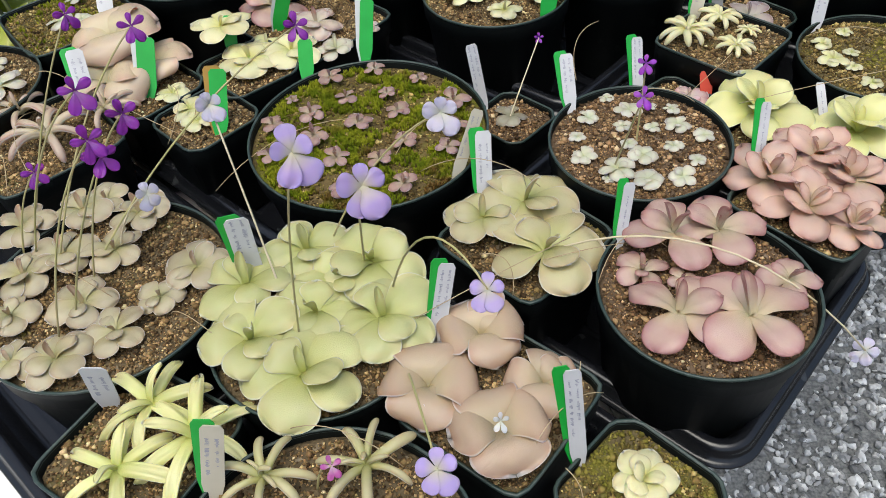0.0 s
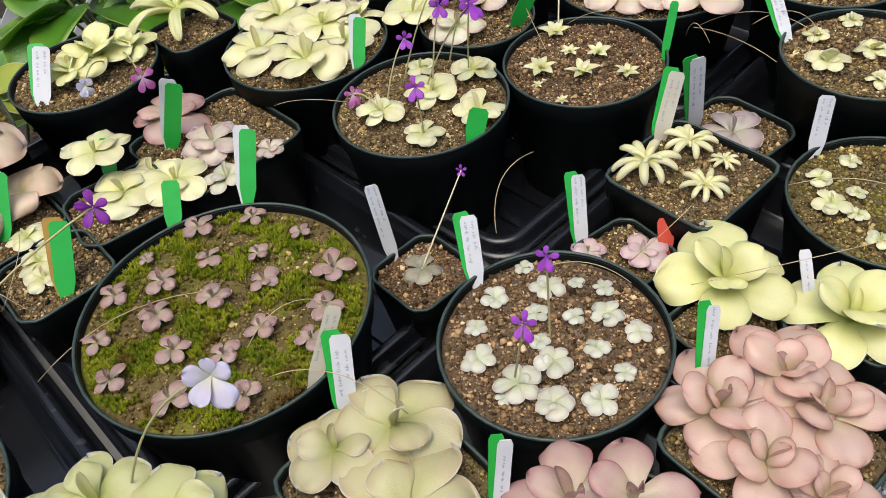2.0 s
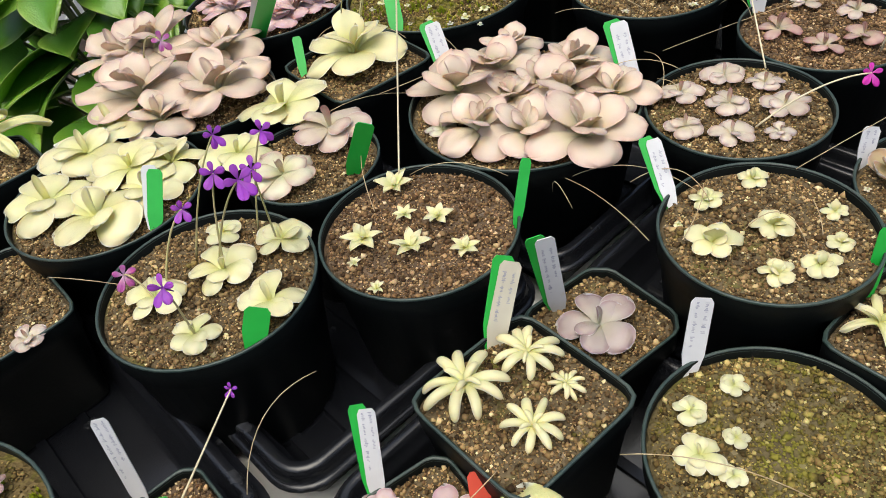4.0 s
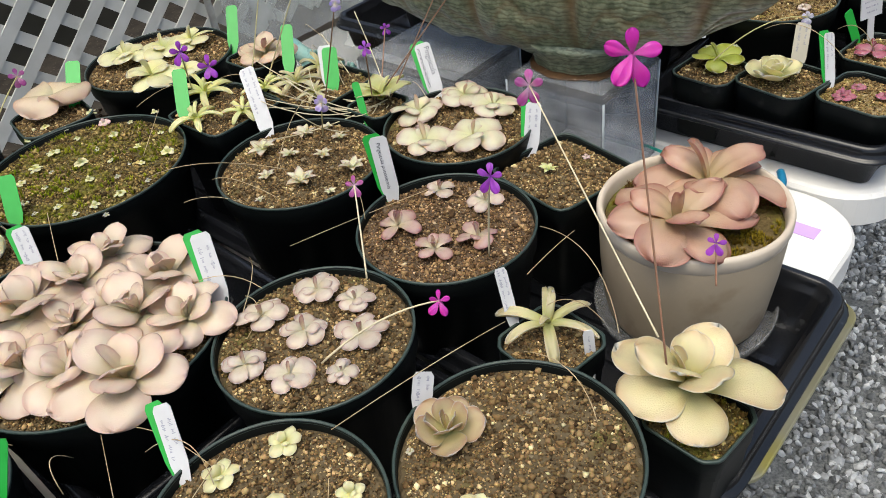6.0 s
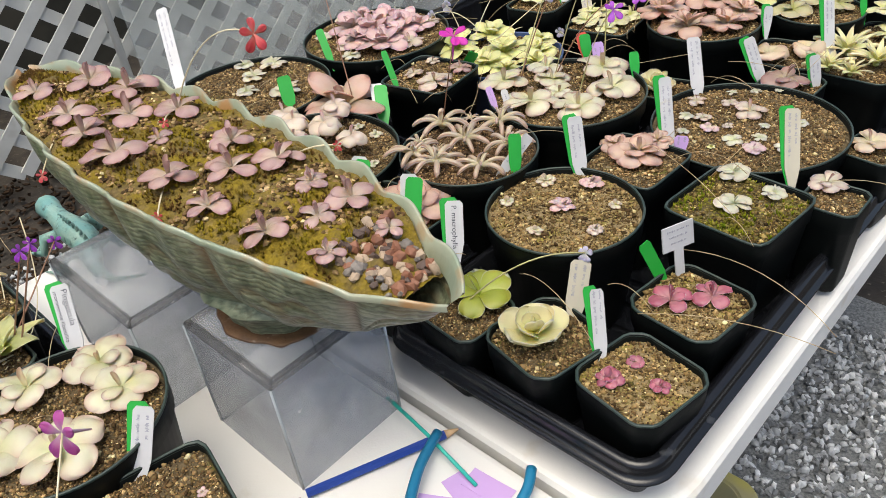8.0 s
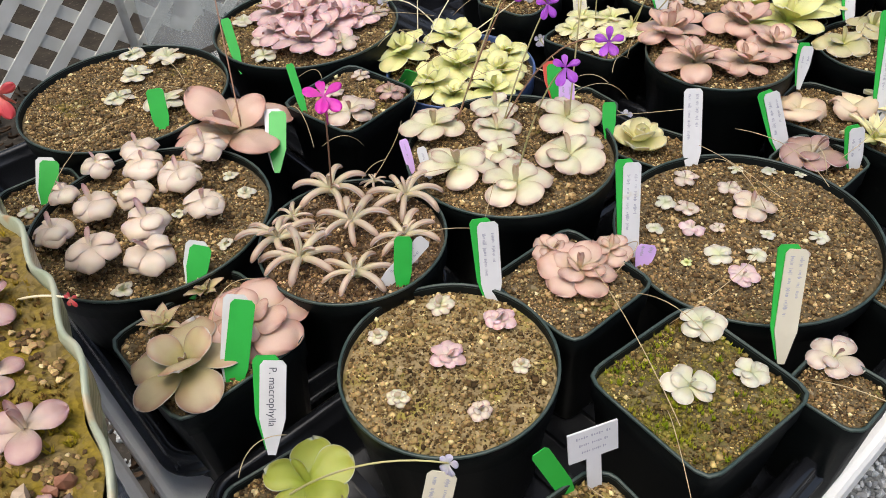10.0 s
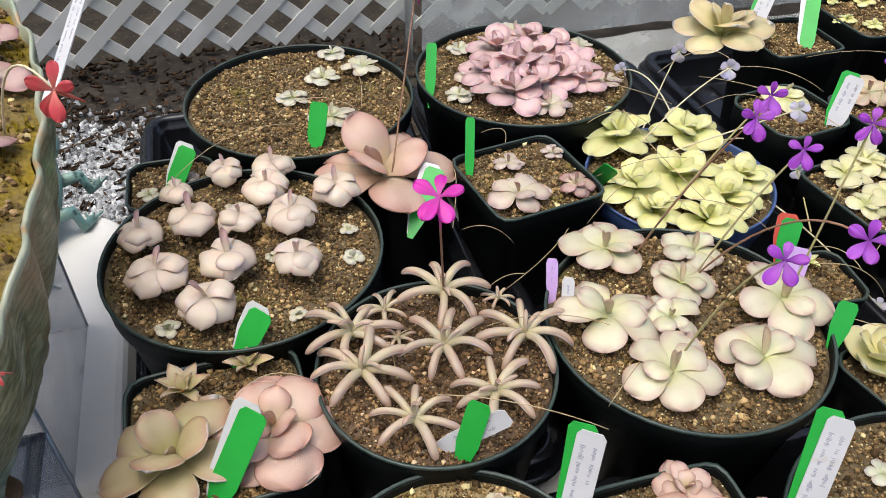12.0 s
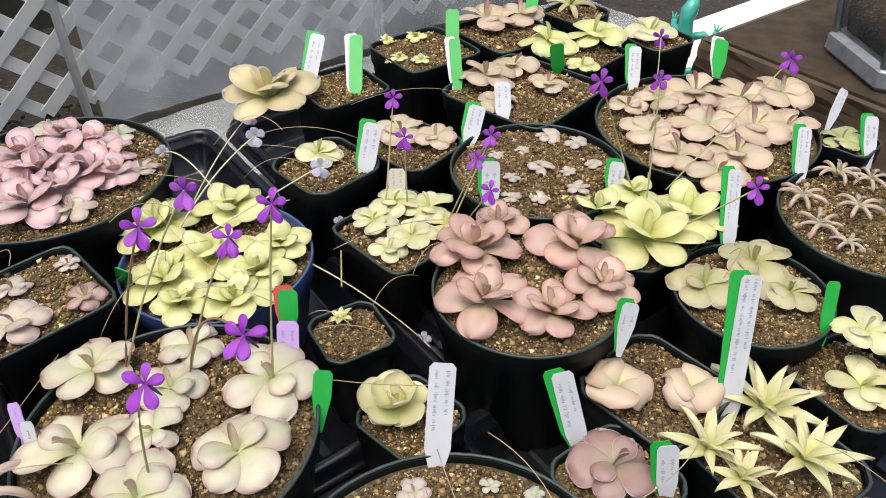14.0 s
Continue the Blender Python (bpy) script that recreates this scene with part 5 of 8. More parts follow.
plants(0.8775, "flat", "ygreen", [(0.012, 0.471, 0.0793), (-0.038, 0.485, 0.064), (-0.077, 0.452, 0.0701), (0.025, 0.419, 0.0781), (-0.063, 0.402, 0.0734), (-0.023, 0.374, 0.0814), (-0.023, 0.425, 0.0673), (-0.011, 0.456, 0.0616)])
plants(0.869, "wavy", "orange", [(0.057, 0.369, 0.0643), (0.091, 0.409, 0.0604), (0.131, 0.372, 0.0471), (0.102, 0.336, 0.0610)])
plants(0.869, "strap", "yellow", [(-0.131, 0.313, 0.0769), (-0.123, 0.359, 0.0745), (-0.088, 0.335, 0.0859)])
plants(0.8775, "finger", "olive", [(-0.036, 0.303, 0.0569), (0.024, 0.31, 0.0604)])
plants(0.853, "tight", "paleyellow", [(0.187, 0.314, 0.0411)])
plants(0.863, "flat", "olive", [(0.128, 0.545, 0.0813), (0.141, 0.49, 0.0878), (0.093, 0.529, 0.0594)])
plants(0.869, "tuft", "salmon", [(0.362, 0.578, 0.0775), (0.319, 0.557, 0.0726), (0.339, 0.523, 0.0728), (0.376, 0.555, 0.0674), (0.365, 0.503, 0.0561)])
plants(0.841, "giant", "yellow", [(0.347, 0.678, 0.0924)])
plants(0.829, "flat", "rose", [(0.295, 0.723, 0.0366), (0.253, 0.726, 0.0289)])
plants(0.843, "giant", "yellow", [(0.422, 0.644, 0.0825)])
plants(0.825, "six", "grey", [(0.121, 0.715, 0.0316)])
plants(0.857, "stubby", "paleyellow", [(0.302, 0.794, 0.0554), (0.34, 0.82, 0.0435), (0.344, 0.766, 0.0388), (0.364, 0.798, 0.0253)])
plants(0.824, "flat", "mauve", [(0.387, 0.871, 0.0581)])
plants(0.854, "strap", "paleyellow", [(0.556, 0.847, 0.0472), (0.587, 0.875, 0.0417), (0.612, 0.85, 0.0627), (0.585, 0.82, 0.0381)])
plants(0.846, "flat", "paleyellow", [(0.437, 0.788, 0.0207), (0.465, 0.807, 0.0177), (0.46, 0.77, 0.0153), (0.438, 0.757, 0.03), (0.455, 0.745, 0.0157), (0.462, 0.718, 0.0189)])
plants(0.855, "flat", "pink", [(-0.144, 0.891, 0.0785)])
plants(0.855, "flat", "greypink", [(-0.088, 0.85, 0.0596), (-0.03, 0.84, 0.0292)])
plants(0.855, "flat", "white", [(-0.06, 0.801, 0.04)])
plants(0.8775, "flat", "paleyellow", [(-0.179, 0.811, 0.0664)])
plants(0.859, "flat", "paleyellow", [(-0.147, 0.777, 0.0644)])
plants(0.855, "flat", "paleyellow", [(-0.106, 0.796, 0.0661), (-0.135, 0.81, 0.0434)])
plants(0.859, "flat", "paleyellow", [(-0.19, 0.698, 0.0386), (-0.177, 0.68, 0.0324), (-0.216, 0.726, 0.0341)])
plants(0.8775, "wavy", "peach", [(-0.29, 0.796, 0.0906)])
plants(0.859, "wavy", "peach", [(-0.284, 0.74, 0.0878), (-0.244, 0.777, 0.0658)])
plants(0.8775, "six", "white", [(-0.373, 0.897, 0.0234), (-0.372, 0.849, 0.0289), (-0.349, 0.852, 0.0256)])
plants(0.863, "finger", "finger", [(-0.313, 0.654, 0.0813), (-0.271, 0.694, 0.0669), (-0.358, 0.696, 0.0626)])
plants(0.8775, "flat", "white", [(-0.383, 0.72, 0.052), (-0.413, 0.761, 0.0361)])
plants(0.8775, "tuft", "yellow", [(-0.246, 0.975, 0.0844), (-0.264, 0.949, 0.0607), (-0.217, 0.991, 0.0568)])
plants(0.8775, "strap", "yellow", [(-0.185, 1.06, 0.1196)])
plants(0.8775, "flat", "paleyellow", [(-0.062, 1.035, 0.0802), (-0.008, 1.01, 0.0832), (-0.066, 0.968, 0.0756), (-0.01, 0.945, 0.0785), (0.021, 0.978, 0.0643), (-0.055, 1.077, 0.0712)])
plants(0.8775, "flat", "paleyellow", [(0.076, 0.856, 0.0446), (0.118, 0.823, 0.0359), (0.12, 0.883, 0.0478), (0.156, 0.915, 0.0441), (0.164, 0.851, 0.0458), (0.104, 0.927, 0.0301)])
plants(0.8775, "star", "paleyellow", [(0.232, 0.976, 0.0318), (0.245, 0.942, 0.0198), (0.271, 0.938, 0.0245), (0.218, 0.914, 0.0333), (0.255, 0.905, 0.0309), (0.295, 0.902, 0.0244), (0.236, 0.865, 0.0142), (0.215, 0.891, 0.0118)])
plants(0.8775, "flat", "paleyellow", [(0.109, 1.094, 0.0818), (0.087, 1.024, 0.0652), (0.027, 1.016, 0.0658)])
plants(0.8775, "flat", "greypink", [(0.163, 1.055, 0.0716)])
plants(0.8775, "flat", "cream", [(0.136, 0.992, 0.0619)])
plants(0.8775, "tuft", "shell", [(-0.049, 1.127, 0.1270), (-0.077, 1.229, 0.1174), (0.034, 1.129, 0.1038), (0.01, 1.212, 0.0981), (-0.107, 1.209, 0.0928), (-0.01, 1.086, 0.0736)])
plants(0.8775, "mini", "paleyellow", [(0.465, 0.945, 0.0262), (0.501, 0.968, 0.0242), (0.505, 0.916, 0.0317), (0.463, 0.9, 0.0369), (0.547, 0.929, 0.018), (0.543, 0.898, 0.0196), (0.498, 0.871, 0.025), (0.526, 0.877, 0.0271), (0.443, 0.922, 0.0069)])
plants(0.869, "cup", "olivepink", [(0.603, 0.976, 0.0416)])
plants(0.869, "ball", "paleyellow", [(0.619, 0.918, 0.0245)])
plants(0.869, "mini", "cream", [(0.579, 0.963, 0.0059)])
plants(0.8775, "flat", "greypink", [(0.463, 1.085, 0.037), (0.502, 1.109, 0.0362), (0.533, 1.095, 0.0292), (0.499, 1.065, 0.0357), (0.541, 1.058, 0.0381), (0.461, 1.036, 0.0322), (0.495, 1.024, 0.0331), (0.531, 1.024, 0.0237)])
plants(0.8775, "tuft", "shell", [(0.272, 1.102, 0.0978), (0.304, 1.135, 0.0776), (0.367, 1.092, 0.0872), (0.316, 1.168, 0.0719), (0.298, 1.041, 0.0772), (0.336, 1.034, 0.0756), (0.382, 1.024, 0.1002), (0.318, 1.084, 0.0655), (0.377, 1.132, 0.0837), (0.408, 1.084, 0.0712), (0.344, 1.108, 0.0668)])
plants(0.8775, "flat", "cream", [(0.262, 1.052, 0.0267)])
plants(0.8775, "mini", "paleyellow", [(0.176, 1.37, 0.0159), (0.218, 1.342, 0.0167), (0.17, 1.339, 0.0155), (0.185, 1.457, 0.0129), (0.191, 1.399, 0.0082), (0.233, 1.398, 0.0121), (0.242, 1.425, 0.0069), (0.27, 1.368, 0.0091), (0.265, 1.443, 0.0098), (0.309, 1.349, 0.0153), (0.284, 1.277, 0.0132), (0.265, 1.26, 0.0118), (0.24, 1.309, 0.01), (0.226, 1.264, 0.0096), (0.196, 1.302, 0.0075), (0.166, 1.313, 0.0114), (0.131, 1.405, 0.0097), (0.139, 1.433, 0.0113), (0.25, 1.343, 0.0077), (0.287, 1.332, 0.0076), (0.288, 1.393, 0.008)])
plants(0.8775, "mini", "white", [(0.269, 1.31, 0.0074), (0.186, 1.276, 0.0097), (0.222, 1.294, 0.0074), (0.19, 1.331, 0.0064), (0.157, 1.299, 0.0088), (0.225, 1.371, 0.0079), (0.169, 1.422, 0.0097), (0.273, 1.334, 0.0063), (0.305, 1.297, 0.0073), (0.25, 1.249, 0.0082), (0.206, 1.256, 0.0071), (0.282, 1.243, 0.007)])
plants(0.8775, "mini", "rose", [(0.211, 1.428, 0.0153)])
plants(0.8775, "star", "cream", [(0.415, 1.33, 0.0353), (0.454, 1.356, 0.0256), (0.444, 1.318, 0.0213), (0.479, 1.311, 0.0222), (0.465, 1.266, 0.0328), (0.491, 1.344, 0.0177), (0.476, 1.367, 0.0164), (0.512, 1.282, 0.03), (0.428, 1.282, 0.0189), (0.429, 1.244, 0.0114), (0.494, 1.247, 0.0129)])
plants(0.8775, "oval", "pink", [(0.561, 1.182, 0.038), (0.592, 1.148, 0.0339), (0.627, 1.158, 0.0342)])
plants(0.8775, "oval", "greypink", [(0.595, 1.231, 0.03), (0.635, 1.208, 0.0315)])
plants(0.8775, "flat", "cream", [(0.571, 1.373, 0.0523), (0.619, 1.398, 0.0538), (0.648, 1.37, 0.0519), (0.58, 1.311, 0.0549), (0.627, 1.312, 0.0593)])
plants(0.863, "star", "yellow", [(0.694, 1.272, 0.0183)])
plants(0.863, "mini", "rose", [(0.731, 1.289, 0.0092)])
plants(0.8575, "strap", "olive", [(0.674, 1.07, 0.07)])
plants(0.8475, "tuft", "amber", [(0.76, 1.012, 0.1087)])
plants(0.8775, "tuft", "rose", [(-0.011, 1.311, 0.0665), (0.009, 1.366, 0.0616), (0.068, 1.298, 0.0647), (-0.024, 1.379, 0.0549), (0.068, 1.37, 0.0612), (0.054, 1.28, 0.0568), (0.088, 1.309, 0.0505), (-0.039, 1.33, 0.0453)])
plants(0.8775, "giant", "paleyellow", [(0.16, 1.188, 0.0981)])
plants(0.8775, "flat", "paleyellow", [(0.18, 1.597, 0.0663), (0.225, 1.612, 0.0594), (0.237, 1.527, 0.0693), (0.258, 1.63, 0.0601), (0.276, 1.542, 0.042)])
plants(0.8775, "strap", "yellow", [(0.321, 1.465, 0.0718), (0.327, 1.405, 0.0617), (0.391, 1.464, 0.0583), (0.376, 1.414, 0.0496)])
plants(0.8775, "strap", "olive", [(0.428, 1.47, 0.0633), (0.45, 1.506, 0.0595), (0.453, 1.44, 0.0445)])
plants(0.8775, "star", "ygreen", [(0.529, 1.416, 0.0702)])
plants(0.8775, "giant", "peach", [(0.375, 1.557, 0.0691)])
plants(0.8775, "wavy", "peach", [(0.133, 1.483, 0.0809)])
plants(0.83, "tight", "magenta", [(1.018, 1.41, 0.0246), (1.055, 1.4, 0.0185)])
plants(0.83, "six", "magenta", [(1.041, 1.428, 0.0146)])
plants(0.832, "oval", "magenta", [(1.081, 1.496, 0.037), (1.117, 1.5, 0.0345)])
plants(0.832, "cup", "paleyellow", [(0.961, 1.461, 0.0553)])
plants(0.83, "flatfew", "lime", [(0.915, 1.515, 0.0621)])
plants(0.86, "flat", "white", [(1.17, 1.655, 0.0336), (1.156, 1.598, 0.0344), (1.198, 1.614, 0.0243)])
plants(0.848, "flat", "greypink", [(1.258, 1.641, 0.0405)])
plants(0.869, "tight", "cream", [(0.983, 1.649, 0.0209), (0.943, 1.615, 0.0165), (1.046, 1.599, 0.0145), (0.968, 1.563, 0.0161)])
plants(0.869, "tight", "rose", [(0.996, 1.601, 0.0254), (1.028, 1.637, 0.0243)])
plants(0.869, "tight", "greypink", [(1.023, 1.559, 0.0169)])
plants(0.848, "flat", "greypink", [(1.176, 1.845, 0.0226), (1.227, 1.805, 0.0376), (1.212, 1.833, 0.0207), (1.174, 1.802, 0.0202), (1.197, 1.779, 0.0121), (1.257, 1.751, 0.0144)])
plants(0.848, "six", "white", [(1.156, 1.809, 0.0182), (1.194, 1.744, 0.0228), (1.223, 1.747, 0.0173), (1.242, 1.72, 0.0237), (1.276, 1.773, 0.0168), (1.236, 1.773, 0.0128), (1.222, 1.862, 0.0133), (1.251, 1.862, 0.0141), (1.146, 1.774, 0.014), (1.277, 1.859, 0.0102)])
plants(0.848, "flat", "rose", [(1.176, 1.775, 0.0208), (1.209, 1.72, 0.0248)])
plants(0.848, "mini", "yellow", [(1.168, 1.734, 0.0103)])
plants(0.863, "dome", "salmon", [(1.083, 1.696, 0.0596), (1.107, 1.725, 0.0368), (1.063, 1.72, 0.0372)])
plants(0.8775, "flat", "cream", [(0.945, 1.864, 0.0632), (0.999, 1.901, 0.0473), (1.004, 1.863, 0.0477), (1.067, 1.884, 0.0671), (0.975, 1.803, 0.0676), (1.01, 1.828, 0.0412), (1.028, 1.781, 0.0605), (1.071, 1.825, 0.0628)])
plants(0.8775, "finger", "finger", [(0.873, 1.76, 0.0637), (0.846, 1.695, 0.0593), (0.902, 1.72, 0.0601), (0.849, 1.726, 0.0352), (0.938, 1.757, 0.0621), (0.871, 1.675, 0.0614), (0.918, 1.664, 0.0516), (0.947, 1.707, 0.0541), (0.871, 1.712, 0.0215), (0.905, 1.78, 0.023)])
plants(0.8775, "drum", "blush", [(0.653, 1.772, 0.0377), (0.682, 1.797, 0.0419), (0.7, 1.772, 0.0462), (0.745, 1.801, 0.0470), (0.642, 1.732, 0.0334), (0.682, 1.712, 0.0465), (0.739, 1.758, 0.0483), (0.709, 1.734, 0.0414), (0.664, 1.679, 0.0419), (0.738, 1.695, 0.0479), (0.776, 1.723, 0.0458), (0.712, 1.656, 0.0514), (0.759, 1.656, 0.0506)])
plants(0.8775, "mini", "white", [(0.773, 1.781, 0.0144), (0.796, 1.758, 0.0176), (0.681, 1.75, 0.0119), (0.802, 1.692, 0.0137), (0.747, 1.726, 0.0127), (0.741, 1.634, 0.017), (0.788, 1.67, 0.0126)])
plants(0.866, "dome", "salmon", [(0.849, 1.618, 0.0814)])
plants(0.866, "giant", "olivepink", [(0.817, 1.571, 0.0791)])
plants(0.866, "spiky", "olivepink", [(0.782, 1.609, 0.0368), (0.8, 1.647, 0.0324)])
plants(0.8775, "flat", "white", [(0.578, 1.994, 0.028), (0.604, 1.949, 0.0356), (0.623, 1.987, 0.0397), (0.606, 1.902, 0.0312), (0.661, 1.895, 0.0417)])
plants(0.8575, "giant", "salmon", [(0.74, 1.866, 0.1241)])
plants(0.8775, "tuft", "rose", [(0.755, 2.068, 0.0749), (0.796, 2.079, 0.0717), (0.776, 2.02, 0.0707), (0.761, 2.101, 0.0624), (0.719, 2.09, 0.0686), (0.795, 2.107, 0.0620), (0.789, 2.047, 0.0669), (0.735, 2.046, 0.0568), (0.731, 2.136, 0.0559), (0.766, 2.128, 0.0579), (0.821, 2.086, 0.0515), (0.76, 2.043, 0.0617)])
plants(0.8775, "flat", "white", [(0.71, 2.145, 0.0459), (0.781, 2.156, 0.034), (0.678, 2.081, 0.0273), (0.732, 1.999, 0.0296)])
plants(0.8775, "flat", "greypink", [(0.836, 2.105, 0.0317), (0.813, 2.029, 0.0394), (0.719, 2.038, 0.0309)])
plants(0.873, "flat", "greypink", [(0.826, 1.931, 0.0276), (0.856, 1.895, 0.0482), (0.849, 1.969, 0.0214)])
plants(0.873, "flat", "pink", [(0.888, 1.936, 0.0315)])
plants(0.849, "tuft", "yellow", [(0.877, 2.053, 0.0778), (0.928, 2.096, 0.0689), (0.92, 1.987, 0.0660), (0.946, 2.025, 0.0738), (0.993, 2.015, 0.0619), (0.996, 2.055, 0.0540), (0.947, 1.967, 0.0492), (0.989, 1.979, 0.0591)])
plants(0.833, "star", "yellow", [(1.07, 2, 0.0234)])
plants(0.832, "cup", "paleyellow", [(1.141, 1.921, 0.0496)])
plants(0.862, "flat", "paleyellow", [(1.08, 2.127, 0.0472), (1.113, 2.126, 0.0468), (1.069, 2.097, 0.0407), (1.109, 2.081, 0.0445), (1.134, 2.104, 0.0403), (1.095, 2.061, 0.034)])
plants(0.8775, "flat", "paleyellow", [(0.992, 2.167, 0.0497)])
plants(0.8775, "flat", "peach", [(1.057, 2.227, 0.052), (1.094, 2.224, 0.0456)])
plants(0.8775, "mini", "yellow", [(0.974, 2.447, 0.0214), (1.007, 2.464, 0.0287), (1.003, 2.402, 0.0239), (1.031, 2.401, 0.0238), (0.995, 2.392, 0.0136)])
plants(0.8775, "tuft", "amber", [(0.901, 2.259, 0.1079)])
plants(0.8775, "flat", "peach", [(1.117, 2.367, 0.0712), (1.144, 2.404, 0.0532), (1.188, 2.369, 0.0447), (1.14, 2.316, 0.0431)])
plants(0.8775, "flat", "peach", [(1.085, 2.53, 0.0818), (1.125, 2.559, 0.0679)])
plants(0.8775, "flat", "yellow", [(1.174, 2.477, 0.0771), (1.227, 2.507, 0.0782), (1.221, 2.422, 0.0398)])
plants(0.8775, "flat", "peach", [(1.278, 2.336, 0.0437), (1.303, 2.28, 0.0618), (1.313, 2.357, 0.059), (1.348, 2.379, 0.0746), (1.359, 2.305, 0.0764), (1.396, 2.377, 0.0737), (1.404, 2.316, 0.0764), (1.439, 2.401, 0.0671), (1.437, 2.324, 0.0625), (1.384, 2.255, 0.0656), (1.367, 2.22, 0.0572), (1.331, 2.243, 0.0591)])
plants(0.8775, "six", "greypink", [(1.203, 2.259, 0.0258), (1.232, 2.252, 0.0238), (1.182, 2.226, 0.0157), (1.205, 2.199, 0.0243), (1.23, 2.198, 0.0161), (1.243, 2.171, 0.0218), (1.21, 2.147, 0.0184), (1.185, 2.143, 0.0179), (1.159, 2.212, 0.0166), (1.252, 2.218, 0.0163), (1.18, 2.176, 0.0159)])
plants(0.8775, "tuft", "salmon", [(1.171, 2.052, 0.0788), (1.192, 1.994, 0.0726), (1.241, 1.994, 0.0619), (1.248, 2.078, 0.0741), (1.275, 2.034, 0.0546), (1.182, 2.094, 0.0494)])
plants(0.861, "giant", "yellow", [(1.306, 2.122, 0.0893), (1.265, 2.146, 0.0729), (1.339, 2.164, 0.0796)])
plants(0.8775, "giant", "yellow", [(1.292, 2.173, 0.0411)])
plants(0.859, "flat", "olive", [(1.355, 2.075, 0.055), (1.395, 2.114, 0.0617), (1.421, 2.084, 0.0499)])
plants(0.8775, "finger", "finger", [(1.439, 2.2, 0.0406), (1.474, 2.246, 0.0423), (1.485, 2.193, 0.0398), (1.448, 2.158, 0.0387), (1.503, 2.243, 0.0366), (1.468, 2.139, 0.0282)])
plants(0.837, "flat", "paleyellow", [(1.47, 2.013, 0.0541)])
plants(0.859, "flat", "paleyellow", [(1.471, 2.05, 0.0471)])
plants(0.833, "lance", "paleyellow", [(1.36, 1.932, 0.0661), (1.4, 1.977, 0.0818), (1.422, 1.938, 0.0767), (1.381, 1.913, 0.0526)])
plants(0.841, "wavy", "peach", [(1.295, 1.966, 0.0496), (1.347, 1.979, 0.0454)])
plants(0.835, "flat", "dusty", [(1.298, 1.902, 0.0569)])
plants(0.8775, "flat", "ygreen", [(1.489, 2.313, 0.0452)])
plants(0.8775, "strap", "olive", [(1.187, 2.604, 0.0617)])
plants(0.8775, "flat", "paleyellow", [(1.295, 2.541, 0.0648)])
plants(0.8575, "flat", "cream", [(0.589, 1.74, 0.0176)])
plants(0.8575, "flat", "greypink", [(0.599, 1.774, 0.0206)])
plants(0.837, "flat", "peach", [(1.336, 1.734, 0.043)])
plants(0.9945, "oval", "duskrose", [(0.480, 1.668, 0.0392), (0.529, 1.687, 0.0495), (0.583, 1.657, 0.0510), (0.541, 1.609, 0.0455), (0.577, 1.566, 0.0460), (0.623, 1.525, 0.0515), (0.685, 1.481, 0.0433), (0.650, 1.604, 0.0445), (0.651, 1.550, 0.0252), (0.733, 1.488, 0.0456), (0.768, 1.501, 0.0412), (0.801, 1.463, 0.0292), (0.730, 1.436, 0.0354), (0.814, 1.417, 0.0272), (0.829, 1.373, 0.0246), (0.867, 1.398, 0.0216)])
plants(0.9945, "oval", "duskrose", [(0.606, 1.599, 0.0477), (0.720, 1.535, 0.0406), (0.781, 1.399, 0.0379), (0.835, 1.436, 0.0396)])
plants(0.9945, "six", "white", [(0.768, 1.455, 0.0118)])
plants(0.868, "oblong", "terracotta", [(0.822, 1.212, 0.1150), (0.785, 1.163, 0.1086)])

# ---- the labels ----
label_tag((0.173, 0.655, 0.876), (0.168, 0.683, 0.919), "wg", 0.0119, (0.20, -0.98, 0.2))
label_tag((0.095, 0.730, 0.823), (0.083, 0.751, 0.893), "w", 0.0113, (0.20, -0.98, 0.2))
label_tag((0.249, 0.736, 0.827), (0.246, 0.768, 0.882), "wg", 0.0110, (0.20, -0.98, 0.2))
label_tag((0.314, 0.727, 0.827), (0.312, 0.742, 0.854), "r", 0.0125, (0.20, -0.98, 0.2))
label_tag((0.400, 0.647, 0.842), (0.397, 0.683, 0.873), "w", 0.0087, (0.20, -0.98, 0.2))
label_tag((0.315, 0.571, 0.867), (0.318, 0.600, 0.925), "wg", 0.0082, (0.20, -0.98, 0.2))
label_tag((0.071, 0.570, 0.876), (0.092, 0.595, 0.926), "c", 0.0101, (0.20, -0.98, 0.2))
label_tag((0.095, 0.554, 0.862), (0.095, 0.580, 0.911), "wg", 0.0130, (0.20, -0.98, 0.2))
label_tag((0.194, 0.489, 0.876), (0.199, 0.506, 0.918), "wg", 0.0085, (0.24, -0.97, 0.2))
label_tag((-0.076, 0.465, 0.876), (-0.076, 0.469, 0.940), "wg", 0.0170, (0.24, -0.97, 0.2))
label_tag((0.060, 0.414, 0.867), (0.071, 0.435, 0.923), "wg", 0.0117, (0.24, -0.97, 0.2))
label_tag((-0.156, 0.363, 0.867), (-0.149, 0.361, 0.912), "w", 0.0169, (0.10, -0.99, 0.2))
label_tag((0.151, 0.327, 0.851), (0.144, 0.345, 0.927), "wg", 0.0105, (0.10, -0.99, 0.2))
label_tag((-0.067, 0.295, 0.876), (-0.056, 0.309, 0.929), "cg", 0.0133, (0.10, -0.99, 0.2))
label_tag((-0.243, 0.727, 0.858), (-0.240, 0.763, 0.907), "gw", 0.0178, (0.24, -0.97, 0.2))
label_tag((-0.293, 0.705, 0.862), (-0.303, 0.737, 0.908), "wg", 0.0170, (0.24, -0.97, 0.2))
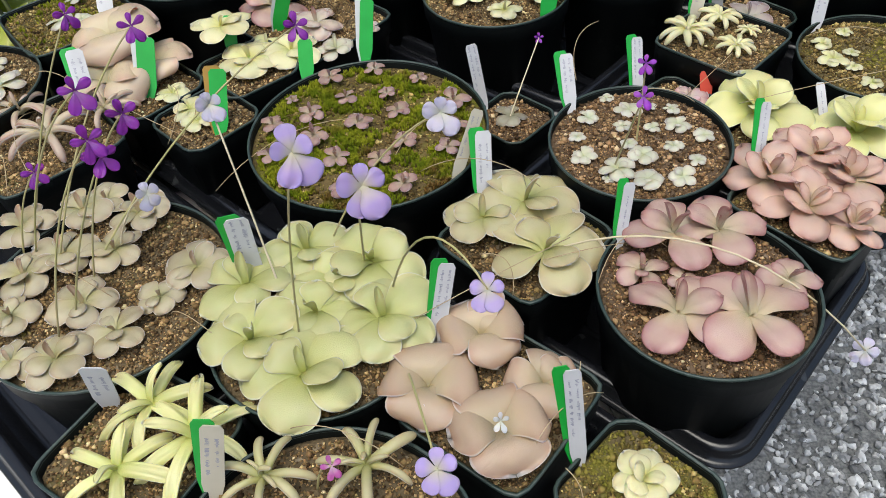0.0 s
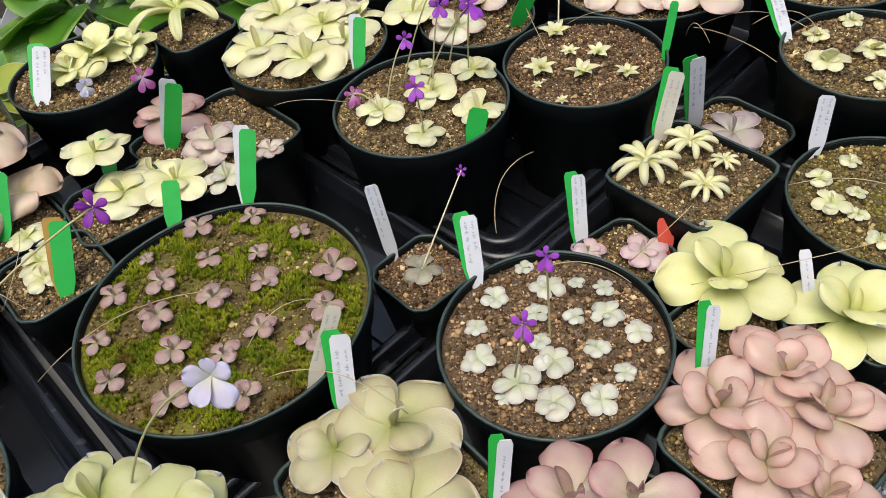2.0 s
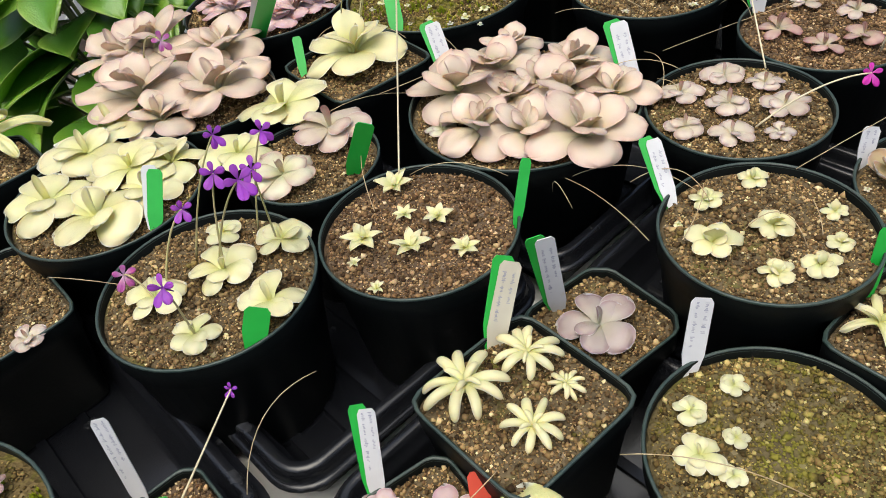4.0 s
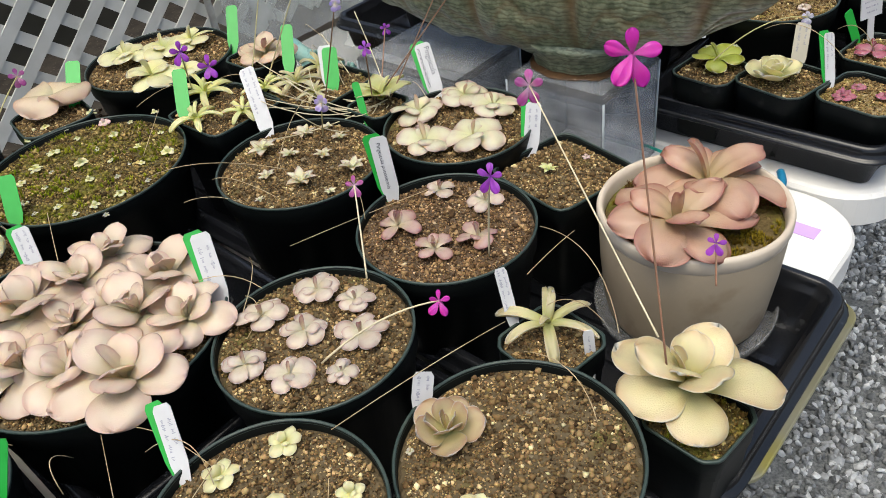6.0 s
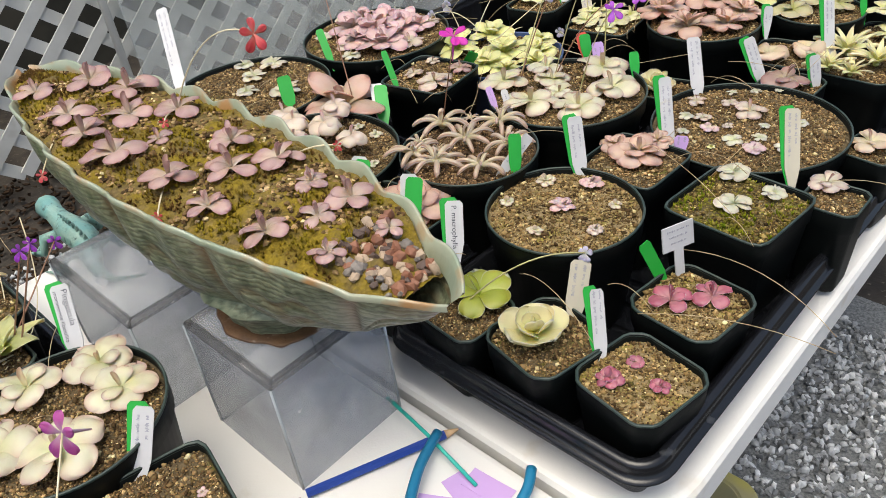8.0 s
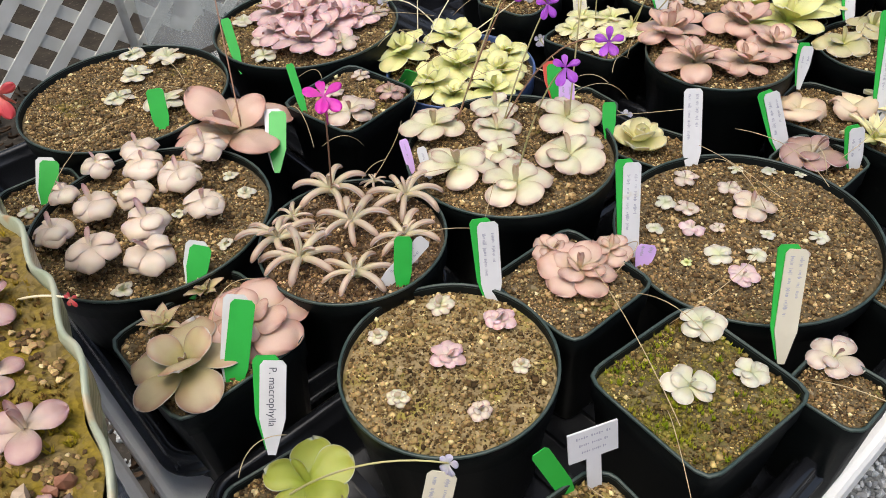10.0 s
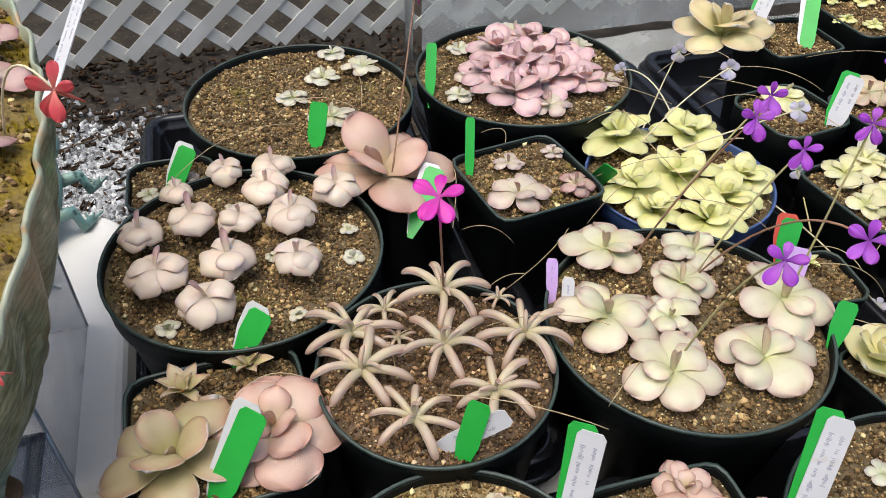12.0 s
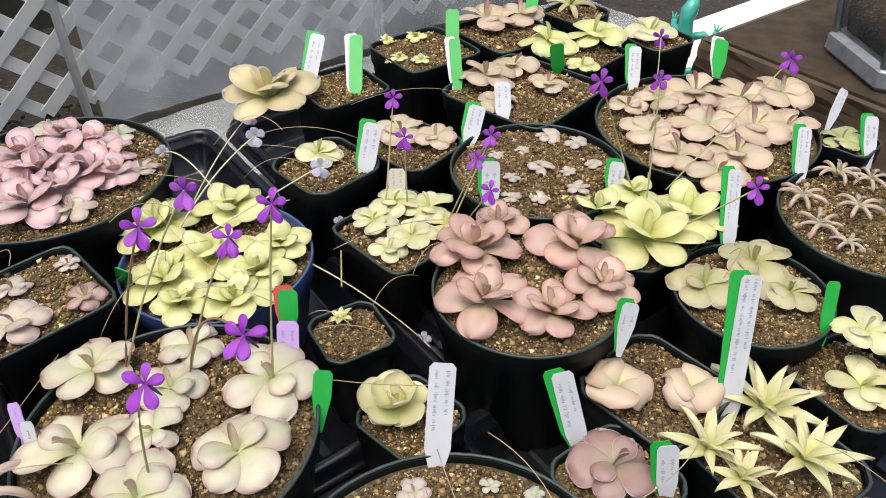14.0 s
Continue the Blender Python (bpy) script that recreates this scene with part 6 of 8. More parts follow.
label_tag((-0.154, 0.665, 0.858), (-0.151, 0.699, 0.908), "go", 0.0159, (0.24, -0.97, 0.2))
label_tag((-0.173, 0.802, 0.858), (-0.173, 0.822, 0.887), "g", 0.0133, (0.24, -0.97, 0.2))
label_tag((-0.075, 0.718, 0.876), (-0.075, 0.741, 0.906), "g", 0.0141, (0.24, -0.97, 0.2))
label_tag((-0.133, 0.852, 0.854), (-0.110, 0.863, 0.917), "gw", 0.0152, (0.24, -0.97, 0.2))
label_tag((-0.021, 0.748, 0.876), (-0.016, 0.784, 0.926), "gw", 0.0132, (0.24, -0.97, 0.2))
label_tag((-0.324, 0.858, 0.876), (-0.326, 0.890, 0.913), "w", 0.0170, (0.24, -0.97, 0.2))
label_tag((0.041, 0.936, 0.876), (0.046, 0.966, 0.920), "gw", 0.0122, (0.20, -0.98, 0.2))
label_tag((-0.280, 0.901, 0.876), (-0.278, 0.942, 0.921), "wg", 0.0170, (0.20, -0.98, 0.2))
label_tag((0.359, 0.893, 0.822), (0.352, 0.887, 0.897), "wg", 0.0138, (0.24, -0.97, 0.2))
label_tag((0.441, 0.820, 0.844), (0.449, 0.845, 0.890), "w", 0.0151, (0.24, -0.97, 0.2))
label_tag((0.317, 0.832, 0.855), (0.331, 0.861, 0.904), "cg", 0.0145, (0.24, -0.97, 0.2))
label_tag((0.160, 0.815, 0.876), (0.169, 0.830, 0.906), "g", 0.0170, (0.24, -0.97, 0.2))
label_tag((0.442, 0.946, 0.876), (0.430, 0.975, 0.910), "wg", 0.0112, (0.24, -0.97, 0.2))
label_tag((0.557, 0.873, 0.852), (0.565, 0.891, 0.898), "g", 0.0105, (0.24, -0.97, 0.2))
label_tag((0.427, 1.104, 0.876), (0.415, 1.135, 0.920), "wg", 0.0157, (0.24, -0.97, 0.2))
label_tag((0.258, 1.153, 0.876), (0.242, 1.182, 0.917), "wg", 0.0153, (0.24, -0.97, 0.2))
label_tag((0.195, 1.240, 0.876), (0.187, 1.270, 0.913), "g", 0.0156, (0.24, -0.97, 0.2))
label_tag((0.033, 1.251, 0.876), (0.086, 1.196, 0.951), "gw", 0.0170, (0.24, -0.97, 0.2))
label_tag((0.109, 1.166, 0.876), (0.103, 1.190, 0.906), "g", 0.0092, (0.24, -0.97, 0.2))
label_tag((0.192, 0.999, 0.876), (0.218, 0.991, 0.935), "g", 0.0149, (0.24, -0.97, 0.2))
label_tag((0.330, 0.929, 0.876), (0.340, 0.957, 0.922), "g", 0.0080, (0.24, -0.97, 0.2))
label_tag((0.584, 0.993, 0.867), (0.590, 1.008, 0.896), "w", 0.0139, (0.24, -0.97, 0.2))
label_tag((0.651, 1.073, 0.856), (0.642, 1.097, 0.904), "w", 0.0091, (0.24, -0.97, 0.2))
label_tag((0.702, 1.043, 0.846), (0.700, 1.051, 0.876), "w", 0.0080, (0.24, -0.97, 0.2))
label_tag((0.153, 1.481, 0.876), (0.149, 1.528, 0.917), "g", 0.0170, (0.18, -0.98, 0.2))
label_tag((0.306, 1.422, 0.876), (0.299, 1.469, 0.920), "g", 0.0152, (0.24, -0.97, 0.2))
label_tag((0.413, 1.367, 0.876), (0.389, 1.425, 0.931), "w", 0.0170, (0.10, -0.99, 0.2))
label_tag((0.553, 1.228, 0.876), (0.547, 1.241, 0.933), "wg", 0.0157, (0.04, -1.00, 0.2), ('Pinguicula potosiensis',))
label_tag((0.590, 1.415, 0.876), (0.577, 1.448, 0.924), "wg", 0.0170, (0.04, -1.00, 0.2), ('Pinguicula', 'moranensis libelulita'))
label_tag((0.680, 1.305, 0.862), (0.687, 1.332, 0.903), "wg", 0.0150, (0.04, -1.00, 0.2))
label_tag((0.409, 1.516, 0.876), (0.408, 1.557, 0.918), "g", 0.0146, (0.07, -1.00, 0.2))
label_tag((0.320, 1.602, 0.876), (0.320, 1.642, 0.918), "g", 0.0145, (0.07, -1.00, 0.2))
label_tag((0.470, 1.455, 0.876), (0.469, 1.487, 0.916), "gw", 0.0170, (0.07, -1.00, 0.2))
label_tag((0.514, 1.382, 0.876), (0.507, 1.401, 0.907), "g", 0.0080, (0.04, -1.00, 0.2))
label_tag((0.997, 1.488, 0.830), (1.006, 1.512, 0.875), "c", 0.0183, (0.12, -0.99, 0.2))
label_tag((1.015, 1.436, 0.828), (1.012, 1.462, 0.887), "wg", 0.0111, (0.12, -0.99, 0.2))
label_tag((1.020, 1.663, 0.867), (1.015, 1.684, 0.920), "wg", 0.0154, (0.25, -0.97, 0.2))
label_tag((1.124, 1.737, 0.846), (1.120, 1.769, 0.915), "wg", 0.0144, (0.25, -0.97, 0.2))
label_tag((1.133, 1.728, 0.846), (1.137, 1.738, 0.868), "l", 0.0166, (0.25, -0.97, 0.2))
label_tag((1.224, 1.643, 0.858), (1.226, 1.679, 0.919), "cg", 0.0164, (0.22, -0.98, 0.2))
label_tag((1.184, 1.871, 0.846), (1.180, 1.908, 0.906), "w", 0.0176, (0.25, -0.97, 0.2))
label_tag((0.851, 1.568, 0.864), (0.857, 1.601, 0.911), "gw", 0.0165, (0.25, -0.97, 0.2))
label_tag((0.896, 1.522, 0.876), (0.897, 1.549, 0.918), "wg", 0.0162, (0.25, -0.97, 0.2), ('P. macrophylla',))
label_tag((0.953, 1.660, 0.876), (0.954, 1.674, 0.910), "g", 0.0133, (0.25, -0.97, 0.2))
label_tag((0.937, 1.658, 0.876), (0.966, 1.678, 0.904), "w", 0.0118, (0.25, -0.97, 0.2))
label_tag((0.792, 1.649, 0.876), (0.797, 1.670, 0.901), "gw", 0.0163, (0.25, -0.97, 0.2))
label_tag((0.597, 1.757, 0.856), (0.597, 1.781, 0.883), "gw", 0.0170, (0.25, -0.97, 0.2))
label_tag((0.675, 1.855, 0.876), (0.668, 1.873, 0.908), "g", 0.0170, (0.25, -0.97, 0.2))
label_tag((0.794, 1.838, 0.856), (0.788, 1.879, 0.889), "gw", 0.0167, (0.25, -0.97, 0.2))
label_tag((0.705, 1.989, 0.876), (0.691, 2.012, 0.913), "g", 0.0108, (0.25, -0.97, 0.2))
label_tag((0.806, 1.901, 0.871), (0.792, 1.922, 0.911), "g", 0.0081, (0.25, -0.97, 0.2))
label_tag((0.884, 1.983, 0.847), (0.908, 1.961, 0.888), "g", 0.0143, (0.25, -0.97, 0.2))
label_tag((0.935, 1.803, 0.876), (0.926, 1.815, 0.903), "l", 0.0080, (0.25, -0.97, 0.2))
label_tag((0.952, 1.792, 0.876), (0.944, 1.804, 0.903), "w", 0.0083, (0.25, -0.97, 0.2))
label_tag((1.067, 1.910, 0.876), (1.065, 1.922, 0.902), "l", 0.0153, (0.25, -0.97, 0.2))
label_tag((1.055, 1.940, 0.876), (1.052, 1.952, 0.899), "gr", 0.0145, (0.23, -0.97, 0.2))
label_tag((1.106, 1.871, 0.876), (1.105, 1.885, 0.899), "g", 0.0126, (0.25, -0.97, 0.2))
label_tag((1.294, 1.985, 0.876), (1.296, 1.995, 0.900), "wg", 0.0123, (0.24, -0.97, 0.2))
label_tag((1.127, 2.230, 0.876), (1.131, 2.257, 0.908), "wg", 0.0170, (0.24, -0.97, 0.2))
label_tag((1.043, 2.151, 0.876), (1.045, 2.180, 0.916), "wg", 0.0170, (0.24, -0.97, 0.2))
label_tag((0.920, 2.317, 0.876), (0.921, 2.356, 0.917), "wg", 0.0168, (0.24, -0.97, 0.2))
label_tag((0.982, 2.303, 0.876), (0.963, 2.370, 0.920), "gw", 0.0151, (0.24, -0.97, 0.2))
label_tag((1.090, 2.343, 0.876), (1.076, 2.383, 0.921), "gw", 0.0128, (0.24, -0.97, 0.2))
label_tag((1.152, 2.288, 0.876), (1.145, 2.312, 0.908), "w", 0.0170, (0.24, -0.97, 0.2))
label_tag((1.195, 2.412, 0.876), (1.190, 2.404, 0.918), "g", 0.0159, (0.24, -0.97, 0.2))
label_tag((1.063, 2.429, 0.876), (1.053, 2.473, 0.921), "g", 0.0166, (0.24, -0.97, 0.2))
label_tag((1.139, 2.546, 0.876), (1.138, 2.585, 0.911), "g", 0.0164, (0.24, -0.97, 0.2))
label_tag((1.169, 2.129, 0.876), (1.165, 2.147, 0.906), "wg", 0.0162, (0.24, -0.97, 0.2))
label_tag((1.282, 2.389, 0.876), (1.278, 2.420, 0.912), "wg", 0.0140, (0.24, -0.97, 0.2))
label_tag((1.376, 2.461, 0.876), (1.377, 2.489, 0.901), "gw", 0.0170, (0.24, -0.97, 0.2))
label_tag((1.275, 2.173, 0.876), (1.275, 2.188, 0.900), "wg", 0.0145, (0.24, -0.97, 0.2))
label_tag((1.378, 2.137, 0.858), (1.373, 2.175, 0.918), "wg", 0.0118, (0.24, -0.97, 0.2))
label_tag((1.443, 2.237, 0.876), (1.440, 2.268, 0.919), "wg", 0.0127, (0.24, -0.97, 0.2))
label_tag((1.513, 2.296, 0.876), (1.510, 2.317, 0.906), "wg", 0.0133, (0.24, -0.97, 0.2))
label_tag((1.485, 2.357, 0.876), (1.497, 2.386, 0.908), "w", 0.0106, (0.24, -0.97, 0.2))
label_tag((1.376, 1.967, 0.831), (1.373, 2.016, 0.933), "wg", 0.0147, (0.24, -0.97, 0.2))
label_tag((1.275, 1.917, 0.834), (1.256, 1.933, 0.886), "wg", 0.0151, (0.24, -0.97, 0.2))
label_tag((1.334, 1.892, 0.834), (1.329, 1.901, 0.868), "wg", 0.0141, (0.24, -0.97, 0.2))
label_tag((1.445, 2.051, 0.858), (1.444, 2.067, 0.893), "g", 0.0104, (0.24, -0.97, 0.2))
label_tag((1.078, 2.140, 0.860), (1.073, 2.159, 0.887), "c", 0.0161, (0.24, -0.97, 0.2))
label_tag((0.633, 1.659, 0.991), (0.604, 1.734, 1.051), "w", 0.0122, (0.12, -0.99, 0.2))

# ---- the flowers ----
flower((0.006, 0.473, 0.878), (0.035, 0.389, 1.034), "lilac", 0.034, (0.17, -0.73, 0.66), 0.02, 0.0, STEM)
flower((-0.032, 0.405, 0.878), (0.003, 0.391, 1.056), "lilac", 0.034, (0.26, -0.75, 0.61), 0.02, 0.0, STEM)
flower((-0.024, 0.495, 0.878), (0.070, 0.493, 1.001), "pale", 0.03, (0.07, -0.80, 0.59), 0.02, 0.0, STEM)
flower((0.027, 0.444, 0.878), (0.098, 0.356, 0.988), "lilac", 0.026, (0.01, -0.64, 0.77), 0.05, 0.0, STEM)
flower((-0.051, 0.446, 0.878), (-0.082, 0.505, 1.006), "pale", 0.024, (0.35, -0.76, 0.54), 0.01, 0.0, PALE_STEM)
flower((-0.189, 0.496, 0.878), (-0.136, 0.480, 0.952), "pale", 0.022, (0.42, -0.67, 0.60), 0.01, 0.0, PALE_STEM)
flower((-0.203, 0.478, 0.878), (-0.045, 0.617, 0.995), "purple", 0.026, (0.24, -0.84, 0.49), 0.02, 0.0, STEM)
flower((-0.232, 0.479, 0.878), (-0.148, 0.572, 1.027), "purple", 0.026, (0.42, -0.79, 0.45), 0.02, 0.0, STEM)
flower((-0.255, 0.492, 0.878), (-0.137, 0.460, 1.051), "purple", 0.026, (0.48, -0.73, 0.49), 0.02, 0.0, STEM)
flower((-0.197, 0.461, 0.878), (-0.127, 0.479, 1.020), "purple", 0.026, (0.44, -0.73, 0.52), 0.02, 0.0, STEM)
flower((-0.205, 0.410, 0.878), (-0.124, 0.430, 1.038), "purple", 0.026, (0.48, -0.70, 0.54), 0.02, 0.0, STEM)
flower((-0.200, 0.429, 0.878), (-0.123, 0.433, 1.024), "purple", 0.026, (0.47, -0.69, 0.56), 0.01, 0.0, STEM)
flower((-0.265, 0.492, 0.878), (-0.225, 0.503, 0.955), "purple", 0.022, (0.53, -0.65, 0.55), 0.01, 0.0, STEM)
flower((-0.274, 0.537, 0.878), (-0.204, 0.593, 1.027), "purple", 0.022, (0.48, -0.77, 0.42), 0.01, 0.0, STEM)
flower((0.118, 0.709, 0.825), (0.152, 0.786, 0.871), "violet", 0.013, (-0.06, -0.85, 0.52), 0.0, 0.0, PALE_STEM)
flower((0.223, 0.607, 0.873), (0.222, 0.608, 0.954), "violet", 0.018, (-0.19, -0.82, 0.55), 0.0, 0.0, STEM)
flower((0.200, 0.577, 0.873), (0.210, 0.550, 0.965), "violet", 0.018, (-0.19, -0.79, 0.58), 0.0, 0.0, STEM)
flower((0.132, 0.493, 0.863), (0.359, 0.420, 0.836), "pale", 0.022, (-0.42, -0.52, 0.74), 0.06, 0.0, PALE_STEM)
flower((0.043, 0.381, 0.878), (0.072, 0.272, 0.955), "lilac", 0.026, (0.08, -0.45, 0.89), 0.01, 0.0, STEM)
flower((-0.005, 0.299, 0.878), (0.009, 0.297, 0.910), "pinkp", 0.016, (0.21, -0.45, 0.87), 0.01, 0.0, STEM)
flower((0.107, 0.332, 0.870), (0.103, 0.326, 0.907), "white", 0.014, (0.00, -0.51, 0.86), 0.0, 0.0, STEM)
flower((0.081, 0.852, 0.878), (0.050, 0.870, 0.893), "pinkp", 0.022, (0.25, -0.80, 0.54), 0.01, 0.0, STEM)
flower((0.119, 0.822, 0.878), (0.119, 0.816, 0.934), "violet", 0.022, (0.17, -0.82, 0.55), 0.01, 0.0, STEM)
flower((0.079, 0.866, 0.878), (0.100, 0.896, 0.931), "violet", 0.022, (0.18, -0.85, 0.50), 0.01, 0.0, STEM)
flower((0.120, 0.882, 0.878), (0.134, 0.897, 0.960), "violet", 0.022, (0.19, -0.84, 0.51), 0.01, 0.0, STEM)
flower((0.151, 0.915, 0.878), (0.160, 0.900, 0.960), "violet", 0.022, (0.15, -0.84, 0.52), 0.01, 0.0, STEM)
flower((-0.229, 0.992, 0.878), (-0.125, 0.846, 0.938), "pinkp", 0.026, (0.48, -0.74, 0.47), 0.01, 0.0, STEM)
flower((-0.239, 0.974, 0.878), (-0.146, 0.798, 0.963), "pale", 0.018, (0.54, -0.71, 0.45), 0.01, 0.0, STEM)
flower((0.539, 1.122, 0.878), (0.531, 1.186, 0.923), "pinkp", 0.02, (-0.02, -0.89, 0.45), 0.0, 0.0, PALE_STEM)
flower((0.515, 1.035, 0.878), (0.600, 1.059, 0.906), "magenta", 0.02, (-0.14, -0.82, 0.55), 0.01, 0.0, PALE_STEM)
flower((0.635, 1.137, 0.878), (0.642, 1.122, 0.962), "violet", 0.024, (-0.20, -0.88, 0.44), 0.01, 0.0, PALE_STEM)
flower((0.743, 1.029, 0.886), (0.680, 1.266, 0.955), "pinkp", 0.034, (-0.21, -0.91, 0.37), 0.0, 0.0, PALE_STEM)
flower((0.743, 1.004, 0.886), (0.727, 1.072, 1.067), "magenta", 0.04, (-0.17, -0.89, 0.42), 0.0, 0.0, BROWN_STEM)
flower((0.795, 1.082, 0.878), (0.797, 1.100, 0.903), "violet", 0.018, (-0.33, -0.78, 0.54), 0.0, 0.0, BROWN_STEM)
flower((0.300, 1.482, 0.878), (0.355, 1.357, 0.981), "violet", 0.024, (0.27, -0.91, 0.32), 0.0, 0.0, STEM)
flower((0.279, 1.532, 0.878), (0.383, 1.344, 0.969), "violet", 0.026, (0.24, -0.91, 0.35), 0.0, 0.0, STEM)
flower((0.473, 1.352, 0.878), (0.495, 1.287, 0.948), "lilac", 0.018, (0.03, -0.93, 0.37), 0.0, 0.0, STEM)
flower((0.527, 1.423, 0.878), (0.530, 1.529, 0.913), "violet", 0.016, (0.22, -0.88, 0.42), 0.0, 0.0, BROWN_STEM)
flower((0.519, 1.417, 0.878), (0.536, 1.330, 0.977), "violet", 0.016, (0.28, -0.84, 0.46), 0.0, 0.0, BROWN_STEM)
flower((0.465, 1.427, 0.878), (0.512, 1.355, 1.011), "lilac", 0.014, (0.31, -0.87, 0.40), 0.0, 0.0, BROWN_STEM)
flower((0.526, 1.432, 0.878), (0.627, 1.369, 1.015), "violet", 0.014, (0.13, -0.91, 0.40), 0.0, 0.0, BROWN_STEM)
flower((0.538, 1.421, 0.878), (0.603, 1.410, 0.993), "violet", 0.014, (0.16, -0.90, 0.40), 0.0, 0.0, BROWN_STEM)
flower((0.388, 1.467, 0.878), (0.464, 1.503, 1.020), "violet", 0.014, (0.40, -0.85, 0.35), 0.0, 0.0, STEM)
flower((0.371, 1.471, 0.878), (0.412, 1.530, 1.020), "violet", 0.014, (0.44, -0.83, 0.33), 0.0, 0.0, STEM)
flower((0.893, 1.502, 0.828), (1.009, 1.514, 0.879), "pale", 0.016, (-0.33, -0.80, 0.49), 0.02, 0.0, STEM)
flower((0.675, 1.501, 0.986), (0.692, 1.431, 0.995), "red", 0.012, (0.26, -0.84, 0.48), 0.005, 0.0, PALE_STEM)
flower((0.526, 1.635, 0.986), (0.555, 1.520, 0.987), "red", 0.012, (0.41, -0.82, 0.41), 0.005, 0.0, PALE_STEM)
flower((0.640, 1.617, 0.986), (0.655, 1.561, 1.008), "red", 0.01, (0.27, -0.88, 0.38), 0.005, 0.0, PALE_STEM)
flower((0.765, 1.516, 0.986), (0.812, 1.517, 0.998), "red", 0.01, (0.05, -0.90, 0.43), 0.005, 0.0, PALE_STEM)
flower((0.636, 1.629, 0.986), (0.732, 1.621, 1.057), "red", 0.034, (0.31, -0.90, 0.32), 0.03, 0.0, PALE_STEM)
flower((0.872, 1.763, 0.878), (0.899, 1.715, 1.004), "magenta", 0.036, (0.20, -0.40, 0.88), 0.0, 0.0, BROWN_STEM)
flower((0.754, 1.862, 0.878), (0.722, 1.946, 1.010), "magenta", 0.036, (0.25, -0.42, 0.86), 0.0, 0.0, BROWN_STEM)
flower((0.964, 1.871, 0.878), (1.015, 1.915, 1.010), "violet", 0.026, (0.21, -0.80, 0.56), 0.01, 0.0, STEM)
flower((0.964, 1.871, 0.878), (1.018, 1.863, 1.020), "violet", 0.026, (0.23, -0.77, 0.60), 0.01, 0.0, BROWN_STEM)
flower((1.008, 1.879, 0.878), (1.045, 1.905, 0.986), "violet", 0.026, (0.14, -0.78, 0.61), 0.01, 0.0, STEM)
flower((1.008, 1.879, 0.878), (1.096, 1.822, 0.994), "violet", 0.03, (0.03, -0.71, 0.71), 0.03, 0.0, BROWN_STEM)
flower((1.027, 1.796, 0.878), (1.064, 1.781, 0.994), "violet", 0.028, (0.13, -0.64, 0.76), 0.02, 0.0, STEM)
flower((1.069, 1.881, 0.878), (1.075, 1.911, 1.012), "violet", 0.026, (0.08, -0.82, 0.57), 0.01, 0.0, STEM)
flower((0.997, 2.055, 0.850), (1.133, 2.026, 0.799), "pale", 0.022, (-0.04, -0.71, 0.70), 0.01, 0.0, PALE_STEM)
flower((0.936, 2.070, 0.850), (0.989, 2.143, 0.846), "pale", 0.018, (0.16, -0.81, 0.57), 0.01, 0.0, PALE_STEM)
flower((0.895, 2.041, 0.850), (0.942, 2.139, 0.912), "pale", 0.022, (0.24, -0.83, 0.50), 0.01, 0.0, PALE_STEM)
flower((0.894, 2.057, 0.850), (0.850, 2.297, 0.839), "pale", 0.022, (0.29, -0.83, 0.47), 0.01, 0.0, PALE_STEM)
flower((0.916, 2.055, 0.850), (1.014, 2.117, 0.903), "pale", 0.022, (0.14, -0.84, 0.53), 0.0, 0.0, PALE_STEM)
flower((0.895, 2.041, 0.850), (0.831, 2.035, 0.846), "pale", 0.018, (0.40, -0.69, 0.60), 0.01, 0.0, PALE_STEM)
flower((0.921, 2.101, 0.850), (0.838, 2.140, 0.879), "pale", 0.018, (0.36, -0.78, 0.51), 0.02, 0.0, PALE_STEM)
flower((1.094, 2.120, 0.862), (1.093, 2.123, 0.940), "violet", 0.022, (0.01, -0.87, 0.49), 0.0, 0.0, STEM)
flower((1.076, 2.107, 0.862), (1.067, 2.177, 0.947), "violet", 0.022, (0.05, -0.89, 0.45), 0.0, 0.0, STEM)
flower((1.137, 2.112, 0.862), (1.165, 2.143, 0.940), "violet", 0.022, (-0.09, -0.88, 0.47), 0.0, 0.0, STEM)
flower((1.133, 2.111, 0.862), (1.161, 2.103, 0.940), "violet", 0.022, (-0.09, -0.86, 0.50), 0.0, 0.0, STEM)
flower((1.148, 2.115, 0.862), (1.176, 2.085, 0.923), "violet", 0.022, (-0.12, -0.84, 0.53), 0.0, 0.0, STEM)
flower((1.291, 2.182, 0.878), (1.251, 2.142, 1.001), "violet", 0.024, (-0.22, -0.89, 0.39), 0.0, 0.0, STEM)
flower((1.305, 2.146, 0.862), (1.305, 2.451, 0.915), "violet", 0.024, (-0.21, -0.91, 0.35), 0.0, 0.0, STEM)
flower((1.305, 2.146, 0.862), (1.298, 2.183, 0.989), "violet", 0.02, (-0.05, -0.91, 0.42), 0.0, 0.0, STEM)
flower((1.321, 2.189, 0.878), (1.411, 2.269, 0.980), "violet", 0.024, (-0.19, -0.90, 0.38), 0.0, 0.0, STEM)
flower((1.306, 2.121, 0.862), (1.382, 2.116, 0.937), "violet", 0.024, (-0.18, -0.83, 0.52), 0.0, 0.0, STEM)
flower((1.064, 2.022, 0.850), (1.031, 2.111, 0.848), "pale", 0.018, (0.11, -0.80, 0.59), 0.0, 0.0, STEM)
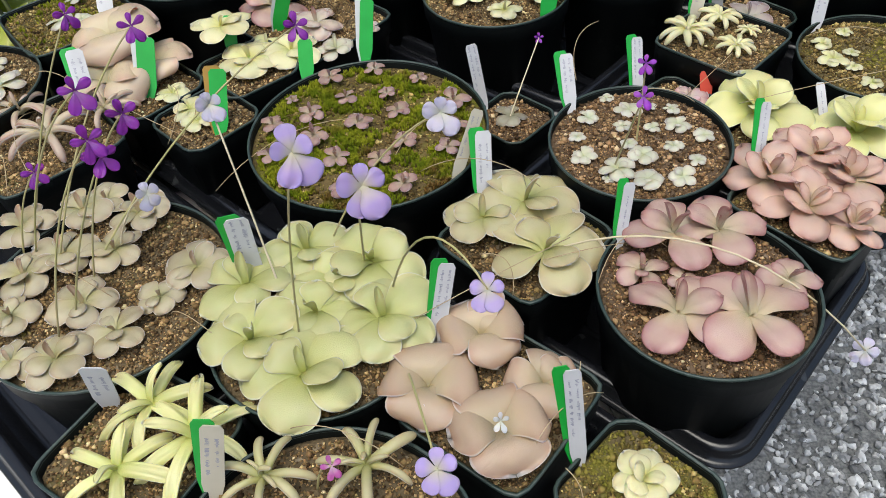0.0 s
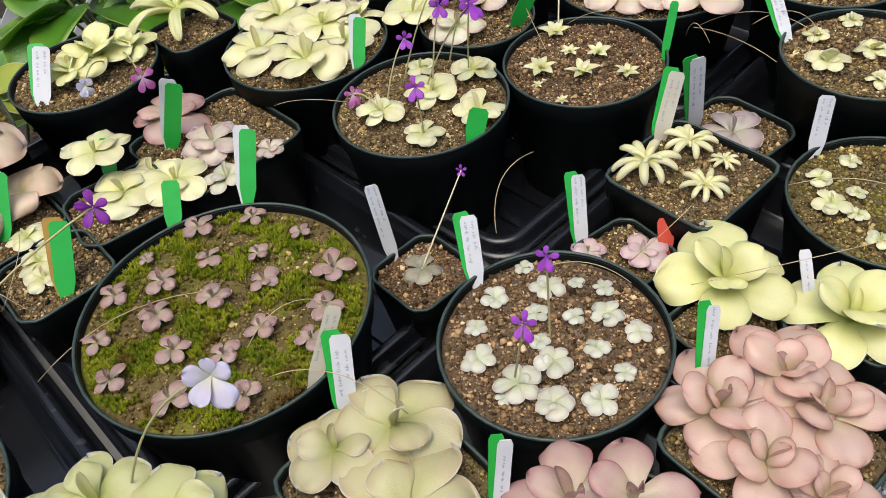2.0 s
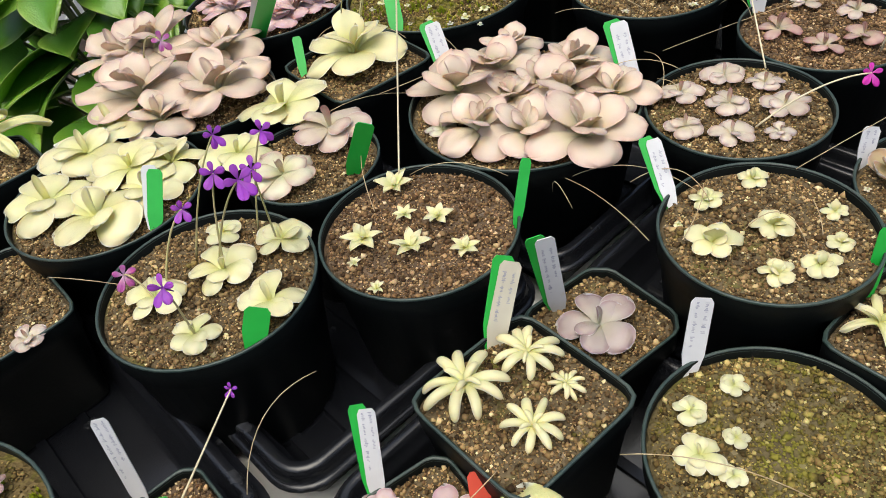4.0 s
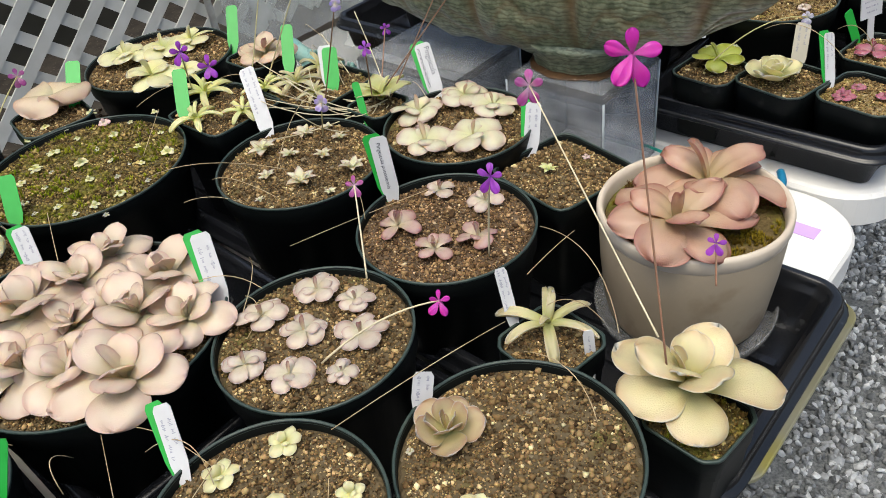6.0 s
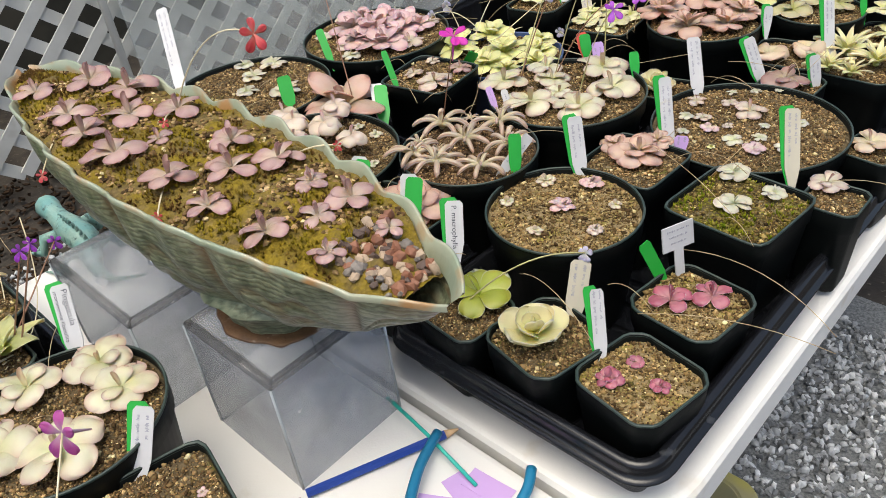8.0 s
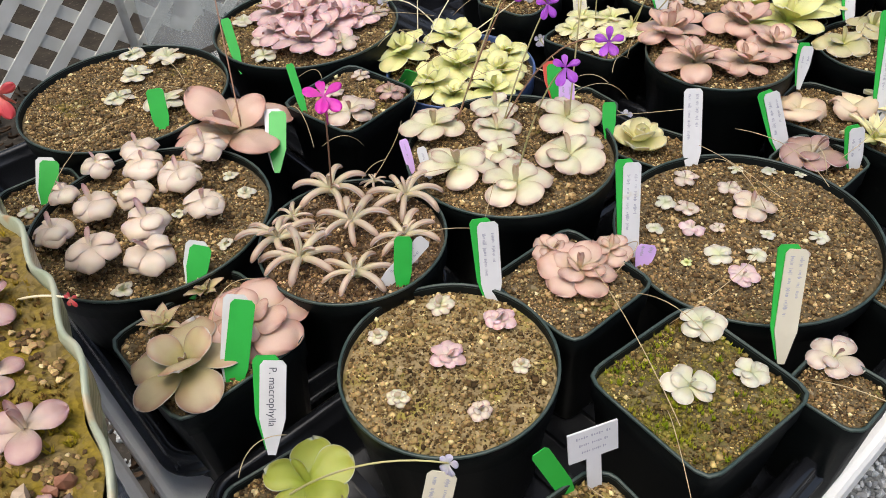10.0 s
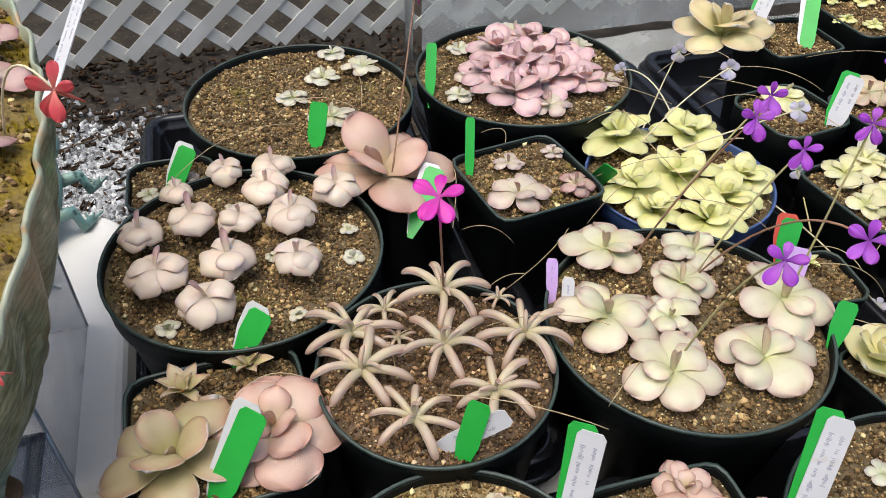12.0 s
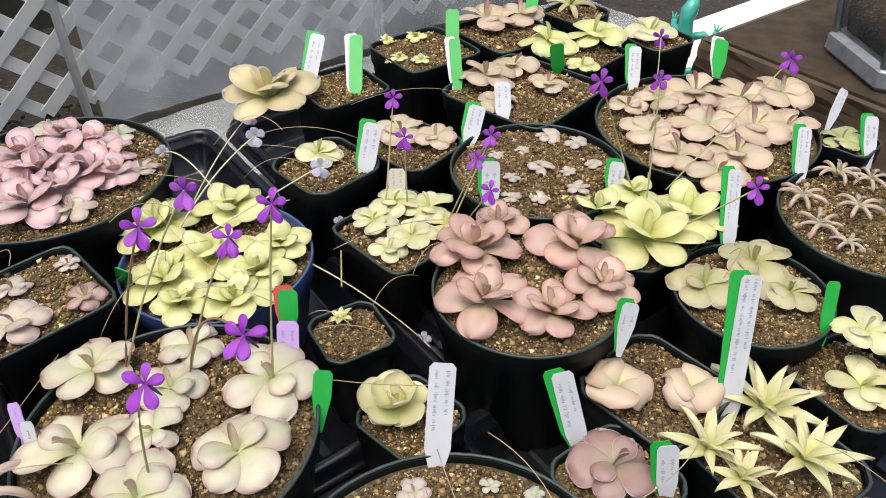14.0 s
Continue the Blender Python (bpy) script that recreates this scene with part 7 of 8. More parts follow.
flower((0.235, 0.979, 0.878), (0.244, 1.122, 1.070), "lilac", 0.02, (0.42, -0.87, 0.27), 0.0, 0.0, PALE_STEM)
flower((0.134, 1.237, 0.881), (0.232, 1.053, 1.100), "pale", 0.02, (0.48, -0.84, 0.24), 0.01, 0.0, STEM)
flower((0.152, 1.241, 0.881), (0.279, 1.001, 1.120), "pale", 0.02, (0.45, -0.86, 0.24), 0.01, 0.0, STEM)
flower((-0.064, 1.176, 0.881), (0.053, 1.035, 0.990), "pinkp", 0.02, (0.65, -0.67, 0.36), 0.02, 0.0, STEM)
flower((0.150, 1.247, 0.881), (0.173, 1.378, 0.965), "pinkp", 0.022, (0.44, -0.84, 0.31), 0.01, 0.0, STEM)
flower((0.112, 0.889, 0.878), (0.162, 0.875, 0.970), "violet", 0.026, (0.64, -0.58, 0.50), 0.01, 0.0, STEM)
flower((0.131, 0.929, 0.878), (0.161, 0.930, 0.970), "violet", 0.02, (0.61, -0.64, 0.47), 0.01, 0.0, STEM)
flower((0.090, 0.900, 0.878), (0.135, 0.913, 0.980), "violet", 0.02, (0.65, -0.61, 0.45), 0.01, 0.0, STEM)


# ---- the ceramic boat on its clear risers ----
def glaze_material():
    """Mottled celadon over dark clay, combed with flowing lines, brown where it broke over the seams."""
    m = material("celadon_stoneware", (0.095, 0.115, 0.068), 0.42, (0.27, 0.295, 0.19), 110, 1.0, 0.0, spots=(0.20, 0.145, 0.075), spot_scale=15, spot_at=0.63, coat=0.25)
    n, l = m.node_tree.nodes, m.node_tree.links
    b = n["Principled BSDF"]
    geo = n.new("ShaderNodeNewGeometry")
    wv = n.new("ShaderNodeTexWave")
    wv.bands_direction = "Z"
    wv.inputs["Scale"].default_value = 62
    wv.inputs["Distortion"].default_value = 7
    wv.inputs["Detail"].default_value = 3
    wv.inputs["Detail Scale"].default_value = 1.2
    l.new(geo.outputs["Position"], wv.inputs["Vector"])
    noi = n.new("ShaderNodeTexNoise")
    noi.inputs["Scale"].default_value = 380
    l.new(geo.outputs["Position"], noi.inputs["Vector"])
    ad = n.new("ShaderNodeMath")
    ad.operation = "MULTIPLY_ADD"
    l.new(noi.outputs["Fac"], ad.inputs[0])
    ad.inputs[1].default_value = 0.8
    l.new(wv.outputs["Fac"], ad.inputs[2])
    bp = n.new("ShaderNodeBump")
    bp.inputs["Strength"].default_value = 0.3
    bp.inputs["Distance"].default_value = 0.0007
    l.new(ad.outputs[0], bp.inputs["Height"])
    l.new(bp.outputs[0], b.inputs["Normal"])
    src = b.inputs["Base Color"].links[0].from_socket
    mx = n.new("ShaderNodeMix")
    mx.data_type = "RGBA"
    mx.blend_type = "MULTIPLY"
    mr = n.new("ShaderNodeMapRange")
    mr.inputs["From Min"].default_value = 0.45
    mr.inputs["From Max"].default_value = 0.0
    mr.inputs["To Max"].default_value = 0.7
    l.new(wv.outputs["Fac"], mr.inputs["Value"])
    l.new(mr.outputs[0], mx.inputs["Factor"])
    l.new(src, mx.inputs["A"])
    mx.inputs["B"].default_value = (0.45, 0.42, 0.34, 1)
    at = n.new("ShaderNodeAttribute")
    at.attribute_name = "seam"
    sm = n.new("ShaderNodeMath")
    sm.operation = "MULTIPLY"
    l.new(at.outputs["Fac"], sm.inputs[0])
    sm.inputs[1].default_value = 0.85
    m3 = n.new("ShaderNodeMix")
    m3.data_type = "RGBA"
    l.new(sm.outputs[0], m3.inputs["Factor"])
    l.new(mx.outputs["Result"], m3.inputs["A"])
    m3.inputs["B"].default_value = (0.17, 0.095, 0.042, 1)
    l.new(m3.outputs["Result"], b.inputs["Base Color"])
    return m


CELADON = glaze_material()
CELADON_RIM = material("pale_celadon_glaze", (0.25, 0.30, 0.215), 0.35, (0.37, 0.37, 0.27), 30, 0.8, 0.2, 120, spots=(0.36, 0.20, 0.08), spot_scale=24, spot_at=0.60, coat=0.4)
BOAT_U, BOAT_V0, BOAT_V1, BOAT_RIM = 1.608, 0.158, 0.787, 0.997


def boat_panel(s):
    """Where s lies in its carved panel: -0.5 and 0.5 halfway between seams, 0 on a seam."""
    return (s * 5 + 0.06) % 1 - 0.5


def boat_half(s):
    return (0.0765 - 0.003 * math.cos(4 * math.pi * boat_panel(s))) * max(0.0, math.sin(math.pi * (0.004 + 0.992 * s))) ** 0.52


def boat_rim(s):
    scallop = abs(math.sin(2 * math.pi * boat_panel(s)))
    return BOAT_RIM - 0.004 + 0.007 * scallop ** 1.2 - 0.010 * max(0.0, 0.2 - s) / 0.2 + 0.004 * max(0.0, s - 0.8) / 0.2


def boat_carving(s, q):
    """Depth, 0 to 1, of the arched lines cut into each panel."""
    g = boat_panel(s)
    h = (g % 1) - 0.5
    cut = 0.0
    for top, bend, wide in ((0.26, 1.5, 0.030), (0.46, 1.1, 0.034)):
        arch = top + bend * h * h + 0.05 * math.sin(9 * s + 14 * h)
        cut = max(cut, math.exp(-((q - arch) / wide) ** 2))
    return cut * min(1.0, abs(g) * 9)


def boat_point(s, side, q, inset=0.0):
    """s along the hull, side -1..1 across it, q 0 at the rim and 1 at the keel."""
    g = boat_panel(s)
    w = max(0.002, boat_half(s) - inset)
    depth = 0.112 * math.sin(math.pi * (0.02 + 0.96 * s)) ** 0.46
    a = q * math.pi / 2
    x = side * w * max(0.0, math.cos(a)) ** 0.66
    z = boat_rim(s) - depth * math.sin(a) ** 1.02
    fade = math.sin(math.pi * min(1.0, q * 1.1)) if q < 0.9 else 0.0
    relief = 0.0016 * math.sin(26 * s + 6 * q) * fade - 0.0042 * math.exp(-g * g * 420) * min(1.0, q * 6) - 0.0022 * boat_carving(s, q) * min(1.0, q * 8) + 0.002 * math.cos(2 * math.pi * g) * -fade
    ends = q * 0.07
    v = BOAT_V0 + (BOAT_V1 - BOAT_V0) * (ends + s * (1 - 2 * ends))
    return uv(BOAT_U + x + side * relief, v, z)


def boat():
    root = thing("boat_planter", None, None, "green glazed stoneware boat planter with scalloped rim", "planter")
    ns, nq = 240, 30
    verts, faces = [], []
    cols = [(-1, k / nq) for k in range(nq + 1)] + [(1, 1 - k / nq) for k in range(1, nq + 1)]
    for i in range(ns + 1):
        for side, q in cols:
            verts.append(boat_point(0.5 - 0.5 * math.cos(math.pi * i / ns), side, q))
    m = len(cols)
    for i in range(ns):
        for k in range(m - 1):
            a = i * m + k
            faces.append((a, a + 1, a + m + 1, a + m))
    seams = []
    for i in range(ns + 1):
        s = 0.5 - 0.5 * math.cos(math.pi * i / ns)
        for _, q in cols:
            seams.append(max(math.exp(-boat_panel(s) ** 2 * 330) * (1 - 0.5 * q), 0.55 * boat_carving(s, q) * min(1.0, q * 8), 0.75 * math.exp(-(q / 0.035) ** 2)))
    child("hull", mesh_from("hull", verts, faces, CELADON, True, {"seam": seams}), root)
    for side in (-1, 1):
        verts, faces = [], []
        prof = ((0.0, 0.004), (-0.0006, -0.0003), (0.0010, -0.0016), (0.0026, -0.0006), (0.0038, 0.010), (0.0052, 0.030))
        for i in range(ns + 1):
            s = 0.5 - 0.5 * math.cos(math.pi * i / ns)
            for inset, dz in prof:
                p = boat_point(s, side, 0, min(inset, boat_half(s) * 0.6)) if dz < 0.008 else boat_point(s, side, 0.08 if dz < 0.02 else 0.22, min(inset, boat_half(s) * 0.6))
                verts.append((p.x, p.y, p.z - (dz if dz < 0.008 else 0)))
        k = len(prof)
        for i in range(ns):
            for j in range(k - 1):
                a = i * k + j
                faces.append((a, a + 1, a + k + 1, a + k))
        child("rim", mesh_from("rim", verts, faces, CELADON_RIM), root, None, "worn pale rim with brown glaze")
    verts, faces = [], []
    nw = 14
    for i in range(ns + 1):
        for j in range(nw + 1):
            s = 0.05 + 0.94 * (0.5 - 0.5 * math.cos(math.pi * i / ns))
            c = 2 * j / nw - 1
            p = boat_point(s, 1 if c > 0 else -1, 0, 0.004)
            mid = (boat_point(s, 1, 0, 0.004) + boat_point(s, -1, 0, 0.004)) / 2
            q = mid + (p - mid) * abs(c) * (1 - 0.3 * max(0, 0.15 - s) / 0.15)
            z = 0.9905 + 0.004 * noise.noise((q.x * 60, q.y * 60, 2)) + 0.003 * noise.noise((q.x * 170, q.y * 170, 2)) + 0.006 * (1 - c * c) - 0.024 * max(0, 0.15 - s) / 0.15
            verts.append((q.x, q.y, z))
    m = nw + 1
    for i in range(ns):
        for j in range(nw):
            a = i * m + j
            faces.append((a, a + m, a + m + 1, a + 1))
    child("soil", mesh_from("soil", verts, faces, BOAT_SOIL), root, None, "olive mossy soil filling")
    rnd = random.Random(3)
    tv, tf = [], []
    gv, gf = [], []
    for k in range(3600):
        s, c = rnd.uniform(0.12, 0.985), rnd.uniform(-0.95, 0.95)
        p = boat_point(s, 1 if c > 0 else -1, 0, 0.006)
        mid = (boat_point(s, 1, 0, 0.006) + boat_point(s, -1, 0, 0.006)) / 2
        q = mid + (p - mid) * abs(c)
        z = 0.992 + 0.006 * (1 - c * c) - 0.024 * max(0, 0.15 - s) / 0.15
        if noise.noise((q.x * 30, q.y * 30, 5)) < -0.02:
            g = rnd.uniform(0.0012, 0.003)
            vs, fs = GRAIN[rnd.randrange(5)]
            o = len(gv)
            gv += [(q.x + v.x * g, q.y + v.y * g, z - 0.0005 + v.z * g * 0.7) for v in vs]
            gf += [tuple(o + i for i in f) for f in fs]
            continue
        for n6 in range(6):
            t = rnd.uniform(0, 6.28)
            w, l, hh = rnd.uniform(0.0005, 0.001), rnd.uniform(0.001, 0.003), rnd.uniform(0.001, 0.0035)
            dx, dy = math.cos(t), math.sin(t)
            o = len(tv)
            tv += [(q.x - dy * w, q.y + dx * w, z - 0.001), (q.x + dy * w, q.y - dx * w, z - 0.001), (q.x + dx * l, q.y + dy * l, z + hh)]
            tf.append((o, o + 1, o + 2))
    child("moss", mesh_from("moss", tv, tf, TUFT_OLIVE, False), root, None, "olive brown moss", "stuff")
    child("grit", mesh_from("grit", gv, gf, GRIT, False), root, None, "", "stuff")
    for k in range(110):
        s, c = rnd.uniform(0.055, 0.15), rnd.uniform(-0.75, 0.75)
        p = boat_point(s, 1 if c > 0 else -1, 0, 0.008)
        mid = (boat_point(s, 1, 0, 0.008) + boat_point(s, -1, 0, 0.008)) / 2
        q = mid + (p - mid) * abs(c)
        g = rnd.uniform(0.003, 0.0062)
        child("pebble", PEBBLE[rnd.randrange(4)], root, Matrix.Translation((q.x, q.y, 0.9945 - 0.024 * max(0, 0.15 - s) / 0.15 + 0.004 * rnd.random())) @ Euler((rnd.uniform(0, 6), rnd.uniform(0, 6), 0)).to_matrix().to_4x4() @ Matrix.Scale(g, 4))
    fp = uv(BOAT_U - 0.004, 0.375, 0)
    v, f = rings([(0.037, 0.877), (0.0385, 0.880), (0.039, 0.886), (0.042, 0.893), (0.047, 0.901), (0.054, 0.910)], lambda a: 1 + 0.03 * math.sin(9 * a) + 0.25 * abs(math.sin(a)) ** 2, 40)
    child("foot", mesh_from("foot", v, f, CELADON), root, Matrix.Translation((fp.x, fp.y, 0)) @ ALONG)
    return root


BOAT_SOIL = soil_material("olive_moss_soil", (0.03, 0.022, 0.01), (0.13, 0.095, 0.04), (0.36, 0.29, 0.17), (0.21, 0.15, 0.015), 0.48, 24)
PEBBLE_MATS = [material("pebble_" + w, c, 0.6, tuple(k * 0.7 for k in c), 120, 0.8, 0.2, 400) for w, c in (("brown", (0.24, 0.10, 0.055)), ("grey", (0.20, 0.175, 0.15)), ("tan", (0.44, 0.33, 0.23)), ("dark", (0.10, 0.065, 0.05)))]
PEBBLE = [stone_mesh("pebble", 60 + i, PEBBLE_MATS[i]) for i in range(4)]
boat()


def clear_material():
    m = bpy.data.materials.new("clear_acrylic")
    m.use_nodes = True
    n, l = m.node_tree.nodes, m.node_tree.links
    b = n["Principled BSDF"]
    b.inputs["Base Color"].default_value = (0.80, 0.82, 0.84, 1)
    b.inputs["Roughness"].default_value = 0.14
    t = n.new("ShaderNodeBsdfTransparent")
    t.inputs[0].default_value = (0.84, 0.85, 0.865, 1)
    mx = n.new("ShaderNodeMixShader")
    geo = n.new("ShaderNodeNewGeometry")
    noi = n.new("ShaderNodeTexNoise")
    noi.inputs["Scale"].default_value = 28
    noi.inputs["Detail"].default_value = 6
    l.new(geo.outputs["Position"], noi.inputs["Vector"])
    mr = n.new("ShaderNodeMapRange")
    mr.inputs["From Min"].default_value = 0.3
    mr.inputs["From Max"].default_value = 0.75
    mr.inputs["To Min"].default_value = 0.08
    mr.inputs["To Max"].default_value = 0.30
    l.new(noi.outputs["Fac"], mr.inputs["Value"])
    fr = n.new("ShaderNodeFresnel")
    ad = n.new("ShaderNodeMath")
    ad.inputs[1].default_value = 0.0
    l.new(mr.outputs[0], ad.inputs[0])
    l.new(ad.outputs[0], mx.inputs[0])
    l.new(t.outputs[0], mx.inputs[1])
    l.new(b.outputs[0], mx.inputs[2])
    l.new(mx.outputs[0], n["Material Output"].inputs["Surface"])
    return m


ACRYLIC = clear_material()
ACRYLIC_EDGE = material("acrylic_edge", (0.42, 0.46, 0.48), 0.15, (0.3, 0.33, 0.35), 60, 0.7)


def riser(u0, u1, v0, v1, z0, z1, label):
    """Hollow moulded clear box: four walls, a sunken-edged top with broad bevels, and bright corner edges."""
    root = thing("acrylic_riser", None, ALONG @ Matrix.Translation(((u0 + u1) / 2, (v0 + v1) / 2, z0)), label, "display riser")
    w, d, h, t, c = (u1 - u0) / 2, (v1 - v0) / 2, z1 - z0, 0.003, 0.006
    for size, at in (((2 * (w - c), 2 * (d - c), t), (0, 0, h - t / 2)), ((t, 2 * (d - t), h - c), (w - t / 2, 0, (h - c) / 2)), ((t, 2 * (d - t), h - c), (-w + t / 2, 0, (h - c) / 2)), ((2 * w, t, h - c), (0, d - t / 2, (h - c) / 2)), ((2 * w, t, h - c), (0, -d + t / 2, (h - c) / 2))):
        bm = bmesh.new()
        box_bm(bm, size, at)
        child("pane", bm_mesh("pane", bm, ACRYLIC), root)
    for k in range(4):
        a, b = (w, d) if k % 2 == 0 else (d, w)
        q = [(a, -b, h - c), (a, b, h - c), (a - c * 0.35, b - c * 0.35, h - c * 0.3), (a - c * 0.35, -b + c * 0.35, h - c * 0.3), (a - c, -b + c, h), (a - c, b - c, h)]
        inner = [(x - 0.003, y * 0.97, z - 0.003) for x, y, z in q]
        faces = [(0, 1, 2, 3), (3, 2, 5, 4), (7, 6, 9, 8), (8, 9, 10, 11), (0, 6, 7, 1), (4, 5, 11, 10), (1, 7, 8, 2), (2, 8, 11, 5), (3, 9, 6, 0), (4, 10, 9, 3)]
        child("bevel", mesh_from("bevel", q + inner, faces, ACRYLIC_BEVEL, True), root, Matrix.Rotation(radians(90 * k), 4, "Z"), "clear moulded bevel tinted grey for its dark reflections")
    for sx, sy in ((-1, -1), (-1, 1), (1, -1), (1, 1)):
        v, f = tube([(sx * (w - 0.0006), sy * (d - 0.0006), 0.0), (sx * (w - 0.0006), sy * (d - 0.0006), h - c)], 0.0013, 8)
        child("edge", mesh_from("edge", v, f, ACRYLIC_EDGE), root)
    return root


# Bevels are clear too; the dark reflections along them are tinted into this copy.
ACRYLIC_BEVEL = clear_material()
ACRYLIC_BEVEL.name = "acrylic_bevel"
_n = ACRYLIC_BEVEL.node_tree.nodes
_n["Principled BSDF"].inputs["Base Color"].default_value = (0.32, 0.32, 0.32, 1)
_n["Principled BSDF"].inputs["Roughness"].default_value = 0.1
_n["Transparent BSDF"].inputs[0].default_value = (0.66, 0.66, 0.67, 1)
riser(1.540, 1.657, 0.300, 0.425, TABLE_Z + 0.0005, 0.8765, "hazy clear acrylic riser with soil spilled on top")
riser(1.512, 1.635, 0.475, 0.640, TABLE_Z + 0.0005, 0.865, "hazy clear acrylic riser box on the white table")


def dirt_patch():
    c = uv(BOAT_U - 0.006, 0.372, 0.8768)
    v, f = rings([(0.056, 0.0), (0.054, 0.0010), (0.044, 0.0020), (0.02, 0.003)], lambda a: 1 + 0.13 * noise.noise((math.cos(a) * 2, math.sin(a) * 2, 4)) + 0.06 * noise.noise((math.cos(a) * 3.5, math.sin(a) * 3.5, 9)), 120)
    thing("spilled_soil", mesh_from("spilled_soil", v, f, RUSTY), Matrix.Translation(c) @ ALONG @ Matrix.Diagonal((0.85, 1.0, 1, 1)), "rusty brown spilled soil round the planter foot", "soil")


RUSTY = material("rusty_wet_soil", (0.13, 0.065, 0.025), 0.5, (0.07, 0.035, 0.015), 90, 0.9, 0.5, 300, spots=(0.32, 0.26, 0.2), spot_scale=130, spot_at=0.68)
dirt_patch()

# ---- the beige ceramic pot ----
STONEWARE = material("beige_stoneware", (0.44, 0.36, 0.26), 0.5, (0.36, 0.29, 0.20), 10, 0.8, 0.25, 90, spots=(0.30, 0.23, 0.15), spot_scale=20, spot_at=0.62, coat=0.15)
STONE_RIM = material("pale_stoneware_rim", (0.60, 0.52, 0.42), 0.45, (0.48, 0.40, 0.31), 25, 0.8, 0.2, 90, coat=0.2)


def ceramic_pot(x, y, r, rim_z):
    base = FLOOR_Z + 0.006
    h = rim_z - base
    root = thing("ceramic_pot", None, Matrix.Translation((x, y, base)), "hand-thrown beige stoneware pot with pale rolled rim", "plant pot")
    wob = lambda a: 1 + 0.008 * math.sin(2 * a + 1) + 0.004 * math.sin(5 * a)
    v, f = rings([(r * 0.84, 0.0), (r * 0.87, 0.004), (r * 0.90, h * 0.12), (r * 0.955, h * 0.5), (r * 0.985, h * 0.9), (r * 0.975, h - 0.008), (r * 0.93, h - 0.012), (r * 0.9, h - 0.03)], wob, 64)
    child("body", mesh_from("body", v, f, STONEWARE), root)
    v, f = rings([(r * 0.985, h - 0.014), (r * 1.005, h - 0.009), (r * 1.005, h - 0.003), (r * 0.985, h + 0.0005), (r * 0.95, h), (r * 0.925, h - 0.005), (r * 0.918, h - 0.016)], wob, 64, False)
    child("rim", mesh_from("rim", v, f, STONE_RIM), root, None, "pale rolled rim")
    child("soil", soil_mesh("round", r * 0.92, MOSS, 2), root, Matrix.Translation((0, 0, h - 0.012)), "mossy soil")
    child("moss", tuft_mesh("round", r * 0.9, TUFT_OLIVE, 2, 1500), root, Matrix.Translation((0, 0, h - 0.011)), "olive green moss", "stuff")
    thing("saucer", mesh_from("saucer", *rings([(r * 0.80, 0.0), (r * 1.0, 0.003), (r * 1.03, 0.013), (r * 1.01, 0.013), (r * 0.985, 0.0055), (r * 0.6, 0.004)], round_outline, 56), ACRYLIC), Matrix.Translation((x, y, FLOOR_Z + 0.0005)), "clear plastic saucer under the stoneware pot", "saucer")
    return root


ceramic_pot(0.805, 1.187, 0.0775, 0.876)

# ---- tools and papers on the white table ----
BLUE = material("blue_rubber_handle", (0.01, 0.16, 0.30), 0.4, (0.015, 0.2, 0.36), 40, 0.5)
NAVY = material("blue_pencil_paint", (0.02, 0.06, 0.32), 0.35)
YELLOW = material("yellow_pencil_paint", (0.75, 0.48, 0.03), 0.35)
WOOD_TIP = material("pencil_wood", (0.55, 0.36, 0.2), 0.6)
TURQ = material("turquoise_straw", (0.03, 0.5, 0.40), 0.35)
TOOL_STEEL = material("tool_steel", (0.4, 0.4, 0.4), 0.3, metallic=1.0)


def snips():
    root = thing("garden_snips", None, None, "blue-handled spring garden snips lying open on table", "snips")
    pivot = Vector((0.888, 1.302, 0.760))
    for pts in ((pivot, (0.862, 1.322, 0.761), (0.853, 1.345, 0.762), (0.860, 1.385, 0.764), (0.874, 1.418, 0.765)), (pivot, (0.912, 1.312, 0.761), (0.935, 1.333, 0.762), (0.950, 1.360, 0.764), (0.953, 1.378, 0.765))):
        fine = []
        for i in range(len(pts) - 1):
            a, b = Vector(pts[i]), Vector(pts[i + 1])
            fine += [a.lerp(b, k / 4) for k in range(4)]
        fine.append(Vector(pts[-1]))
        for _ in range(2):
            fine = [fine[0]] + [(fine[i - 1] + fine[i] * 2 + fine[i + 1]) / 4 for i in range(1, len(fine) - 1)] + [fine[-1]]
        v, f = tube(fine, 0.0052, 10, 0.85)
        child("handle", mesh_from("handle", v, f, BLUE), root, None, "curved blue handle")
    for dx in (-0.003, 0.003):
        v, f = tube([pivot, pivot + Vector((-0.006 + dx, -0.022, 0)), pivot + Vector((-0.016 + dx * 0.3, -0.05, 0))], 0.0035, 6, 0.2)
        child("cutting_blade", mesh_from("cutting_blade", v, f, TOOL_STEEL), root)
    coil = [Vector((0.872, 1.318, 0.762)).lerp(Vector((0.905, 1.312, 0.762)), i / 90) + Vector((0, 0.0026 * math.cos(i * 0.7), 0.0026 * math.sin(i * 0.7))) for i in range(91)]
    v, f = tube(coil, 0.0004, 4)
    child("spring", mesh_from("spring", v, f, TOOL_STEEL), root)
    return root


snips()


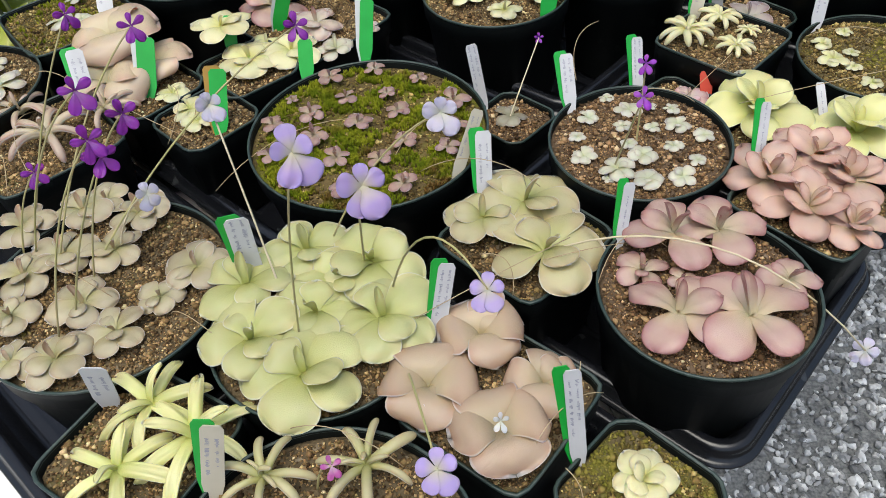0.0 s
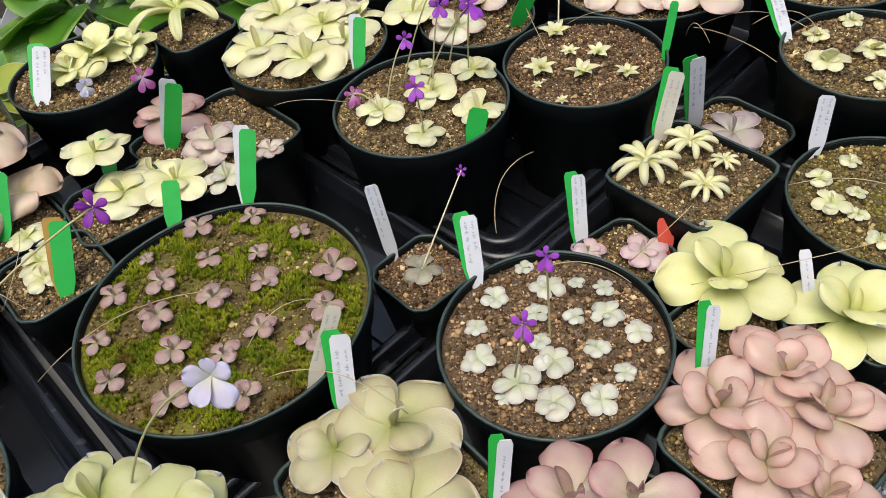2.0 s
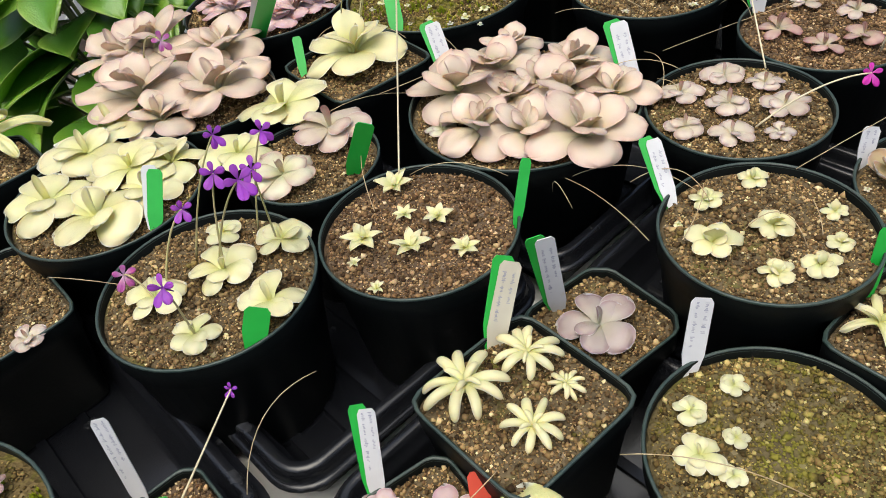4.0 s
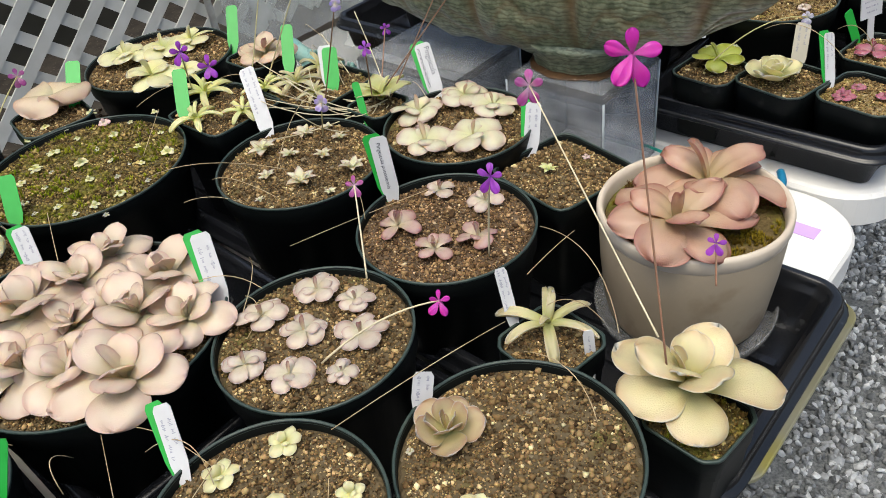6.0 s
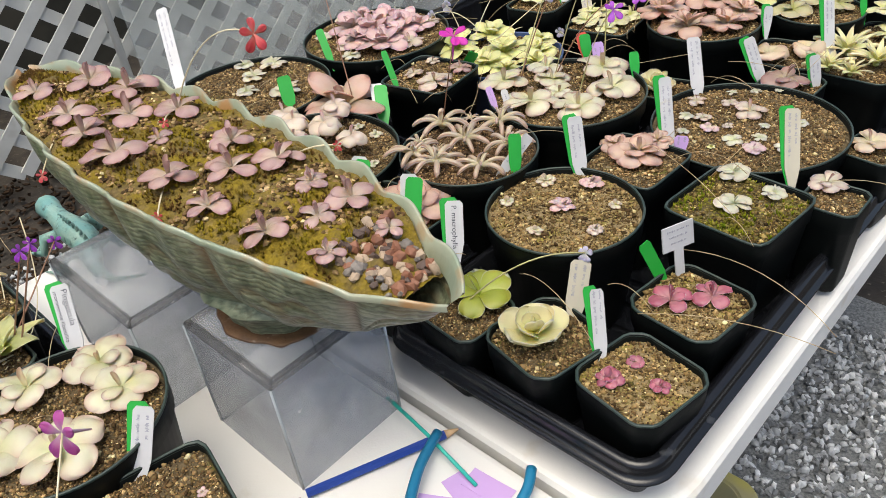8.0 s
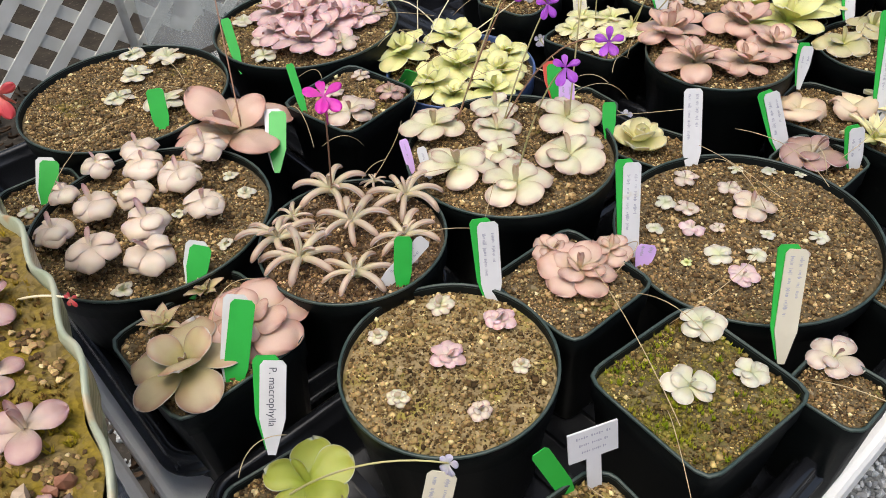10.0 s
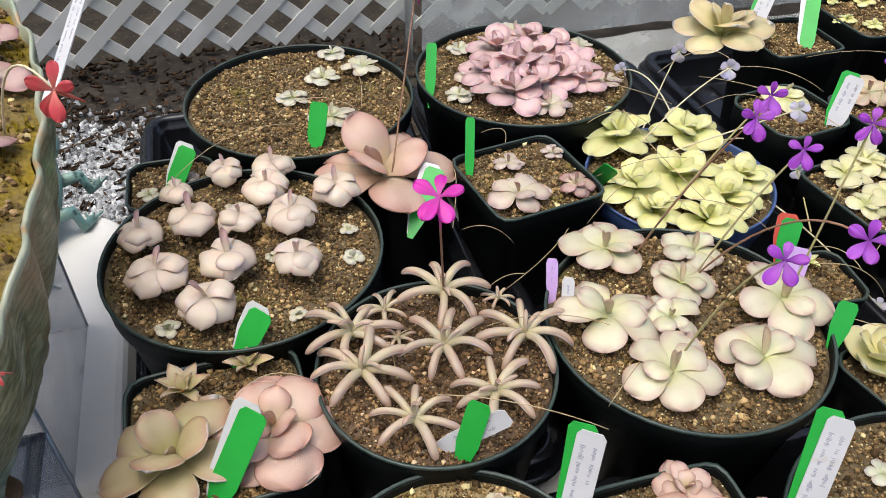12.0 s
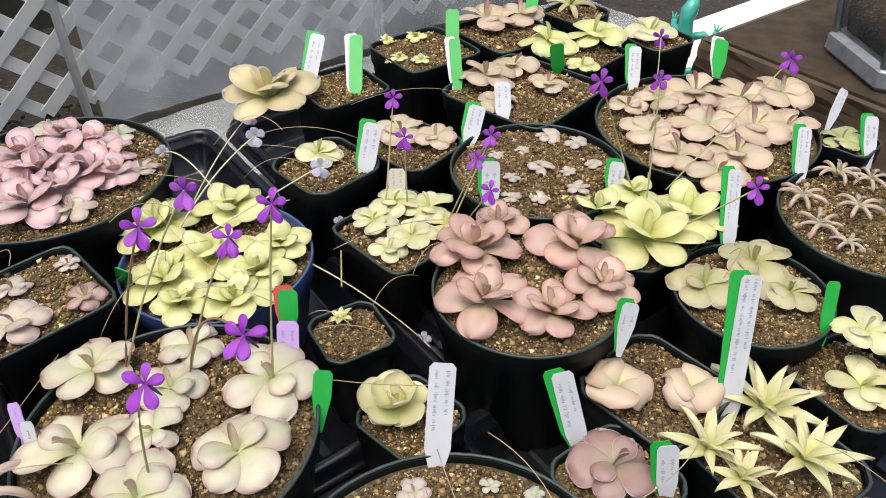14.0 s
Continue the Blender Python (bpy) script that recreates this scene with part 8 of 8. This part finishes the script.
def pencil(a, b, r, mat, label):
    a, b = Vector(a), Vector(b)
    root = thing("pencil", None, None, label, "pencil")
    d = (b - a).normalized()
    v, f = tube([a, b - d * 0.016], r, 6)
    child("barrel", mesh_from("barrel", v, f, mat, False), root)
    v, f = tube([b - d * 0.016, b - d * 0.003], r, 8, 0.25)
    child("tip", mesh_from("tip", v, f, WOOD_TIP), root)
    v, f = tube([b - d * 0.003, b], r * 0.25, 6, 0.3)
    child("lead", mesh_from("lead", v, f, INK), root)
    return root


pencil((0.765, 1.3655, TABLE_Z + 0.0045), (0.893, 1.431, TABLE_Z + 0.0045), 0.0042, NAVY, "blue wooden pencil lying on the white table")
pencil((0.770, 1.325, TABLE_Z + 0.0045), (0.895, 1.300, TABLE_Z + 0.0045), 0.0038, YELLOW, "yellow wooden pencil lying on the white table")
_v, _f = tube([(0.824, 1.464, TABLE_Z + 0.011), (0.865, 1.418, TABLE_Z + 0.011), (0.907, 1.371, TABLE_Z + 0.003)], 0.0018, 8)
thing("drinking_straw", mesh_from("drinking_straw", _v, _f, TURQ), None, "thin turquoise plastic straw across a pencil", "straw")
for _x, _y, _turn, _w, _d, _z in ((0.897, 1.366, 35, 0.020, 0.040, 0.0006), (0.917, 1.370, 55, 0.020, 0.042, 0.0012), (0.880, 1.352, 80, 0.020, 0.045, 0.0016), (0.912, 1.340, 15, 0.018, 0.04, 0.0022), (0.945, 1.297, 48, 0.019, 0.042, 0.0006)):
    _bm = bmesh.new()
    bmesh.ops.create_grid(_bm, x_segments=6, y_segments=8, size=0.5)
    for _p in _bm.verts:
        _p.co = Vector((_p.co.x * _w, _p.co.y * _d, 0.0015 * abs(_p.co.y) ** 2))
    _g = bmesh.ops.solidify(_bm, geom=_bm.faces[:], thickness=0.0004)
    thing("paper_slip", bm_mesh("paper_slip", _bm, LILAC), Matrix.Translation((_x, _y, TABLE_Z + _z)) @ Matrix.Rotation(radians(_turn), 4, "Z"), "lilac paper label slip lying on the table", "paper", "lilac paper slips")

# ---- lizard figurines ----
TEAL = material("teal_glazed_resin", (0.16, 0.34, 0.32), 0.4, (0.26, 0.38, 0.32), 50, 0.9, 0.5, 260, spots=(0.05, 0.10, 0.09), spot_scale=120, spot_at=0.62)
GREEN_GLAZE = material("green_glazed_resin", (0.05, 0.36, 0.26), 0.3, (0.08, 0.42, 0.32), 50, 0.8, 0.3, 200)


def lizard(m, mat, label):
    """One joined mesh: arched body with head, tail, four legs and a row of back spines."""
    verts, faces = [], []

    def put(pts, radii, segs=10):
        v, f = tube(pts, 1.0, segs)
        o = len(verts)
        for i, p in enumerate(pts):
            for k in range(segs):
                q = v[i * segs + k]
                verts.append(Vector(p) + (q - Vector(p)) * radii[i])
        faces.extend(tuple(o + i for i in g) for g in f)

    body = [(-0.10, -0.02, 0.006), (-0.085, 0.004, 0.008), (-0.065, 0.010, 0.012), (-0.04, 0.004, 0.018), (-0.015, -0.002, 0.022), (0.01, 0, 0.023), (0.03, 0.001, 0.027), (0.042, 0.002, 0.032), (0.055, 0.002, 0.034), (0.068, 0.001, 0.030), (0.074, 0, 0.027)]
    put(body, [0.001, 0.003, 0.006, 0.011, 0.015, 0.015, 0.011, 0.010, 0.0125, 0.009, 0.003])
    for sx, sy in ((0.022, 1), (0.022, -1), (-0.03, 1), (-0.03, -1)):
        put([(sx, sy * 0.008, 0.018), (sx + 0.008, sy * 0.024, 0.017), (sx + 0.004, sy * 0.03, 0.004), (sx + 0.016, sy * 0.034, 0.002)], [0.006, 0.005, 0.004, 0.004], 8)
        for t in (-1, 0, 1):
            put([(sx + 0.014, sy * 0.034, 0.002), (sx + 0.026, sy * 0.034 + t * 0.007, 0.0018)], [0.002, 0.0008], 6)
    for i in range(13):
        s = i / 12
        x = -0.06 + 0.10 * s
        z = 0.018 + 0.021 * math.sin(math.pi * (0.25 + 0.6 * s))
        put([(x, 0.003, z), (x - 0.002, 0.003, z + 0.006)], [0.0022, 0.0006], 6)
    return thing("lizard_figurine", mesh_from("lizard_figurine", verts, faces, mat), m, label, "figurine")


_p = uv(1.59, 0.812, TABLE_Z + 0.0006)
lizard(Matrix.Translation(_p) @ Matrix.Rotation(radians(138), 4, "Z") @ Matrix.Diagonal((1.25, 1.25, 1.3, 1)), TEAL, "weathered teal lizard figurine on the white table")
_p = uv(2.93, 0.69, 0.80)
lizard(Matrix.Translation(_p) @ Matrix.Rotation(radians(60), 4, "Z") @ Matrix.Rotation(radians(-68), 4, "Y") @ Matrix.Scale(1.0, 4), GREEN_GLAZE, "shiny green lizard figurine climbing the wood block")

# ---- wood block and glass terrarium at the far end ----
BARK = material("rough_sawn_wood", (0.10, 0.065, 0.035), 0.85, (0.06, 0.038, 0.02), 22, 0.9, 0.6, 120, spots=(0.17, 0.12, 0.07), spot_scale=9, spot_at=0.6)
CUT = material("pale_cut_wood", (0.040, 0.030, 0.019), 0.85, (0.075, 0.055, 0.036), 30, 0.8, 0.3, 100, spec=0.15)
LEAD = material("grey_lead_came", (0.30, 0.31, 0.31), 0.45, (0.42, 0.43, 0.42), 60, 0.8, 0.3, 200, metallic=0.5)


def wood_block(u0, u1, v0, v1, z1):
    root = thing("wood_block", None, ALONG @ Matrix.Translation(((u0 + u1) / 2, (v0 + v1) / 2, TABLE_Z + 0.0005)), "rough brown wood slab with pale cut top", "wood block")
    bm = bmesh.new()
    h = z1 - TABLE_Z - 0.004
    box_bm(bm, (u1 - u0, v1 - v0, h), (0, 0, h / 2))
    bmesh.ops.subdivide_edges(bm, edges=bm.edges[:], cuts=9, use_grid_fill=True)
    for p in bm.verts:
        if p.co.z > 0.002 and p.co.z < h - 0.001:
            k = noise.noise(p.co * 26) * 0.010
            p.co.x += k
            p.co.y += noise.noise(p.co * 31 + Vector((5, 0, 0))) * 0.010
    child("bark", bm_mesh("bark", bm, BARK), root)
    bm = bmesh.new()
    box_bm(bm, (u1 - u0 - 0.02, v1 - v0 - 0.02, 0.004), (0, 0, h + 0.002))
    child("cut_face", bm_mesh("cut_face", bm, CUT), root)


wood_block(2.86, 3.20, 0.18, 0.62, 0.865)


def terrarium(u, v, z, r):
    root = thing("glass_terrarium", None, ALONG @ Matrix.Translation((u, v, z)), "hexagonal leaded glass terrarium with dull panes", "terrarium")
    out = lambda a: math.cos(math.pi / 6) / math.cos((a % (math.pi / 3)) - math.pi / 6)
    vv, ff = rings([(r * 1.02, 0.0), (r * 1.08, 0.006), (r * 1.08, 0.024), (r * 0.99, 0.030)], out, 36)
    child("base", mesh_from("base", vv, ff, LEAD, False), root)
    pts = [(r * math.cos(math.pi / 3 * i), r * math.sin(math.pi / 3 * i)) for i in range(6)]
    for i in range(6):
        a, b = pts[i], pts[(i + 1) % 6]
        k = 1.22
        q = [(a[0], a[1], 0.03), (b[0], b[1], 0.03), (b[0] * k, b[1] * k, 0.20), (a[0] * k, a[1] * k, 0.20)]
        s = 0.985
        verts = q + [(x * s, y * s, zz) for x, y, zz in q]
        faces = [(0, 1, 2, 3), (7, 6, 5, 4), (0, 4, 5, 1), (1, 5, 6, 2), (2, 6, 7, 3), (3, 7, 4, 0)]
        child("pane", mesh_from("pane", verts, faces, DULL_GLASS, False), root)
        vv, ff = tube([(a[0] * 1.005, a[1] * 1.005, 0.028), (a[0] * k * 1.005, a[1] * k * 1.005, 0.20)], 0.0045, 8)
        child("came", mesh_from("came", vv, ff, LEAD), root)
        vv, ff = tube([(a[0] * k, a[1] * k, 0.20), (b[0] * k, b[1] * k, 0.20)], 0.0045, 8)
        child("came", mesh_from("came", vv, ff, LEAD), root)
    vv, ff = rings([(r * 0.9, 0.031), (r * 0.96, 0.06), (r * 0.7, 0.075), (r * 0.3, 0.085)], out, 36)
    child("soil", mesh_from("soil", vv, ff, SOIL_RED), root)


DULL_GLASS = clear_material()
DULL_GLASS.name = "dull_glass"
DULL_GLASS.node_tree.nodes["Principled BSDF"].inputs["Base Color"].default_value = (0.12, 0.13, 0.13, 1)
terrarium(3.00, 0.40, 0.8655, 0.105)

# ---- leafy plant behind the bench ----
BROAD_STEM = material("green_shrub_stem", (0.10, 0.15, 0.04), 0.6, (0.14, 0.11, 0.05), 30, 0.7)


def leafy_clump(u, v, z0, z1, wide, n, seed, colour, label):
    """A low bush of broad glossy leaves that hang outwards from long stalks."""
    rnd = random.Random(seed)
    p = uv(u, v)
    root = thing("leafy_plant", None, Matrix.Translation((p.x, p.y, 0)), label, "plant")
    vv, ff = tube([(0, 0, 0.0), (0.02, 0.01, z0 * 0.5), (0, 0, z0)], 0.012, 8, 0.6)
    child("stem", mesh_from("stem", vv, ff, BROAD_STEM), root)
    for i in range(n):
        k = i / n
        a = i * 2.4 + rnd.uniform(-0.4, 0.4)
        r = wide * (0.25 + 0.75 * rnd.random())
        tip = Vector((r * math.cos(a), r * math.sin(a), z0 + (z1 - z0) * (1 - (r / wide) ** 2 * 0.7) * rnd.uniform(0.55, 1.0)))
        vv, ff = tube(bow((0, 0, z0 * rnd.uniform(0.7, 1.0)), tip, 0.02), 0.0026, 6)
        child("leaf_stalk", mesh_from("leaf_stalk", vv, ff, BROAD_STEM), root)
        l = rnd.uniform(0.09, 0.15)
        m = Matrix.Translation(tip) @ Euler((radians(rnd.uniform(-30, 30)), radians(rnd.uniform(5, 50)), a + rnd.uniform(-0.6, 0.6))).to_matrix().to_4x4() @ Matrix.Diagonal((l, l * 1.55, l, 1))
        child("leaf", leaf_mesh("pointed", LEAF[colour], i % 4), root, m)


leafy_clump(0.95, 1.13, 0.66, 0.985, 0.16, 56, 4, "big_green", "glossy broad green leaves of a shrub behind the bench")
leafy_clump(0.74, 1.24, 0.60, 0.84, 0.16, 34, 9, "big_green", "broad green leaves of a low shrub behind the bench")
leafy_clump(0.47, 1.18, 0.62, 0.86, 0.09, 16, 12, "lime", "lime green broad leaves of a plant behind the bench")

# ---- T-shaped label ----
def t_label(foot, face_deg):
    root = thing("plant_label", None, Matrix.Translation(foot) @ Matrix.Rotation(radians(face_deg), 4, "Z") @ Matrix.Rotation(radians(-12), 4, "X"), "white T-shaped plastic label with pencil writing", "plant label", "plant labels")
    bm = bmesh.new()
    box_bm(bm, (0.010, 0.0012, 0.036), (0, 0, 0.012), None, 0.0)
    box_bm(bm, (0.034, 0.0014, 0.024), (0, 0, 0.042), None, 0.0)
    child("blade", bm_mesh("blade", bm, WHITE_TAG), root)
    bm = bmesh.new()
    for k, w in enumerate((0.024, 0.02, 0.017)):
        for i in range(14):
            if i % 6 != 5:
                box_bm(bm, (w / 26, 0.0001, 0.0012 + 0.0008 * (i % 3 == 0)), (-w / 2 + w * (i + 0.5) / 14, -0.0009, 0.049 - 0.006 * k))
    child("handwriting", bm_mesh("handwriting", bm, INK), root, None, "unreadable pencil writing")
    child("blade", blade(0.05, 0.0125, GREEN_TAG), root, Matrix.Translation((-0.016, 0.003, 0)) @ Matrix.Rotation(radians(-22), 4, "Y"), "green blade")


t_label((1.098, 1.537, 0.828), 28)

# ---- wisps: dry flower stalks and roots that hang between the pots ----
WISP = material("dry_thread", (0.50, 0.40, 0.24), 0.7, (0.3, 0.2, 0.1), 60, 0.8)


def wisps(n, seed):
    rnd = random.Random(seed)
    for i in range(n):
        u, v = rnd.uniform(0.2, 2.6), rnd.uniform(0.08, 0.75)
        if 1.5 < u < 1.69 or u > 2.5:
            continue
        a = uv(u, v, 0.884)
        t = rnd.uniform(0, 6.28)
        l = rnd.choice((0.04, 0.06, 0.08, 0.10, 0.14))
        b = a + Vector((l * math.cos(t), l * math.sin(t), rnd.uniform(-0.03, 0.012)))
        vv, ff = tube(bow(a, b, rnd.uniform(0.004, 0.02), rnd.uniform(-0.012, 0.012), 10), 0.00032, 5)
        thing("dry_stalk", mesh_from("dry_stalk", vv, ff, WISP), None, "thin dry straw-coloured flower stalk between the pots", "dry stalk", "dry stalks")


wisps(130, 8)


def stalk_tangle(centre, n, seed):
    """Spent flower stalks that arch out of one pot."""
    rnd = random.Random(seed)
    for _ in range(n):
        t = radians(rnd.uniform(95, 235))
        l = rnd.uniform(0.05, 0.17)
        a = Vector(centre) + Vector((rnd.uniform(-0.012, 0.012), rnd.uniform(-0.012, 0.012), 0))
        b = a + Vector((l * math.cos(t), l * math.sin(t), rnd.uniform(0.0, 0.06)))
        vv, ff = tube(bow(a, b, rnd.uniform(-0.03, -0.008), rnd.uniform(-0.02, 0.02), 12), 0.00055, 6)
        thing("dry_stalk", mesh_from("dry_stalk", vv, ff, PALE_STEM), None, "pale spent flower stalk arching out of a pot", "dry stalk", "dry stalks")


stalk_tangle((0.526, 1.404, 0.880), 16, 21)


# ---- shallow tub on the gravel under the bench ----
TUB = material("yellowed_tub_plastic", (0.30, 0.285, 0.19), 0.5, (0.24, 0.22, 0.12), 7, 0.8, 0.1, 60, spots=(0.34, 0.30, 0.08), spot_scale=5, spot_at=0.62)


def tub(u0, u1, v0, v1, z0, height):
    """Shallow tapered tub with a flat flange."""
    root = thing("plastic_tub", None, ALONG @ Matrix.Translation(((u0 + u1) / 2, (v0 + v1) / 2, z0)), "shallow yellowed plastic tub on gravel under the table", "tub")
    w, d = (u1 - u0) / 2, (v1 - v0) / 2

    def loop(inset, z):
        r = 0.05
        pts = []
        for cx, cy, a0 in ((1, 1, 0), (-1, 1, 90), (-1, -1, 180), (1, -1, 270)):
            for i in range(7):
                a = radians(a0 + 15 * i)
                pts.append((cx * (w - inset - r) + r * math.cos(a), cy * (d - inset - r) + r * math.sin(a), z))
        return pts

    def skin(name, prof, closed):
        rows = [loop(i, z) for i, z in prof]
        m = len(rows[0])
        verts = [p for row in rows for p in row]
        faces = [(k * m + i, k * m + (i + 1) % m, (k + 1) * m + (i + 1) % m, (k + 1) * m + i) for k in range(len(rows) - 1) for i in range(m)]
        if closed:
            faces += [tuple(reversed(range(m))), tuple(range((len(rows) - 1) * m, len(rows) * m))]
        child(name, mesh_from(name, verts, faces, TUB, False), root)

    skin("body", ((0.045, 0.0), (0.020, height - 0.004), (0.024, height - 0.004), (0.048, 0.004)), True)
    skin("rim", ((0.020, height - 0.010), (0.0, height - 0.010), (0.0, height - 0.002), (0.003, height), (0.020, height), (0.025, height - 0.008)), False)


tub(1.74, 2.27, 0.125, 0.56, 0.017, 0.085)
